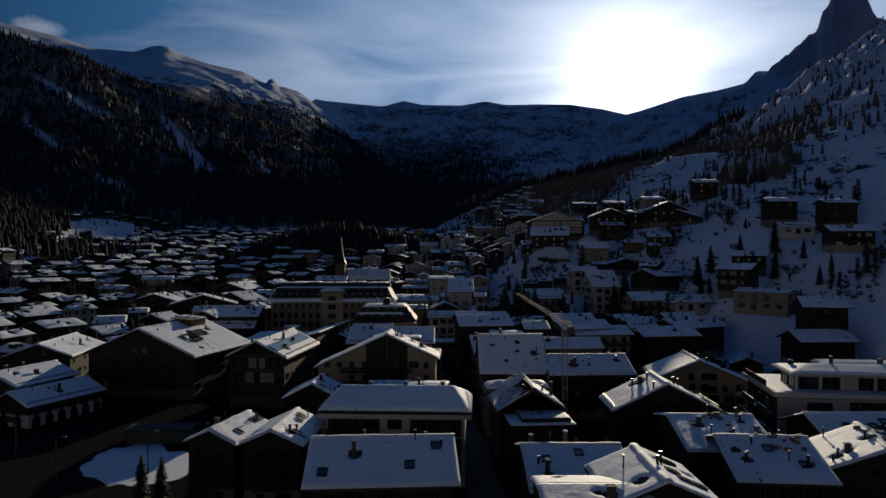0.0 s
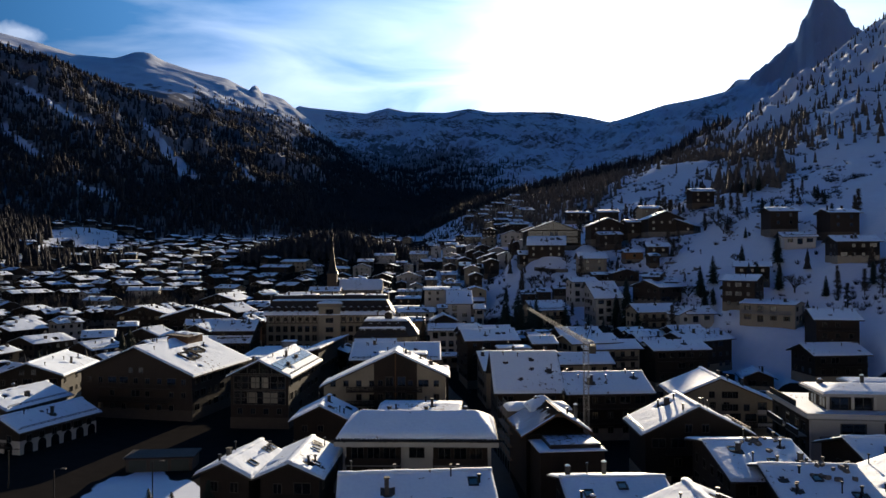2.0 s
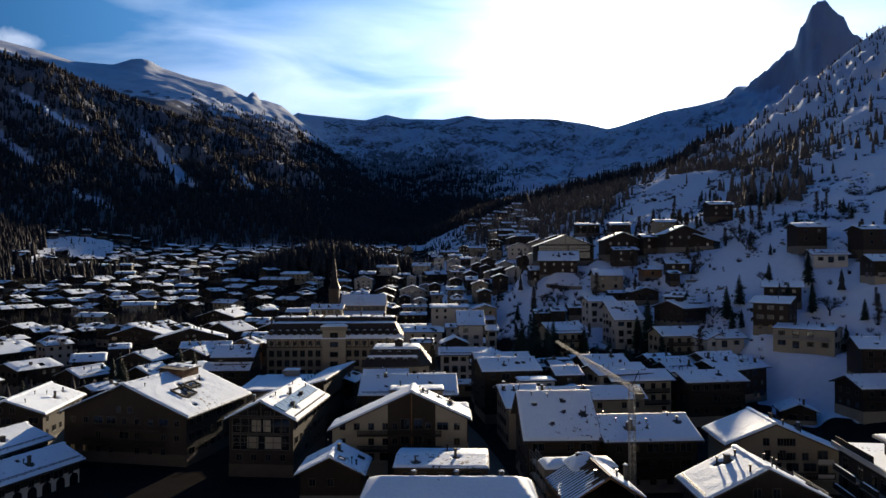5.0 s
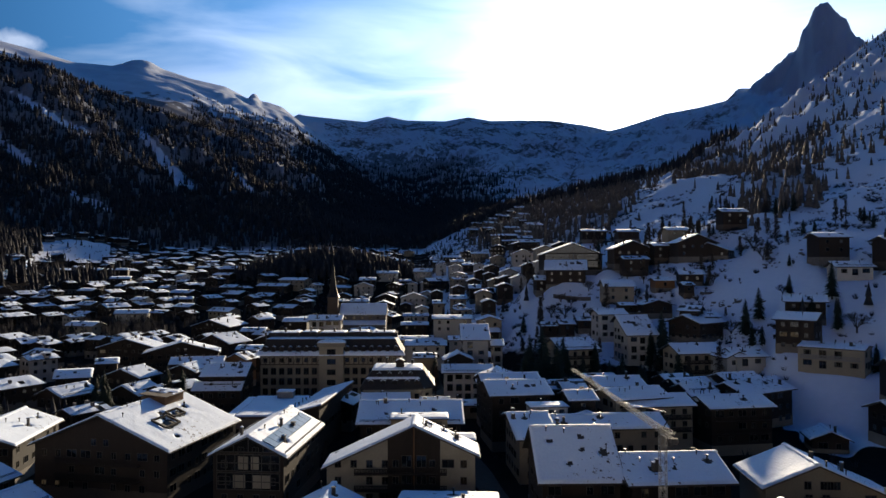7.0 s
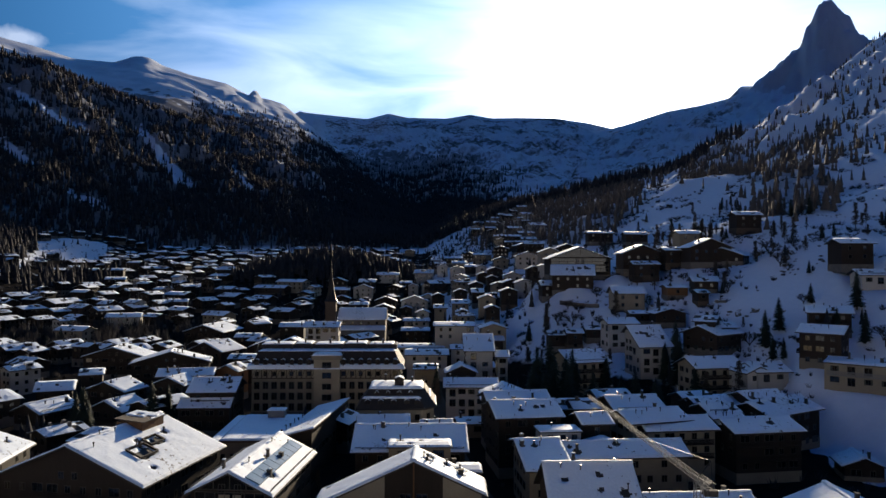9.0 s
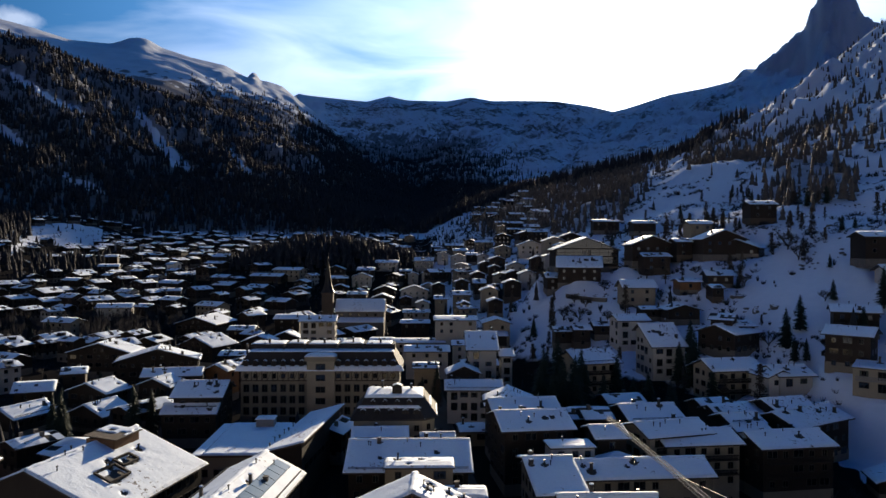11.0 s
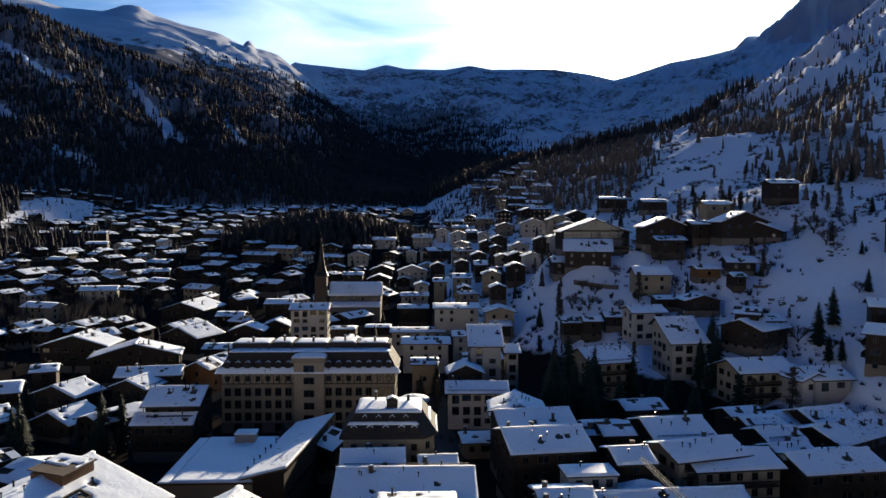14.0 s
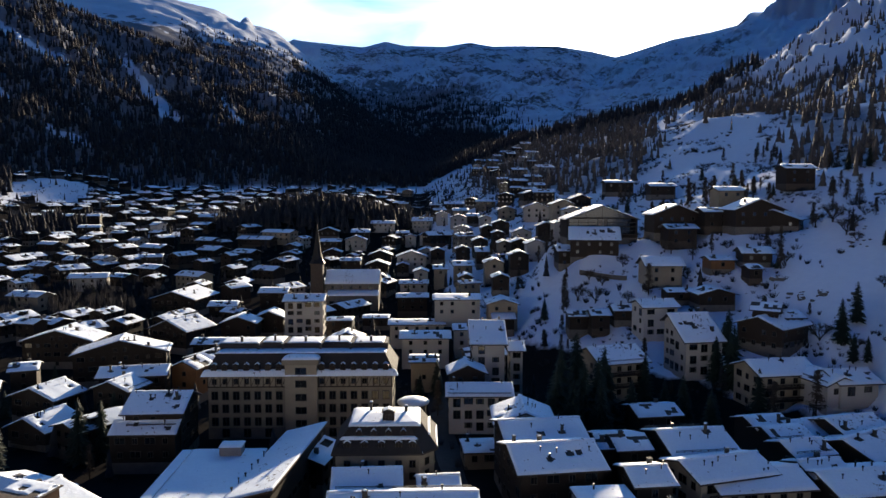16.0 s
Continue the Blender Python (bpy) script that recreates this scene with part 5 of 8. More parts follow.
# --- long hall with an almost flat snowy roof in front of the hotel
def flat_hall():
    r = thing("hall", -49.5, 213.5, 0, 1, "low hall with a flat snowy roof and a sloping side wing", "hall", "", 15)
    part("wall", box_mesh("wall", -7.2, 8.6, -12.2, 12.6, -0.5, 8.6, PLASTER), r)
    part("roof_slab", box_mesh("roof_slab", -7.8, 8.7, -12.8, 13.0, 8.6, 8.95, COPPER), r)
    s = Soup()
    hip_snow(s, -5.6, 8.6, -12.7, 12.9, 8.96, 9.0, 4, 0.36, 7.7, 0.5)
    part("roof_snow", s.mesh("roof_snow", [SNOW], True), r)
    s = Soup()
    hip_snow(s, -7.7, -5.75, -12.7, 12.9, 8.96, 9.0, 1, 0.14, 2.7, 0.4)
    part("ledge_snow", s.mesh("ledge_snow", [SNOW], True), r)
    part("roof_box", box_mesh("roof_box", 0.6, 4.6, 8.2, 11.4, 8.9, 11.0, CONCRETE), r)
    s = Soup()
    hip_snow(s, 0.4, 4.8, 8.0, 11.6, 11.0, 11.1, 1.5, 0.3, 1.7, 0.4)
    part("box_snow", s.mesh("box_snow", [SNOW], True), r)
    # the side wing: one slope that falls towards the flat roof
    m = pose(12.6, 4.5, 0, 0, 0, -8)
    s = Soup()
    s.poly([(-4, -17, -0.5), (4, -17, -0.5), (4, -17, 11.2), (-4, -17, 9.0), (-4, 17, -0.5), (4, 17, -0.5), (4, 17, 11.2), (-4, 17, 9.0)],
           [(0, 1, 2, 3), (7, 6, 5, 4), (1, 5, 6, 2), (4, 0, 3, 7), (3, 2, 6, 7)])
    part("wing_wall", s.mesh("wing_wall", [TIMBER]), r, m)
    s = Soup()
    s.poly([(a, b, c + d) for d in (0.02, 0.3) for a, b, c in ((-4.5, -17.6, 8.86), (4.6, -17.6, 11.36), (4.6, 17.4, 11.36), (-4.5, 17.4, 8.86))],
           [(3, 2, 1, 0), (4, 5, 6, 7), (0, 1, 5, 4), (1, 2, 6, 5), (2, 3, 7, 6), (3, 0, 4, 7)])
    part("wing_roof", s.mesh("wing_roof", [COPPER]), r, m)
    s = Soup()
    snow_sheet(s, (-4.4, 17.3, 9.2), (-4.4, -17.5, 9.2), (4.5, 17.3, 11.64), 0.5, 0.28, 6.3)
    part("wing_snow", s.mesh("wing_snow", [SNOW], True), r, m)
    for k in range(6):
        part("vent_pipe", THIN_PIPE if k % 2 else PIPE, r, m @ pose(-3.6, -14 + 3.1 * k, 9.2))
    for y in np.arange(-14, 15, 3.2):
        add_window(r, "wide", m @ pose(4.02, float(y), 5.2, 0, 0, 90))
    for x in np.arange(-5.5, 8, 3.3):
        add_window(r, "wide", pose(float(x), -12.22, 4.6))
        add_window(r, "wide", pose(float(x), -12.22, 1.2))


# --- parish church
def church():
    r = thing("church", -43.5, 423, 4.2, 0, "stone church with a steep snowy nave and a needle spire", "church", "", 17)
    part("nave_wall", box_mesh("nave_wall", -12, 12, -7, 7, -1, 13.2, STONE), r)
    s = Soup()
    s.poly([(-12.6, -7.8, 13.0), (12.6, -7.8, 13.0), (12.6, 0, 18.6), (-12.6, 0, 18.6), (-12.6, 7.8, 13.0), (12.6, 7.8, 13.0)],
           [(0, 1, 2, 3), (3, 2, 5, 4), (0, 3, 4), (1, 5, 2), (4, 5, 1, 0)])
    part("nave_roof", s.mesh("nave_roof", [ROOF]), r)
    s = Soup()
    snow_sheet(s, (-12.5, -7.7, 13.05), (12.5, -7.7, 13.05), (-12.5, 0, 18.65), 1.0, 0.45, 2.0)
    snow_sheet(s, (12.5, 7.7, 13.05), (-12.5, 7.7, 13.05), (12.5, 0, 18.65), 1.0, 0.45, 4.0)
    part("nave_snow", s.mesh("nave_snow", [SNOW], True), r)
    part("aisle", box_mesh("aisle", -11, 12, -10.5, -7, -1, 8.0, STONE), r)
    s = Soup()
    snow_sheet(s, (-11.2, -10.8, 8.0), (12.2, -10.8, 8.0), (-11.2, -7.0, 10.0), 1.0, 0.4, 3.0)
    part("aisle_snow", s.mesh("aisle_snow", [SNOW], True), r)
    for x in np.arange(-9, 12, 4.2):
        add_window(r, "wide", pose(float(x), -10.52, 4.2))
        add_window(r, "small", pose(float(x), -7.02, 10.8))
    t = part("tower", box_mesh("tower", -2.7, 2.7, -2.7, 2.7, -1, 22.0, BRICK_DARK), r, pose(-16.0, -5.5, 0))
    for z in (12.0, 19.0):
        part("window", WIN["small"][0], t, pose(0, -2.71, z))
    part("belfry_cornice", box_mesh("belfry_cornice", -3.0, 3.0, -3.0, 3.0, 22.0, 22.5, BRICK_DARK), t)
    s = Soup()
    prof = [(3.7, 22.5), (2.7, 24.2), (1.9, 27.0), (1.2, 32.0), (0.5, 38.0), (0.07, 41.5)]
    pts = [(q * math.cos(2 * math.pi * (k + 0.5) / 8), q * math.sin(2 * math.pi * (k + 0.5) / 8), z) for q, z in prof for k in range(8)]
    s.poly(pts, [(k + 8 * j, (k + 1) % 8 + 8 * j, (k + 1) % 8 + 8 * j + 8, k + 8 * j + 8) for j in range(len(prof) - 1) for k in range(8)] + [tuple(range(7, -1, -1))])
    s.beam((0, 0, 41.4), (0, 0, 43.2), 0.12)
    part("spire", s.mesh("spire", [DARK]), t, None, "slender dark needle spire")


# --- tower crane with a raised lattice jib
def lattice(s, a, b, w0, w1, n, slot=0, chord=0.14):
    a, b = Vector(a), Vector(b)
    d = (b - a).normalized()
    u = d.cross(Vector((0, 0, 1)) if abs(d.z) < 0.9 else Vector((1, 0, 0))).normalized()
    v = d.cross(u)
    rings = []
    for k in range(n + 1):
        p, w = a.lerp(b, k / n), (w0 + (w1 - w0) * k / n) / 2
        rings.append([p + u * w * i + v * w * j for i, j in ((-1, -1), (1, -1), (1, 1), (-1, 1))])
    for q in range(4):
        s.beam(rings[0][q], rings[-1][q], chord, slot)
    for k in range(n):
        for q in range(4):
            a_, b_ = (q, (q + 1) % 4) if (k + q) % 2 else ((q + 1) % 4, q)
            s.beam(rings[k][a_], rings[k + 1][b_], chord * 0.55, slot)
            s.beam(rings[k][q], rings[k][(q + 1) % 4], chord * 0.5, slot)


def tower_crane():
    r = thing("tower_crane", 22.2, 130.9, 0.0, 0, "steel tower crane with a raised lattice jib", "crane", "", 1.5)
    s = Soup()
    lattice(s, (0, 0, 0), (0, 0, 21.3), 0.85, 0.85, 22, 0, 0.07)
    part("mast", s.mesh("mast", [CRANE_PAINT]), r, None, "square steel lattice mast")
    part("ballast", box_mesh("ballast", -2, 2, -2, 2, 0.0, 0.8, CONCRETE), r)
    s = Soup()
    lattice(s, (0, 0, 21.5), (-5.2, 35.4, 24.8), 0.62, 0.40, 40, 0, 0.05)
    part("jib", s.mesh("jib", [CRANE_PAINT]), r, None, "raised lattice jib")
    s = Soup()
    lattice(s, (0, 0, 21.5), (0.4, -3.2, 21.4), 0.9, 0.8, 4, 0, 0.07)
    part("counter_jib", s.mesh("counter_jib", [CRANE_PAINT]), r)
    part("counterweight", box_mesh("counterweight", -0.1, 0.9, -3.7, -3.0, 20.5, 21.2, CHIMNEY_STONE), r)
    part("cab", box_mesh("cab", 0.7, 1.7, -0.2, 0.9, 19.4, 21.0, CHIMNEY_STONE), r)
    s = Soup()
    s.beam((0, 0, 21.7), (0.1, -3.5, 24.6), 0.09)
    s.beam((0.1, -3.5, 24.6), (0.4, -3.3, 21.5), 0.04)
    s.beam((0.1, -3.5, 24.6), (-1.9, 12.8, 22.9), 0.035)
    part("stay_cable", s.mesh("stay_cable", [DARK]), r)


# --- roof under repair with battens showing, and scaffold
_bt = Soup()
_bt.box(-3.4, 3.4, -0.05, 0.05, -0.05, 0.10)
BATTEN = _bt.mesh("batten", [TIMBER])


def roof_under_repair():
    r = thing("house", 13.5, 122, 0, 4, "old house with bare battens on a half-repaired roof", "house", GROUP_OF, 8)
    part("wall", box_mesh("wall", -4.6, 4.6, -7, 7, -0.5, 9.3, TIMBER), r)
    s = Soup()
    prof = [(-5.6, 9.3), (0.4, 12.8), (5.6, 9.6), (5.6, 9.35), (0.4, 12.5), (-5.6, 9.05)]
    s.poly([(a, -8.0, c) for a, c in prof] + [(a, 4.0, c) for a, c in prof],
           [(0, 1, 4, 5), (1, 2, 3, 4), (11, 10, 7, 6), (10, 9, 8, 7), (0, 6, 7, 1), (1, 7, 8, 2), (2, 8, 9, 3), (5, 11, 6, 0), (3, 9, 10, 4), (4, 10, 11, 5)])
    part("roof", s.mesh("roof", [TIMBER_WARM]), r, None, "bare boarded roof with snow between the battens")
    s = Soup()
    snow_sheet(s, (5.5, -7.9, 9.66), (5.5, 3.9, 9.66), (0.45, -7.9, 12.82), 0.3, 0.24, 9.0, ((2.0, 2.0, 0.5), (5.0, 3.5, 0.6), (8.5, 1.6, 0.5), (10.0, 4.0, 0.7)), 0.5)
    part("roof_snow", s.mesh("roof_snow", [SNOW], True), r)
    # boards run down the slope; old snow lies between them and over the lower half
    rng = random.Random(21)
    rise = Vector((6.0, 0, 3.5))
    for k in range(15):
        y_ = -7.75 + 0.78 * k
        u0, u1 = rng.uniform(0.0, 0.04), rng.uniform(0.62, 0.97)
        q = Soup()
        n_ = 6
        for j in range(n_ + 1):
            u = u0 + (u1 - u0) * j / n_
            w = 0.34 * (1.0 - 0.55 * max(0.0, u - 0.45)) * rng.uniform(0.8, 1.15)
            t = 0.20 * (1.0 - 0.6 * u) * rng.uniform(0.7, 1.2)
            p = Vector((-5.6, y_, 9.32)) + rise * u
            q.v += [(p.x, p.y - w, p.z), (p.x, p.y - 0.5 * w, p.z + t), (p.x, p.y + 0.5 * w, p.z + t), (p.x, p.y + w, p.z)]
        q.f = [(4 * j + c, 4 * j + c + 1, 4 * j + c + 5, 4 * j + c + 4) for j in range(n_) for c in range(3)] + [(0, 1, 2, 3), (4 * n_ + 3, 4 * n_ + 2, 4 * n_ + 1, 4 * n_)]
        q.s = [0] * len(q.f)
        part("snow_strip", q.mesh("snow_strip", [SNOW], True), r)
    for k in range(15):
        part("batten", BATTEN, r, pose(-2.6, -7.36 + 0.78 * k, 11.10, 0, -30.26))
    part("ridge_board", box_mesh("ridge_board", 0.2, 0.6, -8.1, 4.0, 12.75, 12.98, TIMBER), r)
    part("rear_slab", box_mesh("rear_slab", -5.6, 5.6, 4.0, 8.4, 9.3, 10.6, STONE), r)
    s = Soup()
    hip_snow(s, -5.5, 5.5, 3.6, 8.3, 10.61, 11.2, 2.2, 0.55, 5.1, 0.3)
    part("rear_snow", s.mesh("rear_snow", [SNOW], True), r)
    s = Soup()
    hip_snow(s, -2.6, 2.4, -0.5, 4.6, 11.4, 13.0, 2.0, 0.5, 2.1, 0.25)
    part("drift_snow", s.mesh("drift_snow", [SNOW], True), r, None, "drift of snow heaped over the ridge")
    part("annex", box_mesh("annex", -4.0, 5.4, -13.9, -7, -0.5, 8.5, TIMBER), r)
    s = Soup()
    hip_snow(s, -4.3, 5.7, -14.2, -7.1, 8.52, 8.6, 2.5, 0.26, 2.9, 0.4)
    part("annex_snow", s.mesh("annex_snow", [SNOW], True), r)
    part("roof_panel", box_mesh("roof_panel", -2.5, 5.0, -13.4, -7.8, 8.7, 9.35, DARK), r, None, "raised dark sheet-metal roof panel")
    s = Soup()
    hip_snow(s, -2.4, 4.9, -13.3, -7.9, 9.352, 9.36, 2.0, 0.07, 3.9, 0.3)
    part("dusting", s.mesh("dusting", [SNOW_THIN], True), r, None, "thin patchy snow with dark sheet showing")
    part("vent_pipe", PIPE, r, pose(2.4, -4.6, 11.6))
    part("vent_pipe", PIPE, r, pose(-0.9, -5.6, 11.9))
    chimney_on(r, 4.2, -3, 11.2, 1)
    chimney_on(r, -1.0, 2, 12.2, 2)
    for x in (-2, 0.9, 3.6):
        add_window(r, "small", pose(x, -13.52, 4.0))
    g = thing("scaffold", 7.6, 132.5, 0, 4, "grey tube scaffold along a house wall", "scaffold", "", 1)
    s = Soup()
    for k in range(6):
        for d in (0, 1.0):
            s.beam((d, -7 + 2.4 * k, 0), (d, -7 + 2.4 * k, 10.5), 0.07)
    for z in (2.2, 4.4, 6.6, 8.8, 9.8, 10.4):
        for d in (0, 1.0):
            s.beam((d, -7, z), (d, 5, z), 0.06)
    part("tube_frame", s.mesh("tube_frame", [STEEL]), g)
    for z in (2.2, 4.4, 6.6, 8.8):
        part("plank_deck", box_mesh("plank_deck", 0.1, 0.9, -7, 5, z + 0.05, z + 0.1, TIMBER_WARM), g)


# --- white penthouse and a tent-like roof behind the long house
def penthouse():
    r = thing("penthouse", 17.3, 196.4, 0, 4, "white flat-roofed penthouse with two windows, snow on top", "house", GROUP_OF, 4)
    part("wall", box_mesh("wall", -4.2, 4.2, -2.6, 2.6, -0.5, 12.1, WHITE), r)
    part("roof_slab", box_mesh("roof_slab", -4.6, 4.6, -3.0, 2.9, 12.1, 12.3, ROOF), r)
    s = Soup()
    hip_snow(s, -4.5, 4.5, -2.9, 2.8, 12.31, 12.4, 1.5, 0.34, 4.4, 0.3)
    part("roof_snow", s.mesh("roof_snow", [SNOW], True), r)
    for x in (-2.3, 0.4, 2.8):
        add_window(r, "small", pose(x, -2.62, 10.3))
    part("vent_pipe", PIPE, r, pose(-1.2, 0.8, 12.4))
    g = thing("garden_house", 26.0, 195.0, 0, 4, "low house with a tent-shaped snowy roof", "house", GROUP_OF, 4)
    part("wall", box_mesh("wall", -3.8, 3.8, -2.0, 2.0, -0.5, 9.2, PLASTER), g)
    part("roof", hip_roof(-4.4, 4.4, -2.5, 2.5, 9.3, 11.0, 3.9, ROOF), g)
    s = Soup()
    hip_snow(s, -4.3, 4.3, -2.4, 2.4, 9.32, 11.0, 3.9, 0.3, 6.4, 0.3)
    part("roof_snow", s.mesh("roof_snow", [SNOW], True), g)


def pavilion():
    r = thing("garden_pavilion", -13.2, 262, 1.2, 0, "round garden pavilion with a domed snow roof", "pavilion", "", 4)
    s = Soup()
    n = 16
    ring = [(math.cos(2 * math.pi * k / n), math.sin(2 * math.pi * k / n)) for k in range(n)]
    s.poly([(3.2 * a, 3.2 * b, z) for z in (0, 6.2) for a, b in ring], [(k, (k + 1) % n, n + (k + 1) % n, n + k) for k in range(n)])
    part("wall", s.mesh("wall", [PLASTER]), r)
    s = Soup()
    prof = [(3.9, 6.2), (4.0, 6.6), (3.2, 7.1), (1.6, 7.5), (0.1, 7.7)]
    s.poly([(q * a, q * b, z) for q, z in prof for a, b in ring],
           [(k + n * j, (k + 1) % n + n * j, (k + 1) % n + n * j + n, k + n * j + n) for j in range(len(prof) - 1) for k in range(n)] + [tuple(range(n - 1, -1, -1))])
    part("roof_snow", s.mesh("roof_snow", [SNOW], True), r)


def street():
    path = [(8, 40), (7, 70), (6, 110), (3, 170), (-3, 215), (-5, 240), (-7, 285), (-9, 330), (-12, 390)]
    s = Soup()
    pts = []
    for k in range(len(path) - 1):
        (ax, ay), (bx, by) = path[k], path[k + 1]
        n = max(2, int((by - ay) / 4))
        for j in range(n):
            u = j / n
            pts.append((ax + (bx - ax) * u, ay + (by - ay) * u))
    v, f = [], []
    for k, (px, py) in enumerate(pts):
        w = 2.6 + 0.25 * math.sin(py * 0.21)
        for side in (-1, 1):
            v.append((px + side * w, py, float(height(px + side * w, py)) + 0.06))
        if k:
            f.append((2 * k - 2, 2 * k - 1, 2 * k + 1, 2 * k))
    tagged(new("street", mesh_of("street", v, f, ASPHALT)), "narrow dark cleared village street between the houses", "street", kind="structure")
    for x, y in pts:
        BUILT.append((x, y, 0.5))


def cableway():
    s = Soup()
    for off in (0, 9):
        pts = []
        for k in range(19):
            u = k / 18
            pts.append(Vector((4 + off + 46 * u, 985 + 130 * u, 51 + 36 * u - 14 * math.sin(math.pi * u))))
        for a, b in zip(pts, pts[1:]):
            s.beam(a, b, 0.55, 0, 5)
    me = s.mesh("cableway", [ROPE])
    tagged(new("cableway", me), "twin sagging steel ropes of a cableway", "cableway")


hipped_apartment_house()
terrace_house()
grand_hotel()
corner_hotel()
flat_hall()
church()
tower_crane()
roof_under_repair()
penthouse()
pavilion()
street()
cableway()

# ridge centre x, y; length, depth before and behind the ridge; turn; eave and ridge height; kind
house(-7, 83.5, 16.9, 8.5, 8.5, 4, 10, 13.1, "A")
house(-6, 54, 17, 8, 8, 0, 10.8, 13.6, "A")
house(-30.6, 103.3, 12, 4.1, 4.1, 78, 8.5, 10.3, "A")
house(-22.7, 103.2, 14, 4.6, 4.6, 86, 8.5, 10.5, "A")
house(-92, 158, 18, 7, 7, 75, 6.4, 9, "A")
house(-82, 150, 20, 5.5, 5.5, 70, 4.2, 6.7, "A arcade")
house(-101, 188.5, 24.7, 8.5, 8.5, 96, 8.4, 11.5, "A")
house(-68.5, 182, 28, 15, 15, 77, 10, 16.2, "A big")
house(-39.9, 171.2, 26.5, 7.3, 7.3, 83.7, 10.9, 14.5, "A solar")
house(-12.3, 162.6, 9.0, 11.7, 16.3, 88, 10.75, 16.1, "A wide")
house(-25.6, 146, 11, 6.1, 6.1, 88, 5.5, 8.5, "A")
house(-6.9, 143.4, 15.9, 6, 6, -4, 7.5, 8.2, "A flat")
house(14.6, 157, 14.4, 10, 8, 0, 9.3, 16.2, "A skylights")
house(24.3, 189.5, 34.5, 5.6, 3.0, 4, 9.3, 11.4, "A plaster")
house(11.6, 188.6, 9.6, 12, 5.5, 4, 9.1, 12.1, "A plaster")
house(30.2, 154, 18.2, 8, 7, 3, 9.3, 12.3, "A")
house(15.6, 88, 12.5, 10, 8, 0, 8.4, 11, "A")
house(14.5, 70, 11, 5, 5, 0, 11.2, 12, "A flat")
house(21, 73, 13, 5.5, 5.5, 90, 11, 13.3, "A")
house(36.3, 121, 12, 9, 9, 88, 8.8, 13.3, "A")
house(52.5, 152, 14, 15, 9, 85, 6, 12.4, "A plaster loft")
house(38.5, 104, 12.5, 11, 8, -3, 8.6, 10.9, "A stones")
house(41, 93, 12, 10, 9, -5, 7.8, 10.7, "A stones")
house(55, 92, 14, 9, 9, 75, 7.2, 11, "A stones")
house(60, 107, 13, 9, 8, 0, 7.5, 10.5, "A")
house(62.4, 203.7, 17.2, 6.5, 6.5, 8, 11, 12.9, "A balcony")
house(75, 220, 21.1, 6.5, 6.5, 29, 11.5, 13.9, "A")
house(65.9, 228.6, 8.6, 5, 5, 9, 11.5, 13.3, "")
house(10.5, 238, 13, 6.8, 6.8, 88, 11.5, 14.1, "A white")
house(11.5, 210, 16, 8, 8, 7, 13.3, 15.7, "A")
house(11.7, 224.4, 16.5, 8, 8, 6, 12.8, 15.2, "A")
house(25.6, 201.8, 7.6, 5, 5, 5, 13, 14.5, "A")
house(26.9, 217.6, 7.1, 5, 5, 5, 13, 14.5, "")
house(25.4, 219.8, 8.9, 5, 5, 2, 12.5, 14, "")
house(38.6, 217.5, 13.4, 7.5, 7.5, 6, 13, 15.3, "A")
house(39.4, 206.1, 15.8, 6, 6, 15, 12.6, 14.4, "A plaster")
house(44.2, 204.4, 17.1, 6, 6, 6, 11.2, 13, "A plaster")
house(58, 229.6, 9, 4.5, 4.5, 12, 12.5, 14, "")
house(59, 223.7, 9.2, 4.5, 4.5, 10, 12.3, 13.8, "")
house(58.6, 215.7, 9.1, 4.5, 4.5, 11, 12.2, 13.7, "A")
house(57.5, 207.8, 8.6, 4.5, 4.5, 10, 11.5, 13, "A")
house(73.6, 225.9, 12.2, 7, 7, 15, 12.5, 14.8, "A")
house(37.2, 268.3, 14.5, 7.5, 7.5, 15, 17, 20, "A plaster hip")
house(57.2, 296.6, 12, 5.5, 5.5, 6, 26.0, 27.6, "A white")
house(60.2, 278, 12, 10, 4, 8, 20.7, 26.6, "A white")
house(72.5, 254.2, 16, 6.5, 6.5, 8, 17.2, 19.6, "A plaster")
house(84.5, 246, 11, 6, 6, 6, 17.2, 19.2, "A white")
house(80.5, 246, 11, 4.5, 4.5, 100, 16.8, 18.7, "A white")
house(80, 271, 15, 7, 7, 35, 25, 27.5, "A")
house(40.4, 244.7, 10.8, 5, 5, 7, 10.5, 11.9, "")
house(102.7, 228.7, 16.9, 6, 6, -41, 21.5, 22.3, "A apt")
house(85.5, 203, 9, 4.8, 4.8, 76, 3.0, 5.0, "A")
house(106.6, 202.6, 12.7, 6.5, 6.5, -13, 19, 21.4, "A balcony")
house(101.7, 195.4, 16.3, 6.5, 6.5, 3, 10.5, 12.9, "A balcony")
house(133.9, 286.5, 12.7, 5, 5, 0, 53.7, 55.3, "")
house(146.7, 268.2, 12.8, 5.5, 5.5, 0, 52, 53.5, "")
house(109, 256, 13, 5.5, 5.5, -25, 32.6, 34.2, "A balcony")
house(98.3, 239.4, 12.2, 5.5, 5.5, -42, 28.3, 30.1, "A balcony")
house(67.3, 322.7, 13.6, 5.5, 5.5, -0, 35.2, 37.9, "plaster")
house(83.3, 314.6, 9.2, 4.5, 4.5, -1, 37.8, 38.8, "orange")
house(93, 311.1, 10.4, 5, 5, -8, 40.2, 41.9, "")
house(88.1, 301.5, 5.1, 3.5, 3.5, 0, 36.4, 37.3, "")
house(111, 334.4, 14, 9, 9, 55, 49.8, 53.1, "")
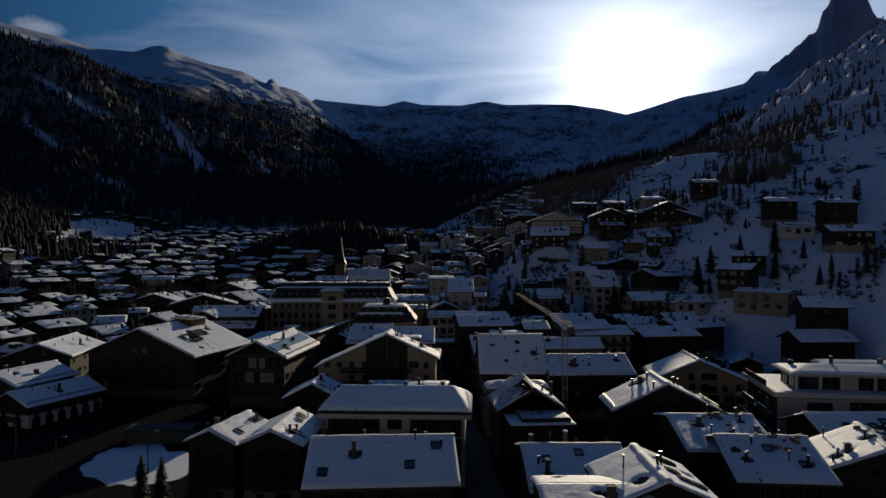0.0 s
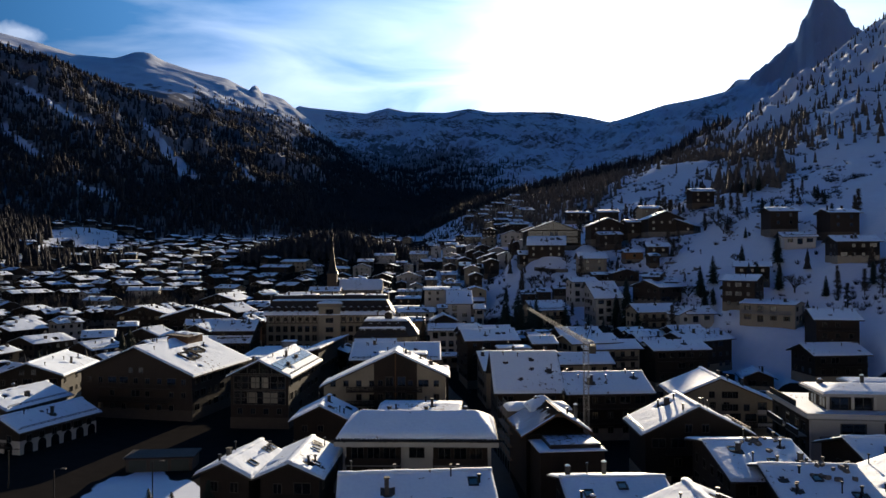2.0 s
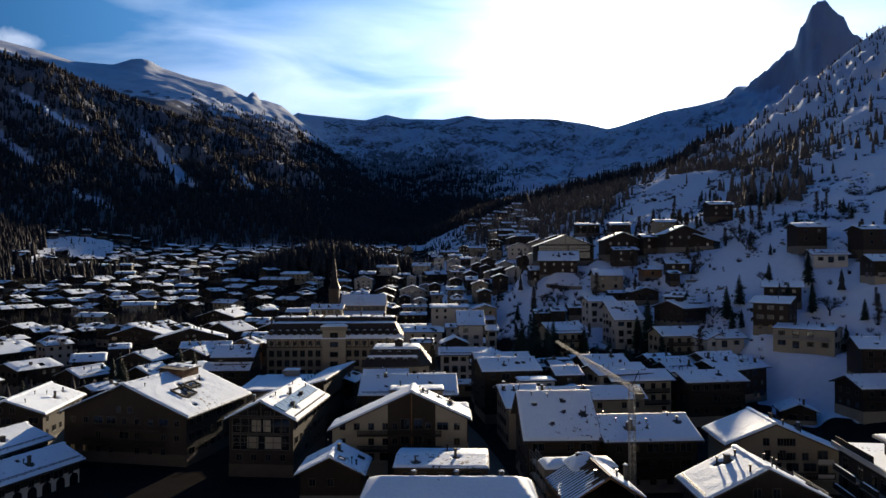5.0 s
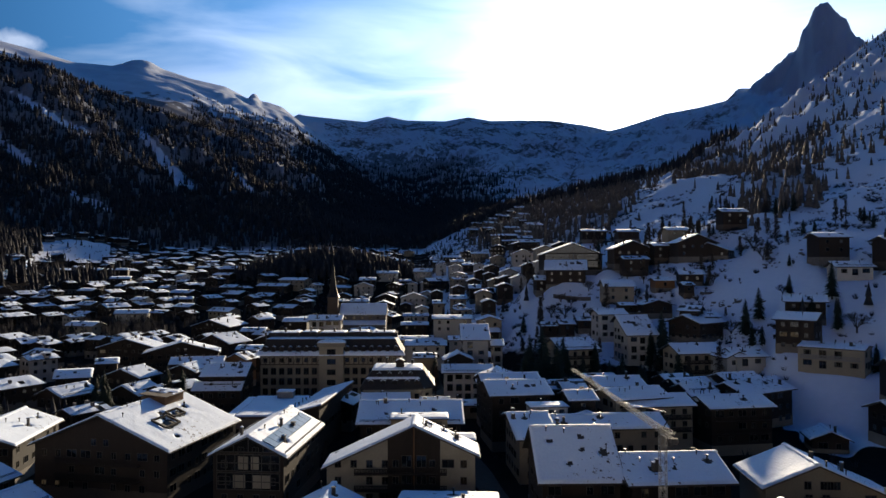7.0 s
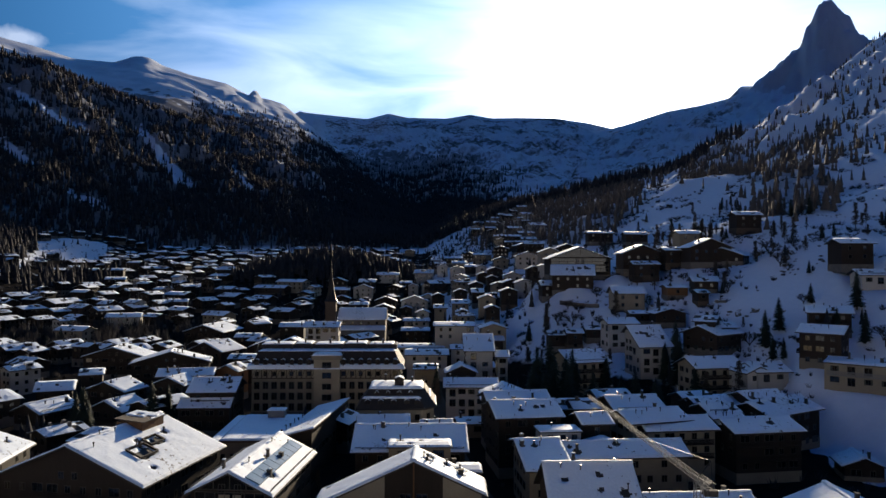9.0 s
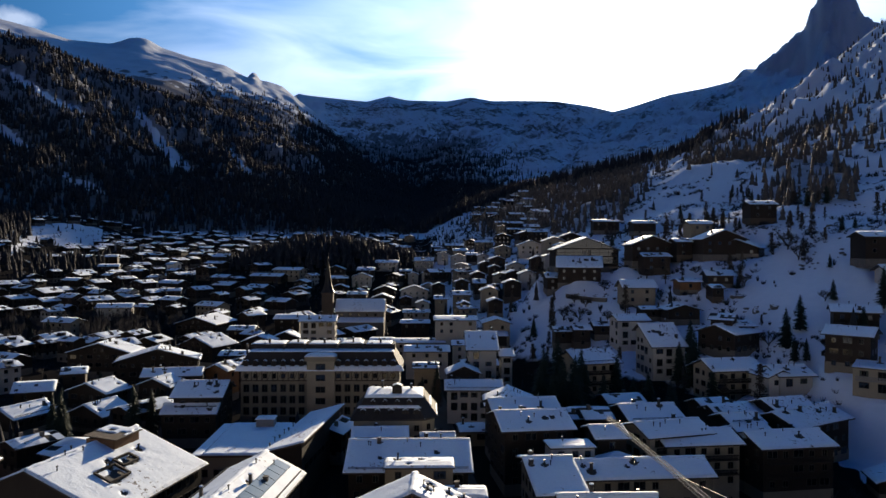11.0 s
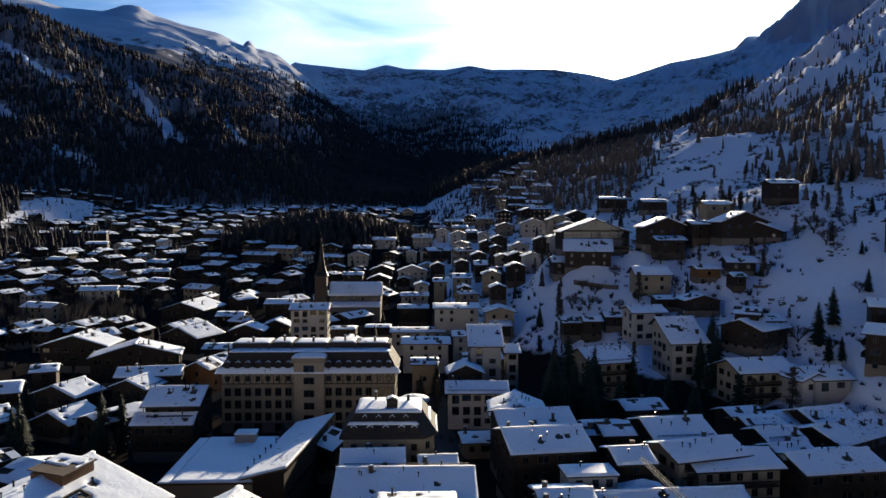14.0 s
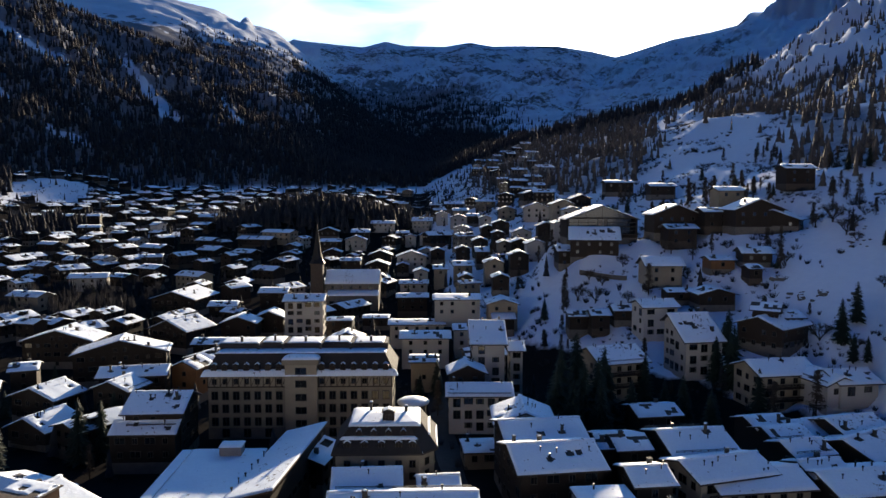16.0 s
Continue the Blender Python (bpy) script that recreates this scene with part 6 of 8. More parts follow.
house(103.2, 335.5, 14, 9.2, 9.2, 90, 53, 56.7, "")
house(53.3, 357.1, 19.3, 8, 7, -11, 41.5, 46, "")
house(57.7, 369.3, 16, 14.6, 14.6, 90, 48.6, 53.9, "glassgable")
house(81.2, 353.2, 14, 9.3, 9.3, 90, 50.8, 54.5, "")
house(104.9, 360.7, 11.7, 5.5, 5.5, 0, 59.6, 61.1, "plaster")
house(93.2, 344.8, 11.1, 5.5, 5.5, 0, 52.1, 53.5, "")
house(80.1, 342.4, 12, 5, 5, 0, 46.3, 47.6, "")
house(68, 307.8, 9.5, 4, 4, 0, 28.6, 29.4, "")
house(75, 298.4, 10, 6.2, 6.2, 90, 29.3, 31.1, "")
house(37.8, 313.2, 7.1, 4, 4, 0, 20.3, 21.6, "")
house(43.7, 308.6, 6.9, 4, 4, 0, 21.4, 22.7, "")
house(50.8, 309.3, 7, 4, 4, 0, 22.7, 24, "")
house(84.2, 273.7, 8.1, 4.5, 4.5, 0, 26.7, 28, "")
house(79, 272.3, 7.6, 4.5, 4.5, -33, 28.7, 30.3, "")
house(130.5, 359.7, 12.8, 5, 5, 0, 67.9, 69.5, "")
house(100.9, 426.5, 13.2, 5, 5, 0, 61.8, 63.2, "")
house(92.4, 470.6, 16.4, 5, 5, 0, 64.1, 65.3, "")
house(-67.8, 244.7, 13.4, 7.5, 7.5, 2, 12.6, 15.4, "A")
house(-68.8, 238.4, 14.2, 3.6, 1.2, 1, 9.0, 10.9, "A")
house(-87.4, 279, 18, 5.5, 5.5, 10, 11.2, 12.8, "A")
house(-97, 345, 16, 9, 9, 66, 11, 14.6, "A")
house(-118, 412, 24, 11, 11, 80, 12.5, 16, "A")
house(-105.6, 269.3, 11.5, 7.5, 7.5, 72, 8.3, 11, "A")
house(-98.5, 254, 12, 6.5, 6.5, 70, 5.5, 8.3, "A")
house(-88, 271, 10, 6, 6, 75, 9.6, 11.9, "A")
house(-100.7, 303, 12, 13.7, 13.7, 104, 12, 15.9, "A")
house(-128.1, 324.5, 14, 12, 12, 90, 11.4, 15, "A")
house(-132.9, 326.5, 10, 5, 5, 90, 9.4, 11.2, "")
house(-74.5, 285, 9, 4.5, 4.5, 75, 11.5, 13.6, "orange")
house(-77.8, 317.9, 12.9, 5, 5, 0, 11.3, 12.5, "")
house(-64, 327.3, 19.4, 4.5, 4.5, 0, 9.5, 10.4, "")
house(-128, 277, 12, 6, 6, 20, 7, 9.2, "")
house(-117, 250, 14, 6, 6, 66, 6, 8.4, "A")
house(-78.8, 355.8, 12, 7.2, 7.2, 90, 11, 13.6, "")
house(-69.7, 366.2, 12, 6.4, 6.4, 90, 11.2, 13.8, "")
house(-96.3, 397.3, 13.1, 5, 5, 0, 10.8, 12.3, "")
house(-77.7, 412, 13.7, 6, 6, 0, 14.5, 16.2, "")
house(-100.2, 430.2, 12.4, 5, 5, 52, 14.3, 15.9, "")
house(-123.5, 292, 8.2, 5, 5, 21, 9.5, 10.9, "")
house(2.9, 261.3, 16.8, 5.5, 5.5, -1, 10.5, 12.3, "A white")
house(0.5, 273, 9, 5.4, 5.4, 92, 12.6, 15, "A")
house(1.4, 240, 8, 4.5, 4.5, 4, 4.4, 4.8, "A flat plaster")
house(-10.6, 294.1, 9, 4.5, 4.5, 0, 10.8, 12.1, "plaster")
house(7, 289, 10.6, 11, 6, -1, 18.3, 22.8, "A white tall")
house(14.6, 284.4, 5.2, 5.5, 5.5, -1, 16.3, 17.7, "A white tall")
house(-10.2, 321.4, 17.1, 6, 6, 0, 12.3, 13.8, "white")
house(-13.2, 348, 21.2, 5.5, 5.5, 0, 11.8, 12.8, "white")
house(1.9, 328.2, 6.5, 5, 5, 0, 13.5, 14.7, "white")
house(1.4, 350.4, 18.2, 7, 7, 0, 20.6, 21.7, "white hotel")
house(16.6, 337.8, 11, 6, 6, 90, 20.5, 22.4, "plaster")
house(16.5, 333, 8.6, 4.5, 4.5, 0, 16.2, 17.5, "")
house(-54, 351, 15.5, 6.5, 6.5, 2, 20, 21.7, "A white tower")
house(-35.8, 322.8, 9, 5.9, 5.9, 90, 11.4, 13.8, "plaster")
house(-30.1, 379.7, 11.3, 4.5, 4.5, 0, 8.5, 9.1, "flat")
house(-43.6, 369.8, 10.9, 4.5, 4.5, 0, 9.3, 9.9, "flat")
house(-15.8, 405.5, 14.8, 5, 5, 0, 13.1, 14.3, "")
house(-15.6, 434, 14.8, 5, 5, 0, 15.5, 16.8, "white")
house(-17.9, 503.1, 12, 9.2, 9.2, 90, 22.3, 25.6, "white")
house(-19.8, 204.3, 11.9, 6, 6, 3, 11.3, 13.5, "A")
house(-8.2, 203.3, 7.5, 4.5, 4.5, 5, 10.9, 12.6, "A")
house(-13.6, 194, 23.2, 10, 4.2, 0, 10.7, 13.8, "A")
house(-11.7, 184, 12.4, 3, 3, 0, 12.5, 12.7, "A flat plaster")
house(-4.8, 176.8, 9, 3, 3, 0, 9.8, 10.3, "A flat")
house(133, 272, 13, 6, 6, -12, 43.3, 45, "A white")
house(138, 245, 15, 6.5, 6.5, -10, 41, 43, "A balcony")
house(-296.4, 589.3, 5.7, 5.4, 5.4, -30, 26.6, 28.2, "")
house(-191.3, 420.6, 18.9, 5.4, 5.4, -18, 11.8, 13.8, "plaster")
house(-182.2, 460, 19.8, 6, 6, 10, 15.6, 17.6, "white")
house(-166, 461.5, 12, 4.8, 4.8, -25, 15.8, 17.3, "")
house(-259.2, 571.7, 16.5, 4.7, 4.7, -25, 24.7, 26.5, "")
house(-233.4, 550.9, 15, 5.2, 5.2, 68, 24.4, 26.3, "")
house(-236.8, 579.7, 9.4, 5.6, 5.6, -25, 27.9, 29.9, "")
house(-226.9, 579.6, 15, 4.7, 4.7, 60, 25.6, 27.1, "")
house(-198.7, 541.7, 15, 5.3, 5.3, 68, 24.7, 26.4, "")
house(-182.7, 552.8, 21.3, 5.9, 5.9, -30, 23.9, 26, "")
house(-204.8, 581.5, 11.3, 5.5, 5.5, -30, 26.6, 28.4, "white")
house(-155.1, 572.9, 14.9, 5.6, 5.6, -25, 27.1, 28.9, "")
house(-121.7, 569.1, 27.7, 5.2, 5.2, -25, 28.1, 29.9, "")
house(-107.7, 574.1, 24.3, 5.8, 5.8, -25, 32.3, 34, "plaster")
house(-231.5, 483.4, 13.5, 5.4, 5.4, 60, 17.1, 19.1, "")
house(-220.5, 488.1, 13.7, 5.3, 5.3, -25, 19, 21.1, "")
house(-215.4, 514.2, 9.7, 5.9, 5.9, -18, 19.7, 22, "")
house(-192.8, 499.8, 15, 6, 6, 68, 18.5, 20.4, "")
house(-193.6, 502.8, 11.1, 5.2, 5.2, -25, 21.3, 23.1, "white")
house(-180.9, 506.4, 11.2, 5.1, 5.1, 68, 20.6, 22.5, "")
house(-157.1, 479.2, 14.9, 5.3, 5.3, -30, 18.3, 20.1, "")
house(-170, 512.9, 13, 4.5, 4.5, 10, 21.3, 22.8, "")
house(-154.7, 518.7, 15, 5.2, 5.2, 60, 21.8, 23.6, "")
house(-134.5, 492.6, 9.3, 4.5, 4.5, 60, 20.5, 21.8, "")
house(-125.4, 512.3, 7.2, 4.9, 4.9, 60, 22.2, 23.9, "")
house(-118.7, 527.4, 15.2, 5.8, 5.8, -25, 22.7, 24.5, "")
house(-231.1, 617, 12.1, 5, 5, -18, 29.6, 31.1, "")
house(-187.3, 577.4, 13.1, 5.5, 5.5, 60, 28.8, 30.4, "")
house(-269.1, 651.6, 17.2, 5.2, 5.2, 10, 32, 33.9, "")
house(-246.5, 611.8, 12, 5.8, 5.8, -25, 28.7, 30.7, "")
house(-354.1, 756.4, 15, 5, 5, 60, 40.9, 42.7, "white")
house(-318.4, 718, 14.4, 5.7, 5.7, -18, 38.5, 40.5, "")
house(-291.7, 708.6, 11.8, 4.9, 4.9, 10, 38.8, 40.6, "")
house(-306.9, 786.1, 16, 4.9, 4.9, -18, 45.4, 47.1, "")
house(-282.9, 746.6, 10.1, 4.5, 4.5, 68, 40.1, 41.8, "")
house(-314.4, 843.7, 11.6, 4.5, 4.5, -30, 48.3, 49.8, "white")
house(-215.4, 646.7, 8.5, 5.8, 5.8, -25, 34, 36.1, "white")
house(-221.3, 709.9, 11.9, 4.6, 4.6, 68, 37.3, 39, "")
house(-231.8, 759.7, 15.5, 4.5, 4.5, -18, 40.7, 42.3, "")
house(-242.3, 826.5, 17, 5.3, 5.3, -18, 46.3, 48, "")
house(-378.6, 884.4, 18.2, 6, 6, -18, 52.7, 54.7, "")
house(-382.9, 957.4, 15, 5.3, 5.3, 60, 57.4, 59.4, "")
house(-350.3, 922.5, 15.9, 5.7, 5.7, -25, 54.9, 56.6, "")
house(-356.2, 870.4, 15, 4.9, 4.9, 68, 51.6, 53.3, "white")
house(-292.6, 852.5, 20.5, 5.7, 5.7, -25, 50, 51.6, "")
house(-262, 809.5, 16.6, 4.6, 4.6, -25, 44.9, 46.4, "")
house(-261, 885.9, 15, 5, 5, 68, 53.9, 55.5, "")
house(-244.3, 896.9, 15.5, 5, 5, -18, 53.8, 55.3, "")
house(-226.1, 849.7, 17.5, 5.6, 5.6, -25, 48.2, 50, "")
house(-229.7, 918.1, 19.1, 5.2, 5.2, -25, 55.6, 57.4, "")
house(-336.6, 935.4, 16.2, 4.6, 4.6, 10, 58.1, 59.7, "")
house(-199.5, 866.4, 15, 5.2, 5.2, -30, 52.2, 53.8, "white")
house(-187.5, 893.6, 15, 5.7, 5.7, 60, 52, 53.7, "")
house(-431.3, 1071.1, 15, 6, 6, 10, 68.5, 70.6, "")
house(-445, 1145, 20.2, 5.9, 5.9, 10, 73.3, 75.4, "")
house(-415.8, 1111.8, 19.6, 5.6, 5.6, 10, 70.5, 72.4, "")
house(-377.2, 1060.8, 18.6, 5.2, 5.2, -25, 66.2, 67.8, "plaster")
house(-353.7, 1042.2, 21.9, 5.5, 5.5, -25, 64.6, 66.4, "")
house(-324.5, 1015.5, 17.8, 5.8, 5.8, -25, 62.3, 64.4, "")
house(-305.1, 1015.8, 14.2, 6, 6, -25, 62.3, 64.4, "")
house(-283.1, 990.2, 13.9, 5.9, 5.9, -18, 60.2, 61.9, "")
house(-267.6, 989.2, 17.3, 4.9, 4.9, 10, 60.2, 61.6, "")
house(-234.8, 943.6, 16.5, 4.9, 4.9, -25, 58.8, 60.5, "")
house(-209.7, 921.4, 16, 5.3, 5.3, -18, 56.9, 58.9, "")
house(-192.1, 907.2, 12.6, 5.5, 5.5, -18, 55.6, 57.6, "")
house(-184, 929.4, 13, 5.8, 5.8, 68, 57.5, 59.3, "")
house(-507.1, 1100.2, 26.9, 5.4, 5.4, -18, 80.4, 82.4, "")
house(-559.6, 1146.6, 24.1, 5.4, 5.4, -30, 93.5, 95.2, "")
house(-71.6, 561.1, 14.6, 5, 5, 0, 27, 28.6, "")
house(-55.6, 563, 10, 7.7, 7.7, 90, 28, 30.8, "white")
house(-40.1, 604.4, 18, 5.1, 5.1, 0, 36.9, 38.7, "white")
house(-76.1, 582.3, 10.9, 7.6, 7.6, 90, 32.5, 35.3, "")
house(-53.7, 576.9, 13.2, 5.7, 5.7, 0, 32.1, 34.2, "")
house(-37.3, 525.7, 12.6, 7.6, 7.6, 90, 21.3, 24.1, "")
house(-52.6, 500.8, 12.8, 4.9, 4.9, 0, 20.2, 21.7, "")
house(-37.1, 496.4, 12.6, 7.1, 7.1, 90, 18.2, 20.8, "")
house(-67.4, 535.5, 10.3, 6.1, 6.1, 90, 22.2, 24.4, "")
house(-33.4, 460.6, 9.5, 5.1, 5.1, 90, 15.2, 17.1, "")
house(-25.6, 585.2, 9.7, 4.6, 4.6, 0, 31.1, 32.6, "")
house(-20, 578.5, 10.3, 4.4, 4.4, 90, 29.2, 30.8, "white")
house(-9.5, 579.8, 11.6, 5.3, 5.3, 90, 29.9, 31.9, "white")
house(10.5, 505.8, 9.5, 5.2, 5.2, 90, 33.9, 35.8, "")
house(9.2, 457.5, 9.5, 4.3, 4.3, 90, 30.2, 31.8, "")
house(18.5, 463.2, 11.7, 4.7, 4.7, 90, 34, 35.7, "")
house(17.1, 433.7, 7.5, 5.5, 5.5, 0, 30.8, 32.7, "")
house(27.5, 462, 11.7, 3.6, 3.6, 90, 38.1, 39.4, "")
house(31.5, 484.7, 9.2, 5.4, 5.4, 90, 42, 44, "")
house(27.7, 434.3, 11.6, 3.6, 3.6, 90, 34.8, 36.1, "plaster")
house(18.5, 389, 9.5, 4.7, 4.7, 90, 29.8, 31.5, "plaster")
house(7.1, 417.3, 10.2, 5.3, 5.3, 0, 25.8, 27.6, "plaster")
house(7.3, 399.9, 11.8, 3.6, 3.6, 90, 22.7, 24.1, "")
house(-2.8, 433.3, 8.1, 5, 5, 0, 22.5, 24.1, "plaster")
house(18.5, 361.3, 9.2, 3.7, 3.7, 90, 26.9, 28.3, "")
house(-12.4, 465, 12.5, 4.4, 4.4, 90, 17.8, 19.4, "white")
house(-22.8, 495.2, 10.4, 4, 4, 90, 18.2, 19.6, "")
house(-2.9, 501.1, 11.7, 4.8, 4.8, 90, 25.6, 27.4, "")
house(13, 583.4, 11.3, 6.7, 6.7, 90, 41.6, 44.1, "white")
house(15.3, 609.7, 12.2, 5.4, 5.4, 0, 45.9, 47.6, "plaster")
house(21.4, 565.1, 9.3, 5.4, 5.4, 0, 43.4, 45, "")
house(2.3, 616.8, 9.1, 5.1, 5.1, 90, 43.3, 45.2, "white")
house(-1.5, 712, 9.7, 5, 5, 0, 48.2, 50.1, "")
house(26.7, 530.3, 12.6, 4.1, 4.1, 90, 43.5, 45, "white")
house(25.5, 496.1, 11.9, 4.8, 4.8, 90, 39, 40.7, "")
house(36.9, 439.6, 11, 5.5, 5.5, 90, 39.6, 41.6, "white")
house(51.4, 488.3, 9.1, 7.8, 7.8, 90, 50.5, 53.4, "white")
house(61, 463.5, 12.8, 6.6, 6.6, 90, 52.8, 55.2, "plaster")
house(72.5, 472, 11.5, 6, 6, 90, 55.6, 57.8, "")
house(37.7, 400.3, 11, 4.9, 4.9, 90, 36.9, 38.7, "white")
house(28.5, 385.5, 10.3, 4.6, 4.6, 90, 33.4, 35, "")
house(46.8, 428.5, 9.3, 4.7, 4.7, 90, 43.3, 45, "")
house(41.9, 360, 6.3, 6, 6, 0, 37.1, 39, "")
house(64.7, 407.6, 10, 5.5, 5.5, 0, 50.5, 52.2, "")
house(39.8, 531.1, 10.6, 6, 6, 90, 48.3, 50.5, "plaster")

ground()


# ---------------------------------------------------------------- the rest of the village, filled in between
def plain_house(s, x, y, z, length, half, turn, low, top, wall, rng):
    """A house of the crowd: walls, roof slab, snow, a chimney and a few windows, joined into the mass s."""
    q = Soup()
    o = 0.8
    x0, x1, y0, y1 = -length / 2 + o, length / 2 - o, -half + o, half - o
    sl = (top - low) / half
    pts = [(y0, -1.0), (y1, -1.0), (y1, low + o * sl - 0.2), (0, top - 0.2), (y0, low + o * sl - 0.2)]
    q.poly([(x0, v, h) for v, h in pts] + [(x1, v, h) for v, h in pts], [(4, 3, 2, 1, 0), (5, 6, 7, 8, 9), (0, 5, 9, 4), (1, 2, 7, 6)], wall)
    if wall == 0:
        q.box(x0 - 0.06, x1 + 0.06, y0 - 0.06, y1 + 0.06, -1, 0.4 * low, rng.choice((7, 6)))
    prof = [(-half, low), (0, top), (half, low), (half, low - 0.25), (0, top - 0.25), (-half, low - 0.25)]
    q.poly([(-length / 2, v, h) for v, h in prof] + [(length / 2, v, h) for v, h in prof],
           [(0, 1, 4, 5), (1, 2, 3, 4), (11, 10, 7, 6), (10, 9, 8, 7), (2, 8, 9, 3), (3, 9, 10, 4), (4, 10, 11, 5), (5, 11, 6, 0)], 3)
    k = len(q.f)
    seed = rng.uniform(0, 50)
    spots = [(rng.uniform(0.1, 0.9) * length, rng.uniform(0.2, 0.9) * half, rng.uniform(0.8, 1.3)) for n in range(rng.choice((1, 2, 3)))]
    snow_sheet(q, (-length / 2 + 0.1, -half + 0.1, low), (length / 2 - 0.1, -half + 0.1, low), (-length / 2 + 0.1, 0, top), 1.7, 0.34, seed, spots)
    snow_sheet(q, (length / 2 - 0.1, half - 0.1, low), (-length / 2 + 0.1, half - 0.1, low), (length / 2 - 0.1, 0, top), 1.7, 0.34, seed + 3, spots)
    q.s[k:] = [4] * (len(q.f) - k)
    for n in range(rng.choice((1, 2, 2, 3))):
        cx, cy, wide = rng.uniform(-0.38, 0.38) * length, rng.uniform(-0.75, 0.5) * half, rng.uniform(0.25, 0.5)
        q.box(cx - wide, cx + wide, cy - 0.4, cy + 0.4, top - abs(cy) * sl - 0.3, top - abs(cy) * sl + rng.uniform(0.8, 1.5), 6)
    if rng.random() < 0.22:
        # a low dormer with a snowy lid on the near slope
        cx, cy, wide = rng.uniform(-0.2, 0.2) * length, -0.55 * half, rng.uniform(1.0, 1.7)
        lid = top - abs(cy) * sl + 1.35
        q.box(cx - wide, cx + wide, cy - 0.6, cy + 1.9, lid - 2.2, lid, wall)
        q.box(cx - wide - 0.3, cx + wide + 0.3, cy - 0.9, cy + 1.9, lid + 0.01, lid + 0.3, 4, 0.12)
        q.box(cx - 0.6 * wide, cx + 0.6 * wide, cy - 0.66, cy - 0.6, lid - 0.95, lid - 0.2, 5)
    h = low - 2.0
    while h > 0.5:
        for u in np.arange(x0 + 1.5, x1 - 1, 3.1):
            q.box(u, u + 1.1, y0 - 0.09, y0 - 0.0, h, h + 1.2, 5)
        for u in np.arange(y0 + 1.2, y1 - 1, 2.8):
            q.box(x0 - 0.09, x0, u, u + 1.1, h, h + 1.2, 5)
        h -= 2.9
    m = pose(x, y, z, 0, 0, turn)
    n = len(s.v)
    s.v += [tuple(m @ Vector(p)) for p in q.v]
    s.f += [tuple(n + c for c in f) for f in q.f]
    s.s += q.s


def fill_village():
    rng = random.Random(11)
    s = Soup()
    y = 198.0
    while y < 1060:
        gap = 16.0 + 0.009 * y
        x = -(0.33 * y + (122 if y < 380 else 165)) + rng.uniform(0, 12)
        while x < 0.11 * y + 10:
            px, py = x + rng.uniform(-5, 5), y + rng.uniform(-7, 7)
            x += gap * rng.uniform(0.85, 1.25)
            half = rng.uniform(4.8, 8.5)
            if py < 225 and px > -80:
                continue
            if any(math.hypot(px - bx, py - by) < half + 0.92 * bs + 1.0 for bx, by, bs in BUILT):
                continue
            if any(math.hypot((px - cx) / rx, (py - cy) / ry) < 1.15 for cx, cy, rx, ry in FIELDS):
                continue
            if math.hypot((px + 178) / 62, (py - 418) / 34) < 1.0:
                continue
            if math.hypot((px + 335) / 48, (py - 660) / 80) < 1.0:
                continue
            if math.exp(-((px + 92) / 80) ** 2 - ((py - 640) / 60) ** 2) > 0.40 or (-30 < px < 45 and py > 660) or (22 < px and 280 < py < 350):
                continue
            if rng.random() < (0.30 if py > 650 else 0.12):
                continue
            g = float(valley(px, py))
            low = rng.choice((6.0, 6.5, 7.0, 7.5, 8.5))
            turn = rng.choice((-28, -18, 52, 58, 62, 66, 70, 74, 78, 84) if px < -20 else (-5, 0, 8, 20, 80, 88, 95))
            w = half * rng.uniform(0.68, 0.92)
            plain_house(s, px, py, g, 2 * half, w, turn, low, low + w * rng.uniform(0.24, 0.36), 0 if px < -40 and rng.random() < 0.8 else rng.choice((0, 0, 0, 0, 1, 2)), rng)
            BUILT.append((px, py, half))
    
        y += gap * 0.9
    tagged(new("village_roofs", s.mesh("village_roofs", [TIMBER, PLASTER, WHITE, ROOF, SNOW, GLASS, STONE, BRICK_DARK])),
           "crowd of distant snow-roofed timber chalets", "houses", kind="stuff")


fill_village()


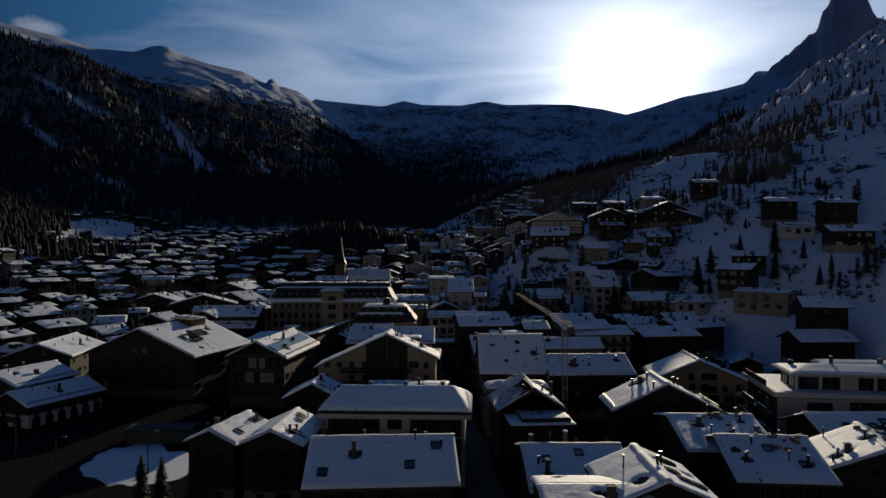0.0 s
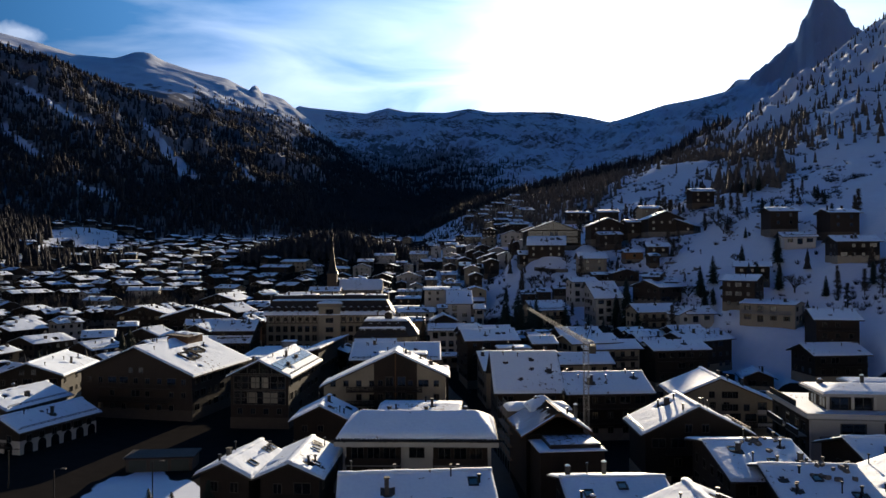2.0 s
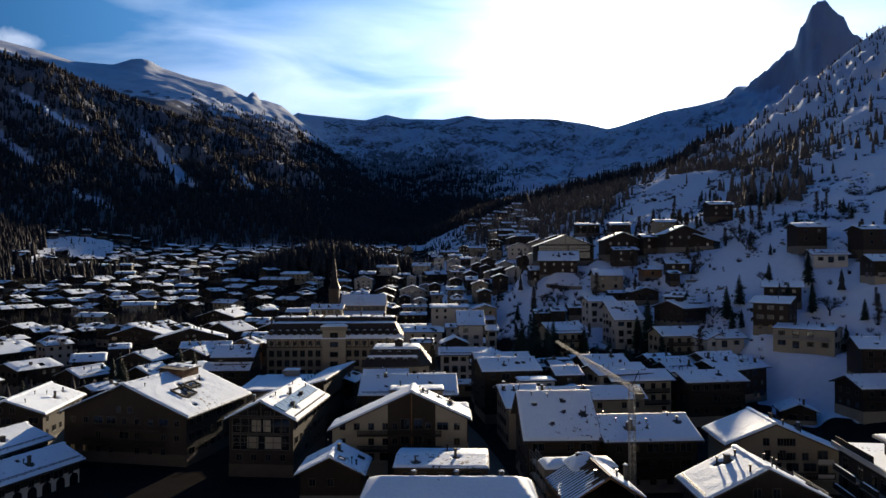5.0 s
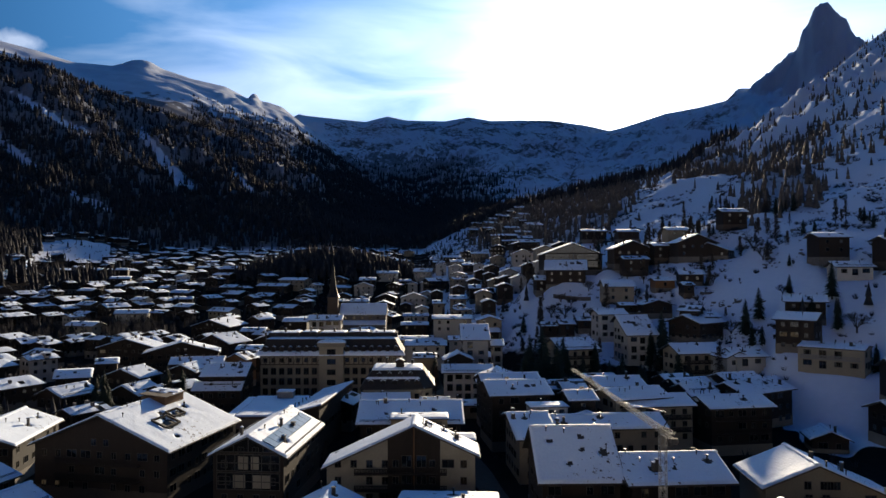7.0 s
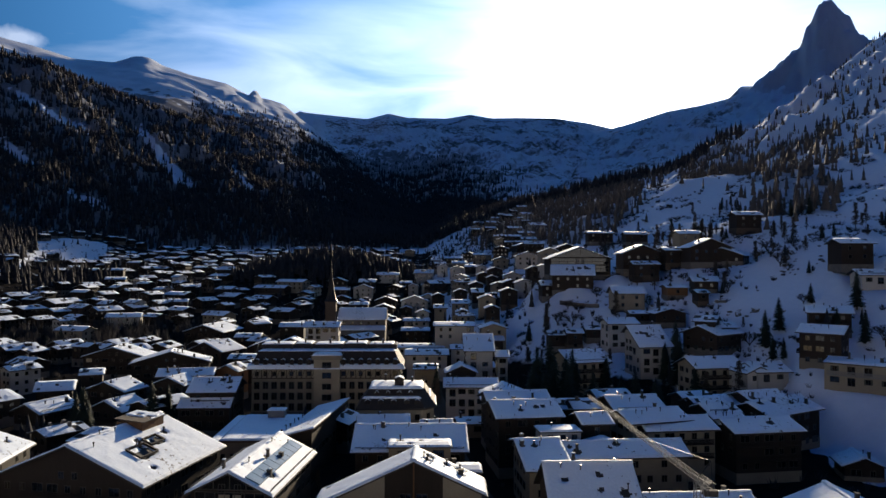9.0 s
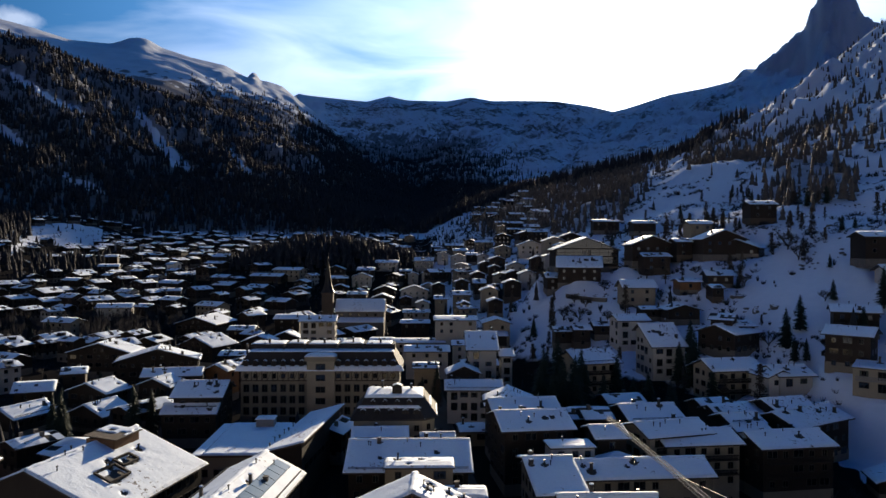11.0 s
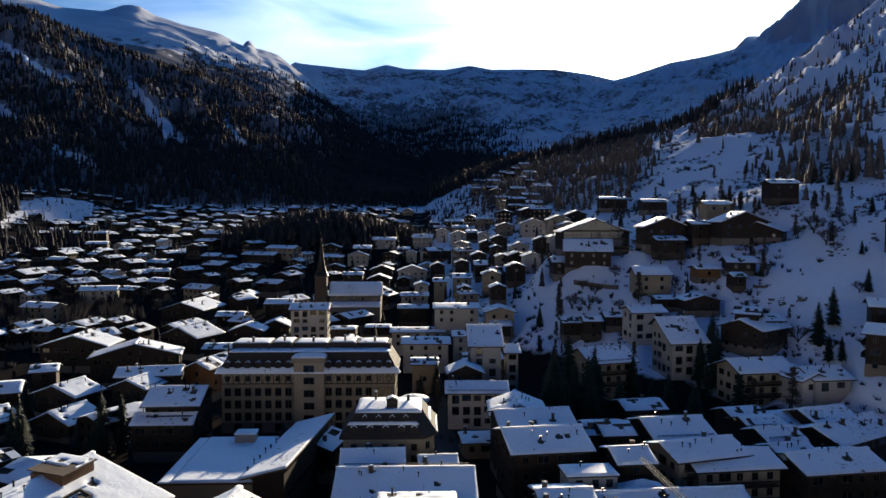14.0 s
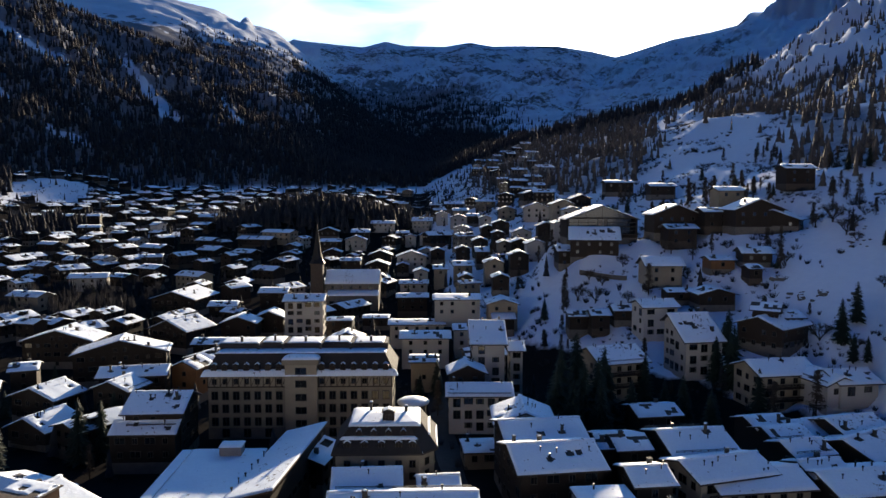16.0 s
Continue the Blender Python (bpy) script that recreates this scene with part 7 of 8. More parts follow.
# ---------------------------------------------------------------- woods and trees
def forest(name, n, bearings, radii, tall, seed, label, mat, keep, broad=(0.15, 0.22), dome=False):
    """Far woods: many simple conifers joined as one mass."""
    rng = np.random.default_rng(seed)
    b = np.radians(rng.uniform(*bearings, n))
    r = np.sqrt(rng.uniform(radii[0] ** 2, radii[1] ** 2, n))
    x, y = O_X + r * np.sin(b), O_Y + r * np.cos(b)
    z = height(x, y)
    ok = rng.uniform(0, 1, n) < keep(x, y, z)
    x, y, z = x[ok], y[ok], z[ok]
    if not len(x):
        return
    m = len(x)
    h = rng.uniform(tall[0], tall[1], m)
    wide = h * rng.uniform(*broad, m)
    turn = rng.uniform(0, 6.28, m)
    if dome:
        # a bare bush: a low mound with a fan of crooked tapering stems
        stems = 18
        out = turn[:, None] + np.arange(stems) * 2.4 + rng.uniform(-0.5, 0.5, (m, stems))
        lean = rng.uniform(0.15, 1.0, (m, stems)) * wide[:, None] * 1.15
        top = h[:, None] * rng.uniform(0.5, 1.0, (m, stems))
        thick = 0.045 * h[:, None] + 0.04
        cx, cy = x[:, None] + 0.35 * lean * np.cos(out), y[:, None] + 0.35 * lean * np.sin(out)
        ends = [np.stack([cx + thick * math.cos(q), cy + thick * math.sin(q), z[:, None] - 0.2 + 0 * out], -1) for q in (0.3, 2.4, 4.5)]
        ends.append(np.stack([x[:, None] + lean * np.cos(out), y[:, None] + lean * np.sin(out), z[:, None] + top], -1))
        verts = np.stack(ends, 2).reshape(m, stems * 4, 3)
        per = stems * 4
        tri = [(4 * k + a, 4 * k + (a + 1) % 3, 4 * k + 3) for k in range(stems) for a in range(3)]
    else:
        sides = 5
        V, tri = [], []
        ang = turn[:, None] + np.arange(sides) * 2 * math.pi / sides
        jag = rng.uniform(0.7, 1.25, (m, sides))
        for frac, k in ((0.08, 1.0), (0.42, 0.70)):
            V.append(np.stack([x[:, None] + wide[:, None] * k * jag * np.cos(ang), y[:, None] + wide[:, None] * k * jag * np.sin(ang), (z + frac * h)[:, None] + 0 * ang], -1))
        tips = [np.stack([x, y, z + 0.68 * h], -1)[:, None], np.stack([x, y, z + h], -1)[:, None]]
        verts = np.concatenate([V[0], V[1], tips[0], tips[1]], 1)
        per = 2 * sides + 2
        for ring, tip in ((0, 2 * sides), (sides, 2 * sides + 1)):
            tri += [(ring + k, ring + (k + 1) % sides, tip) for k in range(sides)]
    start = np.arange(m)[:, None, None] * per
    faces = (start + np.array(tri)[None]).reshape(-1, 3)
    me = bpy.data.meshes.new(name)
    me.vertices.add(m * per)
    me.vertices.foreach_set("co", verts.ravel().astype(np.float32))
    me.loops.add(faces.size)
    me.loops.foreach_set("vertex_index", faces.ravel().astype(np.int32))
    me.polygons.add(len(faces))
    me.polygons.foreach_set("loop_start", np.arange(0, faces.size, 3, dtype=np.int32))
    me.materials.append(mat)
    me.update(calc_edges=True)
    tagged(new(name, me), label, "forest", kind="stuff")


def open_slope(x, y):
    """0 on the bare snow of the western meadow, 1 outside it."""
    return smooth((np.hypot((x - 118) / 26, (y - 280) / 46) - 0.75) / 0.35)


def clear_of_houses(x, y):
    """Outside every house and off the open snow field below the apartments."""
    ok = np.hypot((x - 94) / 17, (y - 209) / 20) > 1
    for bx, by, bs in BUILT:
        ok &= np.hypot(x - bx, y - by) > 0.85 * bs + 0.8
    return ok


forest("spruce_wood", 78000, (-42, 8), (1040, 2250), (8, 22), 1, "dark spruce and larch wood on the eastern mountainside", WOODS, lambda x, y, z: (0.22 + 0.36 * smooth((330 - z + 120 * fractal(x, y, 150, 3, 6.0)) / 160)) * forest_cover(x, y, z), (0.11, 0.21))
forest("larch_wood", 42000, (-10, 24), (1080, 3000), (12, 26), 2, "dark larch wood below the rock wall", WOODS, lambda x, y, z: 0.45 * forest_cover(x, y, z), (0.11, 0.2))
forest("high_wood", 9000, (-18, 4), (2200, 3400), (9, 18), 7, "last scattered larches below the snowy ridge", WOODS, lambda x, y, z: 0.5 * forest_cover(x, y, z))
forest("hillside_wood", 40000, (2, 44), (330, 1650), (5, 12), 3, "brown larch wood on the steep snowy slope, paled for haze", HAZED_LARCH_WOODS, lambda x, y, z: 0.42 * forest_cover(x, y, z) * clear_of_houses(x, y), (0.12, 0.22))
forest("knoll_wood", 4200, (-20, 4), (470, 720), (8, 14), 4, "dark spruces on the knoll behind the church", WOODS, lambda x, y, z: forest_cover(x, y, z) * (np.hypot((x + 92) / 88, (y - 650) / 70) < 1.3))
forest("hillside_scrub", 30000, (2, 42), (210, 900), (0.6, 2.4), 6, "low scrub and boulders on the snowy slope", WOODS, lambda x, y, z: 0.95 * smooth((fractal(x, y, 52, 5, 7.0) - 0.24) / 0.08) * (valley(x, y) > 10) * smooth((0.9 * (x + 18)) / 20) * clear_of_houses(x, y) * open_slope(x, y), (0.6, 1.3), True)
forest("edge_wood", 9000, (-46, -20), (260, 1060), (9, 18), 5, "larches and spruces along the edge of the village", WOODS, lambda x, y, z: 0.75 * forest_cover(x, y, z))


def in_village(x, y):
    s = np.minimum(0.826 * (x - 90) + 0.565 * (y - 195), 0.9 * (x + 18))
    return (x > -0.36 * y - 150) * smooth((95 - s) / 40)


forest("grove_wood", 900, (-40, -18), (450, 860), (10, 17), 14, "bare larch grove on snow beside the village", WOODS,
       lambda x, y, z: 0.95 * (np.hypot((x + 335) / 52, (y - 660) / 86) < 1.0) * clear_of_houses(x, y), (0.14, 0.22))
forest("garden_shrubs", 30000, (-40, 34), (150, 1000), (0.8, 2.6), 12, "bare brown garden shrubs between the houses", WOODS,
       lambda x, y, z: 0.75 * clear_of_houses(x, y) * in_village(x, y) * smooth((fractal(x, y, 38, 4, 3.3) + 0.05) / 0.2), (0.35, 0.8), True)
forest("garden_trees", 5200, (-40, 34), (170, 1000), (4, 9), 13, "bare larches and young spruces among the houses", WOODS,
       lambda x, y, z: 0.6 * clear_of_houses(x, y) * in_village(x, y) * smooth((fractal(x, y, 70, 3, 5.3) + 0.05) / 0.2), (0.13, 0.21))
forest("slope_brush", 7000, (3, 34), (150, 440), (0.4, 1.3), 16, "bare brown brush and small trees between the hillside houses", WOODS,
       lambda x, y, z: 0.8 * clear_of_houses(x, y) * (valley(x, y) > 4) * smooth((fractal(x, y, 44, 4, 8.2) - 0.02) / 0.12) * open_slope(x, y), (0.8, 1.4), True)
forest("riverside_trees", 1500, (-36, -14), (280, 520), (4, 10), 15, "bare trees and brush along the dark stream bank", WOODS,
       lambda x, y, z: 0.8 * (np.hypot((x + 178) / 68, (y - 418) / 40) < 1.0) * clear_of_houses(x, y), (0.16, 0.30), True)


def spruce(tall, seed):
    """One spruce: tapered trunk and whorls of drooping, ragged boughs."""
    rng = random.Random(seed)
    root = new("spruce_tree")
    s = Soup()
    s.poly([(q * math.cos(a), q * math.sin(a), z) for q, z in ((0.022 * tall, -0.4), (0.012 * tall, 0.5 * tall), (0.002 * tall, tall)) for a in np.linspace(0, 2 * math.pi, 7, endpoint=False)],
           [(k + 7 * j, (k + 1) % 7 + 7 * j, (k + 1) % 7 + 7 * j + 7, k + 7 * j + 7) for j in range(2) for k in range(7)])
    part("trunk", s.mesh("trunk", [BARK], True), root)
    s = Soup()
    z = 0.08 * tall
    while z < 0.985 * tall:
        f = 1 - z / tall
        reach = tall * (0.235 * f ** 0.75 + 0.014)
        for k in range(14 if f > 0.2 else 8):
            a = rng.uniform(0, 2 * math.pi)
            ln = reach * rng.uniform(0.65, 1.15)
            ca, sa = math.cos(a), math.sin(a)
            droop = rng.uniform(0.15, 0.42)
            pts = []
            for q in range(4):
                u = q / 3
                w = ln * 0.24 * (1 - u) ** 0.6 * rng.uniform(0.7, 1.3) + 0.03
                zz = z + 0.10 * ln - droop * ln * u ** 1.5
                pts += [(ca * ln * u - sa * w, sa * ln * u + ca * w, zz - 0.35 * w), (ca * ln * u, sa * ln * u, zz + 0.12 * w), (ca * ln * u + sa * w, sa * ln * u - ca * w, zz - 0.35 * w)]
            s.poly(pts, [(3 * q + c, 3 * q + c + 1, 3 * q + c + 4, 3 * q + c + 3) for q in range(3) for c in range(2)])
        z += tall * 0.024 * (0.6 + f)
    part("crown", s.mesh("crown", [NEEDLE]), root)
    return tagged(root, "tall dark spruce with drooping ragged boughs", "tree", "spruces of the village")


def larch(tall, seed):
    """One bare larch: a straight stem with thin level limbs and twigs."""
    rng = random.Random(seed)
    root = new("larch_tree")
    s = Soup()
    s.poly([(q * math.cos(a), q * math.sin(a), z) for q, z in ((0.02 * tall, -0.4), (0.011 * tall, 0.55 * tall), (0.002 * tall, tall)) for a in np.linspace(0, 2 * math.pi, 6, endpoint=False)],
           [(k + 6 * j, (k + 1) % 6 + 6 * j, (k + 1) % 6 + 6 * j + 6, k + 6 * j + 6) for j in range(2) for k in range(6)])
    part("trunk", s.mesh("trunk", [BARK], True), root)
    s = Soup()
    for k in range(90):
        f = rng.random() ** 0.8
        z = tall * (0.15 + 0.83 * f)
        a, ln = rng.uniform(0, 6.28), tall * 0.2 * (1.05 - f) * rng.uniform(0.5, 1.1)
        tip = Vector((math.cos(a) * ln, math.sin(a) * ln, z + 0.12 * ln))
        foot_ = Vector((0, 0, z))
        s.beam(foot_, tip, 0.10, 0, 3)
        for q in range(7):
            p = foot_.lerp(tip, rng.uniform(0.3, 1))
            s.beam(p, p + Vector((rng.uniform(-0.7, 0.7), rng.uniform(-0.7, 0.7), rng.uniform(-0.8, 0.2))), 0.07, 0, 3)
    part("crown", s.mesh("crown", [LARCH]), root)
    return tagged(root, "bare larch with thin brown twigs", "tree", "larches of the village")


def bare_tree(tall, seed):
    """A broad leafless tree: a short trunk that forks into limbs, branches and twigs."""
    rng = random.Random(seed)
    root = new("bare_tree")
    trunk, crown = Soup(), Soup()
    trunk.beam((0, 0, -0.4), (0, 0, 0.22 * tall), 0.075 * tall ** 0.8, 0, 7)

    def grow(p, d, length, width, depth):
        q = p + d * length
        (trunk if depth == 3 else crown).beam(p, q, width, 0, 5 if depth > 1 else 3)
        if depth == 0:
            return
        for k in range(5 if depth > 1 else 6):
            turn = Vector((rng.uniform(-1, 1), rng.uniform(-1, 1), rng.uniform(-0.5, 0.7)))
            grow(p.lerp(q, rng.uniform(0.45, 1.0)), (d + 0.95 * turn).normalized(), length * rng.uniform(0.5, 0.75), width * 0.55, depth - 1)
    for k in range(5):
        a = 1.26 * k + rng.uniform(-0.4, 0.4)
        grow(Vector((0, 0, (0.12 + 0.02 * k) * tall)), Vector((0.75 * math.cos(a), 0.75 * math.sin(a), 0.9)).normalized(), 0.36 * tall, 0.035 * tall ** 0.8, 3)
    part("trunk", trunk.mesh("trunk", [BARK], True), root)
    part("crown", crown.mesh("crown", [LARCH]), root)
    return tagged(root, "leafless round-crowned tree on the snowy slope", "tree", "leafless trees of the slope")


def plant_trees():
    rng = random.Random(5)
    kinds = [spruce(15, 1), spruce(12, 2), spruce(9, 3)]
    bare = [larch(11, 4), larch(8, 5)]
    spots = [(22, 256, 0, 1.45), (26, 249, 0, 1.3), (30, 252, 0, 1.35), (33, 258, 0, 1.25), (27, 262, 0, 1.5), (37, 249, 1, 1.3), (24, 268, 1, 1.4), (20, 250, 0, 1.2), (29, 245, 1, 1.4), (23, 246, 0, 1.1), (53, 243, 0, 1.0), (55, 246, 1, 1.1),
             (-100, 236, 0, 0.95), (-97, 232, 1, 0.9), (-84, 240, 0, 1.0), (-81, 244, 1, 1.1), (-104, 240, 1, 1.0), (-42, 100, 2, 0.75), (-38, 97, 2, 0.8), (99, 266, 1, 0.9), (93, 262, 2, 1.0),
             (-62, 96, 2, 0.6), (108, 250, 2, 1.0), (70, 236, 2, 0.9), (-70, 98, 2, 0.7), (-66, 205, 2, 0.9), (44, 262, 1, 1.1), (47, 256, 0, 0.9), (112, 225, 2, 0.9), (66.5, 263, 0, 1.15), (68.5, 271, 0, 0.95), (63.5, 266.5, 1, 1.0), (92.6, 261.6, 1, 0.95), (91.3, 254.1, 2, 0.8), (93.6, 252.3, 2, 0.7),
             (120.3, 260.5, 1, 1.0), (113.1, 273.5, 2, 0.75), (124, 294.6, 2, 0.55), (112.6, 243.9, 1, 0.8), (66, 248, 1, 0.9), (50, 252, 0, 1.05)]
    for k, (x, y, kind, size) in enumerate(spots):
        m = pose(x, y, float(height(x, y)) - 0.2, 0, 0, 50 * k) @ Matrix.Scale(size, 4)
        t = copy_thing(kinds[kind], m)
        t.scale = (size,) * 3
    for k in range(900):
        x, y = rng.uniform(15, 170), rng.uniform(195, 470)
        s_ = 0.826 * (x - 90) + 0.565 * (y - 195)
        if s_ < 8 or float(open_slope(x, y)) < 0.5 or float(fractal(x, y, 60, 3, 9.0)) < 0.09 or any(math.hypot(x - bx, y - by) < bs + 1.5 for bx, by, bs in BUILT):
            continue
        size = rng.uniform(0.45, 1.05)
        src = rng.choice((kinds[2], bare[0], bare[1], bare[0], bare[1], bare[1]))
        t = copy_thing(src, pose(x, y, float(height(x, y)) - 0.2, 0, 0, 37 * k))
        t.scale = (size,) * 3
    for k in range(160):
        y = rng.uniform(215, 640)
        x = rng.uniform(-(0.33 * y + 125), 0.02 * y)
        if any(math.hypot(x - bx, y - by) < 0.8 * bs + 1.2 for bx, by, bs in BUILT):
            continue
        size = rng.uniform(0.5, 0.95)
        t = copy_thing(rng.choice((kinds[1], kinds[2], bare[0], bare[1])), pose(x, y, float(height(x, y)) - 0.2, 0, 0, 31 * k))
        t.scale = (size,) * 3
    leafless = [bare_tree(7.0, 8), bare_tree(5.5, 9)]
    for k, (x, y, size) in enumerate(((99, 250.5, 0.9), (84.9, 281.3, 0.7), (90.4, 267.2, 0.9), (90.8, 272.8, 0.95), (62.1, 298.6, 0.9), (111.3, 274.6, 0.85), (98.9, 302.7, 0.8),
                                      (90.6, 325.1, 0.9), (75.9, 321.6, 0.9), (75.2, 335.4, 1.0), (122.2, 318.9, 1.2), (118.5, 322.5, 1.1), (46.6, 325.1, 1.0), (55.4, 317.5, 0.9), (115.4, 239.3, 1.0), (94.4, 257.5, 0.7),
                                      (42, 331, 1.0), (48, 341, 1.0), (60, 341, 0.8), (125.5, 312, 1.0), (121, 303.5, 0.6))):
        t = copy_thing(leafless[k % 2], pose(x, y, float(height(x, y)) - 0.2, 0, 0, 71 * k))
        t.scale = (size,) * 3
    leafless[0].matrix_basis = pose(121, 309, float(height(121, 309)) - 0.2)
    leafless[1].matrix_basis = pose(51, 334, float(height(51, 334)) - 0.2)
    for x, y, size in ((-54.0, 197.3, 0.72), (-33.0, 196.5, 0.6)):
        t = copy_thing(bare[1], pose(x, y, float(height(x, y)) - 0.2, 0, 0, 80))
        t.scale = (size,) * 3
    for k, src in enumerate(kinds + bare):
        x, y = ((-90, 100), (-94, 106), (-33, 96), (-101, 98), (-107, 104))[k]
        src.matrix_basis = pose(x, y, float(height(x, y)) - 0.2)


plant_trees()


# ---------------------------------------------------------------- boulders on the open slope
def boulder(seed):
    """A cracked grey boulder with a cap of snow on its upper face."""
    root = new("boulder")
    rng = random.Random(seed)
    cuts = [(Vector((rng.uniform(-1, 1), rng.uniform(-1, 1), rng.uniform(-0.4, 1))).normalized(), rng.uniform(0.55, 0.85)) for k in range(9)]
    bm = bmesh.new()
    bmesh.ops.create_icosphere(bm, subdivisions=3, radius=1.0)
    for v in bm.verts:
        for way, reach in cuts:
            over = v.co.dot(way) - reach
            if over > 0:
                v.co -= way * over
        v.co = Vector((v.co.x * 1.3, v.co.y, v.co.z * 0.8 + 0.25))
    me = bpy.data.meshes.new("rock")
    bm.to_mesh(me)
    me.materials.append(STONE)
    part("rock", me, root)
    for f in [f for f in bm.faces if f.normal.z < 0.72]:
        bm.faces.remove(f)
    for v in [v for v in bm.verts if not v.link_faces]:
        bm.verts.remove(v)
    bmesh.ops.translate(bm, vec=(0, 0, 0.09), verts=bm.verts[:])
    rim = bmesh.ops.extrude_face_region(bm, geom=bm.faces[:])
    bmesh.ops.translate(bm, vec=(0, 0, -0.16), verts=[g for g in rim["geom"] if isinstance(g, bmesh.types.BMVert)])
    bmesh.ops.recalc_face_normals(bm, faces=bm.faces[:])
    me = bpy.data.meshes.new("snow_cap")
    bm.to_mesh(me)
    bm.free()
    me.materials.append(SNOW)
    part("snow_cap", me, root)
    return tagged(root, "grey boulder with a snow cap on the slope", "boulder", "boulders of the slope")


def scatter_boulders():
    rng = random.Random(31)
    kinds = [boulder(1), boulder(2), boulder(3)]
    places = []
    for cx, cy, spread, count in ((121, 302, 4.5, 11), (125, 312, 4, 6), (132, 300, 3, 5), (92.5, 297, 2.5, 5), (94.5, 286.5, 2.5, 7), (98.5, 281.5, 2.2, 6), (103.8, 275.5, 1.5, 4), (102.3, 269.5, 1.5, 3), (119, 335, 4, 5), (147.6, 331, 4, 5)):
        for k in range(count):
            places.append((cx + rng.gauss(0, spread * 0.6), cy + rng.gauss(0, spread * 0.6), rng.uniform(0.35, 1.15)))
    places = [(x, y, size) for x, y, size in places if all(math.hypot(x - bx, y - by) > 0.85 * bs + 0.8 for bx, by, bs in BUILT)]
    for k, (x, y, size) in enumerate(places):
        m = pose(x, y, float(height(x, y)) - 0.25 * size, 0, 0, 97 * k)
        t = kinds[k] if k < 3 else copy_thing(kinds[k % 3], m)
        t.matrix_basis = m
        t.scale = (size,) * 3


scatter_boulders()


# ---------------------------------------------------------------- retaining wall of the hillside lane
def retaining_wall():
    line = [(45.5, 345.0), (50.0, 341.5), (53.2, 338.0), (56.0, 334.0), (58.5, 331.0)]
    root = new("retaining_wall")
    root.matrix_basis = pose(0, 0, 0)
    wall, snow = Soup(), Soup()
    for (ax, ay), (bx, by) in zip(line, line[1:]):
        d = Vector((bx - ax, by - ay)).normalized()
        ox, oy = -d.y * 0.25, d.x * 0.25
        za, zb = float(height(ax, ay)), float(height(bx, by))
        for q, lo, hi, wide in ((wall, -1.5, 1.5, 1.0), (snow, 1.5, 1.68, 1.25)):
            q.poly([(x + k * wide * ox, y + k * wide * oy, z + e) for e in (lo, hi) for x, y, z, k in ((ax, ay, za, 1), (ax, ay, za, -1), (bx, by, zb, -1), (bx, by, zb, 1))],
                   [(3, 2, 1, 0), (4, 5, 6, 7), (0, 1, 5, 4), (1, 2, 6, 5), (2, 3, 7, 6), (3, 0, 4, 7)])
    part("wall", wall.mesh("wall", [STONE]), root)
    part("coping_snow", snow.mesh("coping_snow", [SNOW]), root)
    tagged(root, "dark stone retaining wall along the hillside lane", "retaining wall")


retaining_wall()


# ---------------------------------------------------------------- street lamps by the snowy yard
def street_lamp(x, y, tall):
    root = new("street_lamp")
    root.matrix_basis = pose(x, y, float(height(x, y)))
    s = Soup()
    s.beam((0, 0, -0.3), (0, 0, 0.9), 0.24, 0, 8)
    s.beam((0, 0, 0.9), (0, 0, tall), 0.13, 0, 8)
    part("pole", s.mesh("pole", [DARK]), root)
    s = Soup()
    s.beam((0, 0, tall - 0.1), (0.5, 0, tall + 0.15), 0.08, 0, 6)
    s.beam((0.5, 0, tall + 0.15), (1.3, 0, tall + 0.18), 0.07, 0, 6)
    part("arm", s.mesh("arm", [DARK]), root)
    s = Soup()
    s.box(1.0, 1.7, -0.16, 0.16, tall + 0.08, tall + 0.24, 0, 0.04)
    part("lamp_head", s.mesh("lamp_head", [STEEL]), root)
    return tagged(root, "slim dark street lamp beside the snowy yard", "street lamp", "street lamps")


for lx, ly, lh in ((-58.5, 108.5, 6.5), (-46.0, 112.0, 6.5), (-72.0, 121.0, 6.0), (-3.5, 150.0, 6.0)):
    street_lamp(lx, ly, lh)


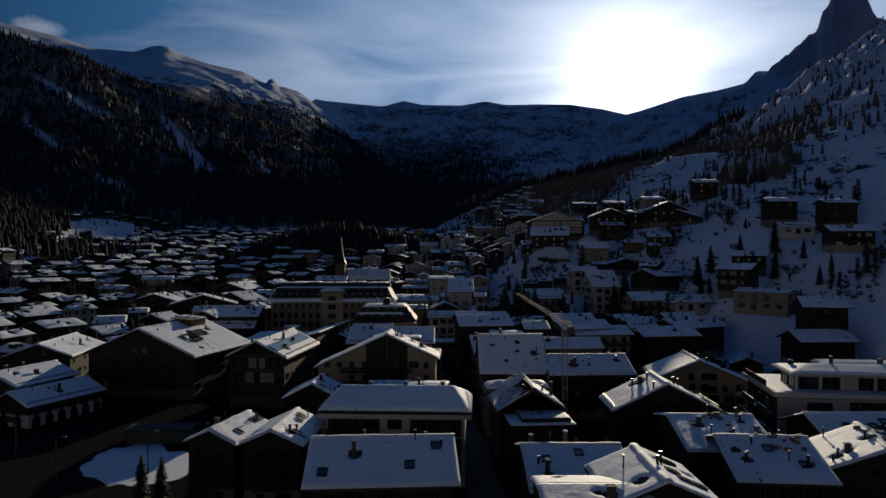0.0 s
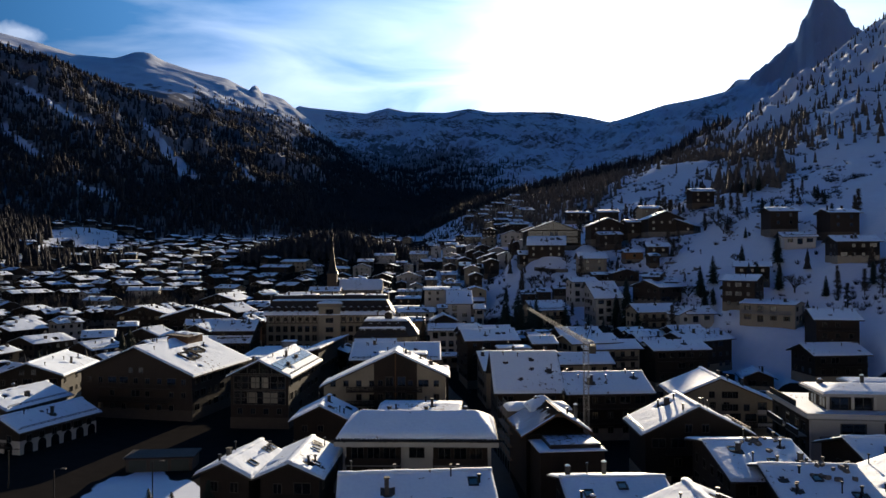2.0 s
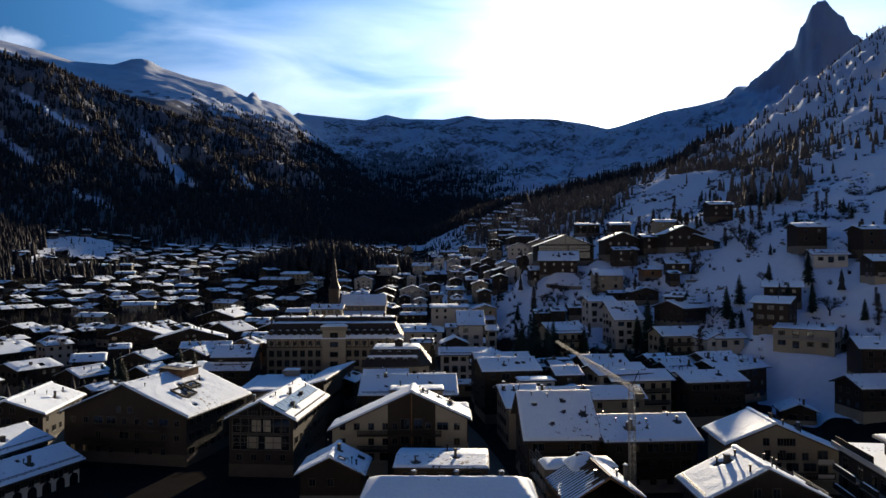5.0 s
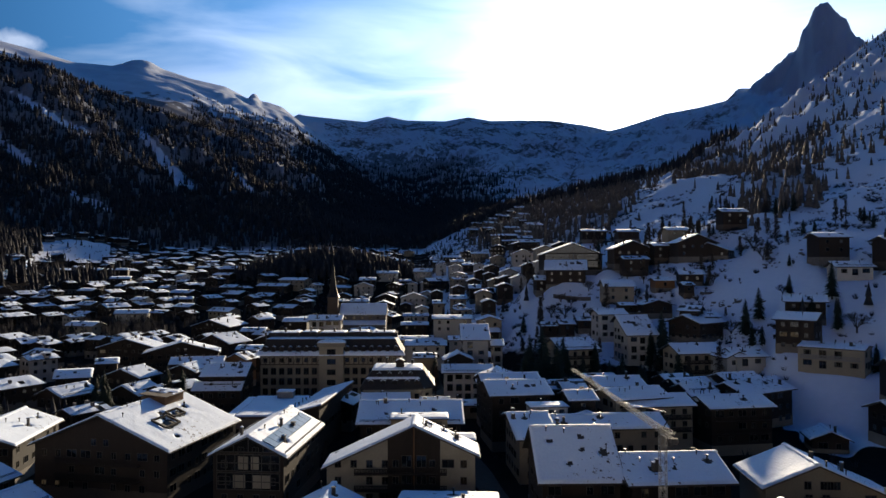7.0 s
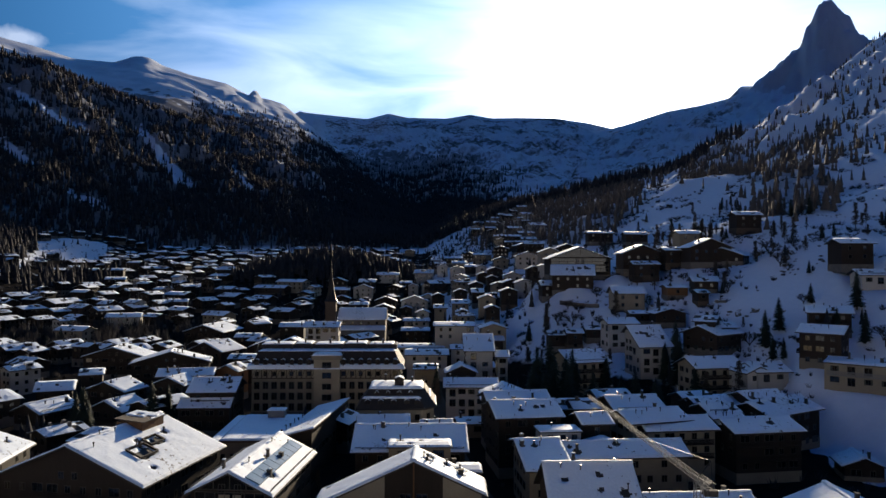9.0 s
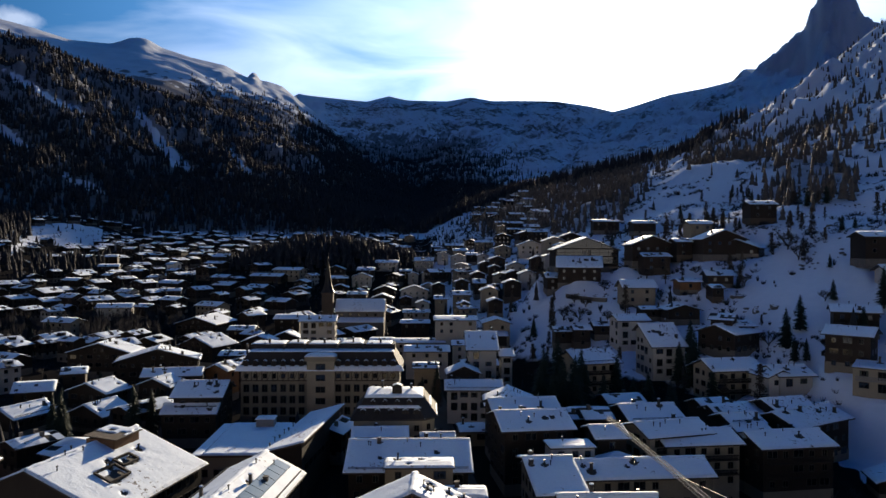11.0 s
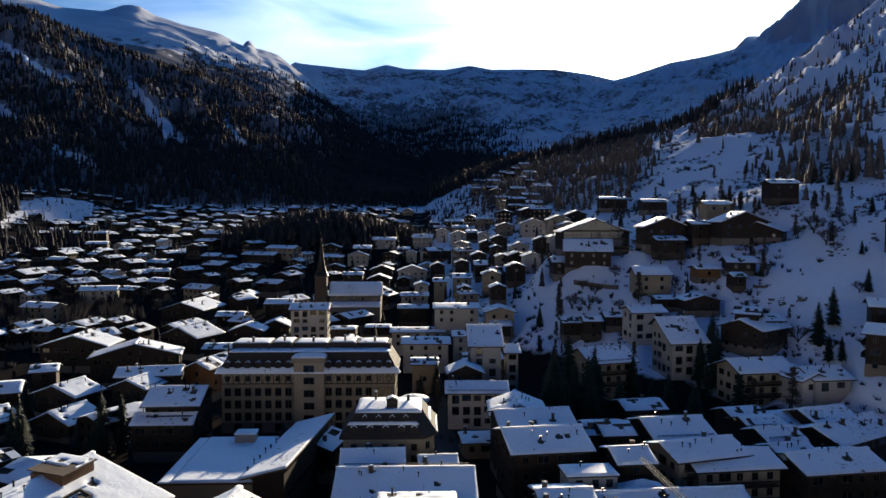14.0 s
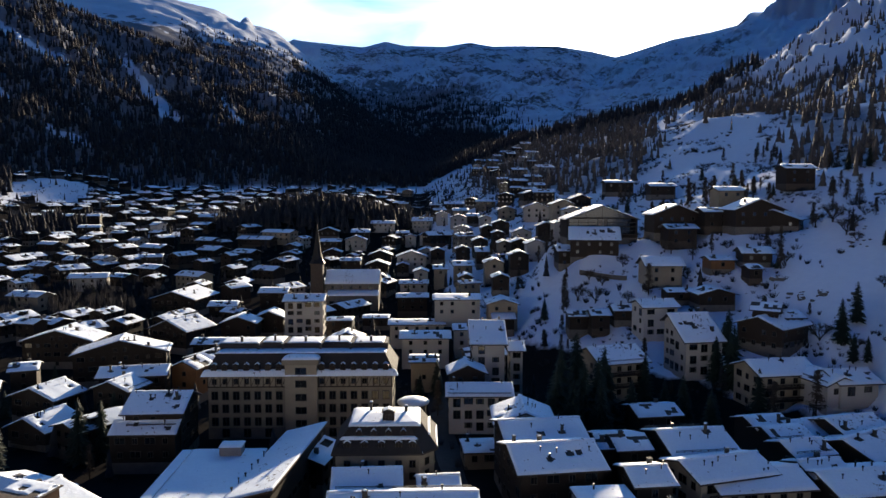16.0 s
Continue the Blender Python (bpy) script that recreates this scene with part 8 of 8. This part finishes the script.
# ---------------------------------------------------------------- parked cars
def parked_car(seed):
    """A small estate car with snow on its roof and bonnet."""
    rng = random.Random(seed)
    root = new("parked_car")
    side = [(-2.05, 0.35), (-2.1, 0.75), (-1.95, 0.95), (-1.55, 1.42), (0.35, 1.46), (0.95, 1.0), (1.95, 0.85), (2.1, 0.6), (2.05, 0.35)]
    s = Soup()
    n = len(side)
    rings = [(-0.84, 0.0), (-0.70, 0.02), (0.70, 0.02), (0.84, 0.0)]
    pts = [(u, v * (0.86 if z > 1.1 else 1.0), z + (dz if z > 0.4 else 0)) for v, dz in rings for u, z in side]
    faces = [(j * n + k, j * n + (k + 1) % n, (j + 1) * n + (k + 1) % n, (j + 1) * n + k) for j in range(3) for k in range(n)]
    s.poly(pts, faces + [tuple(range(n))[::-1], tuple(range(3 * n, 4 * n))])
    part("body", s.mesh("body", [CAR_PAINT]), root)
    for v in (-1, 1):
        g = Soup()
        g.poly([(-1.45, 0.80 * v, 0.98), (0.75, 0.80 * v, 0.98), (0.3, 0.74 * v, 1.36), (-1.4, 0.74 * v, 1.36)], [(0, 1, 2, 3) if v < 0 else (3, 2, 1, 0)])
        part("side_window", g.mesh("side_window", [GLASS]), root, pose(0, 0.03 * v, 0))
        for u in (-1.3, 1.3):
            w = Soup()
            w.beam((u, 0.72 * v, 0.32), (u, 0.90 * v, 0.32), 0.66, 0, 12)
            part("wheel", w.mesh("wheel", [DARK]), root)
    g = Soup()
    g.poly([(0.42, -0.62, 1.42), (0.42, 0.62, 1.42), (0.92, 0.70, 1.04), (0.92, -0.70, 1.04)], [(3, 2, 1, 0)])
    part("windscreen", g.mesh("windscreen", [GLASS]), root, pose(0.03, 0, 0.03))
    c = Soup()
    hip_snow(c, -1.5, 0.32, -0.64, 0.64, 1.47, 1.5, 0.3, 0.14, seed, 0.22)
    part("roof_snow", c.mesh("roof_snow", [SNOW], True), root)
    c = Soup()
    hip_snow(c, 1.05, 1.95, -0.68, 0.68, 0.93, 0.96, 0.3, 0.09, seed + 1, 0.22)
    part("bonnet_snow", c.mesh("bonnet_snow", [SNOW], True), root)
    return tagged(root, "dark parked car with snow on its roof", "car", "parked cars")


first_car = parked_car(3)
lots = [(-88.0 + 2.9 * k, 259.0, 80 + 3 * (k % 3)) for k in range(4)] + [(-200.0 + 3.0 * k, 476.0, 82 + 4 * (k % 2)) for k in range(7)]
lots = [q for q in lots if all(math.hypot(q[0] - bx, q[1] - by) > 0.8 * bs + 2.0 or bs < 2 for bx, by, bs in BUILT)]
for k, (cx, cy, turn) in enumerate(lots[1:]):
    copy_thing(first_car, pose(cx, cy, float(height(cx, cy)), 0, 0, turn))
first_car.matrix_basis = pose(lots[0][0], lots[0][1], float(height(lots[0][0], lots[0][1])), 0, 0, lots[0][2])


# ---------------------------------------------------------------- lift station on the ridge
def mountain_station(bearing, away, wide, tall):
    x, y = O_X + away * math.sin(radians(bearing)), O_Y + away * math.cos(radians(bearing))
    root = new("mountain_station")
    root.matrix_basis = pose(x, y, float(height(x, y)) - 1.5, 0, 0, -bearing)
    part("wall", box_mesh("wall", -wide / 2, wide / 2, -5, 5, -3, tall, CONCRETE), root)
    part("roof", box_mesh("roof", -wide / 2 - 1, wide / 2 + 1, -6, 6, tall, tall + 1.2, DARK), root)
    s = Soup()
    hip_snow(s, -wide / 2 - 0.8, wide / 2 + 0.8, -5.8, 5.8, tall + 1.2, tall + 2.0, 3, 0.6, 1.0, 1.5)
    part("roof_snow", s.mesh("roof_snow", [SNOW], True), root)
    s = Soup()
    s.beam((wide / 2 + 6, 0, -3), (wide / 2 + 6, 0, tall + 7), 1.1, 0, 6)
    s.beam((wide / 2 + 2, 0, tall + 6.5), (wide / 2 + 10, 0, tall + 6.5), 0.9)
    part("pylon", s.mesh("pylon", [DARK]), root)
    return tagged(root, "grey concrete lift station on the snowy ridge", "lift station", "lift stations")


for bearing_, away_, wide_, tall_ in ((-28.3, 2960, 16, 7), (-29.6, 2970, 10, 9), (-26.1, 2980, 7, 6)):
    mountain_station(bearing_, away_, wide_, tall_)
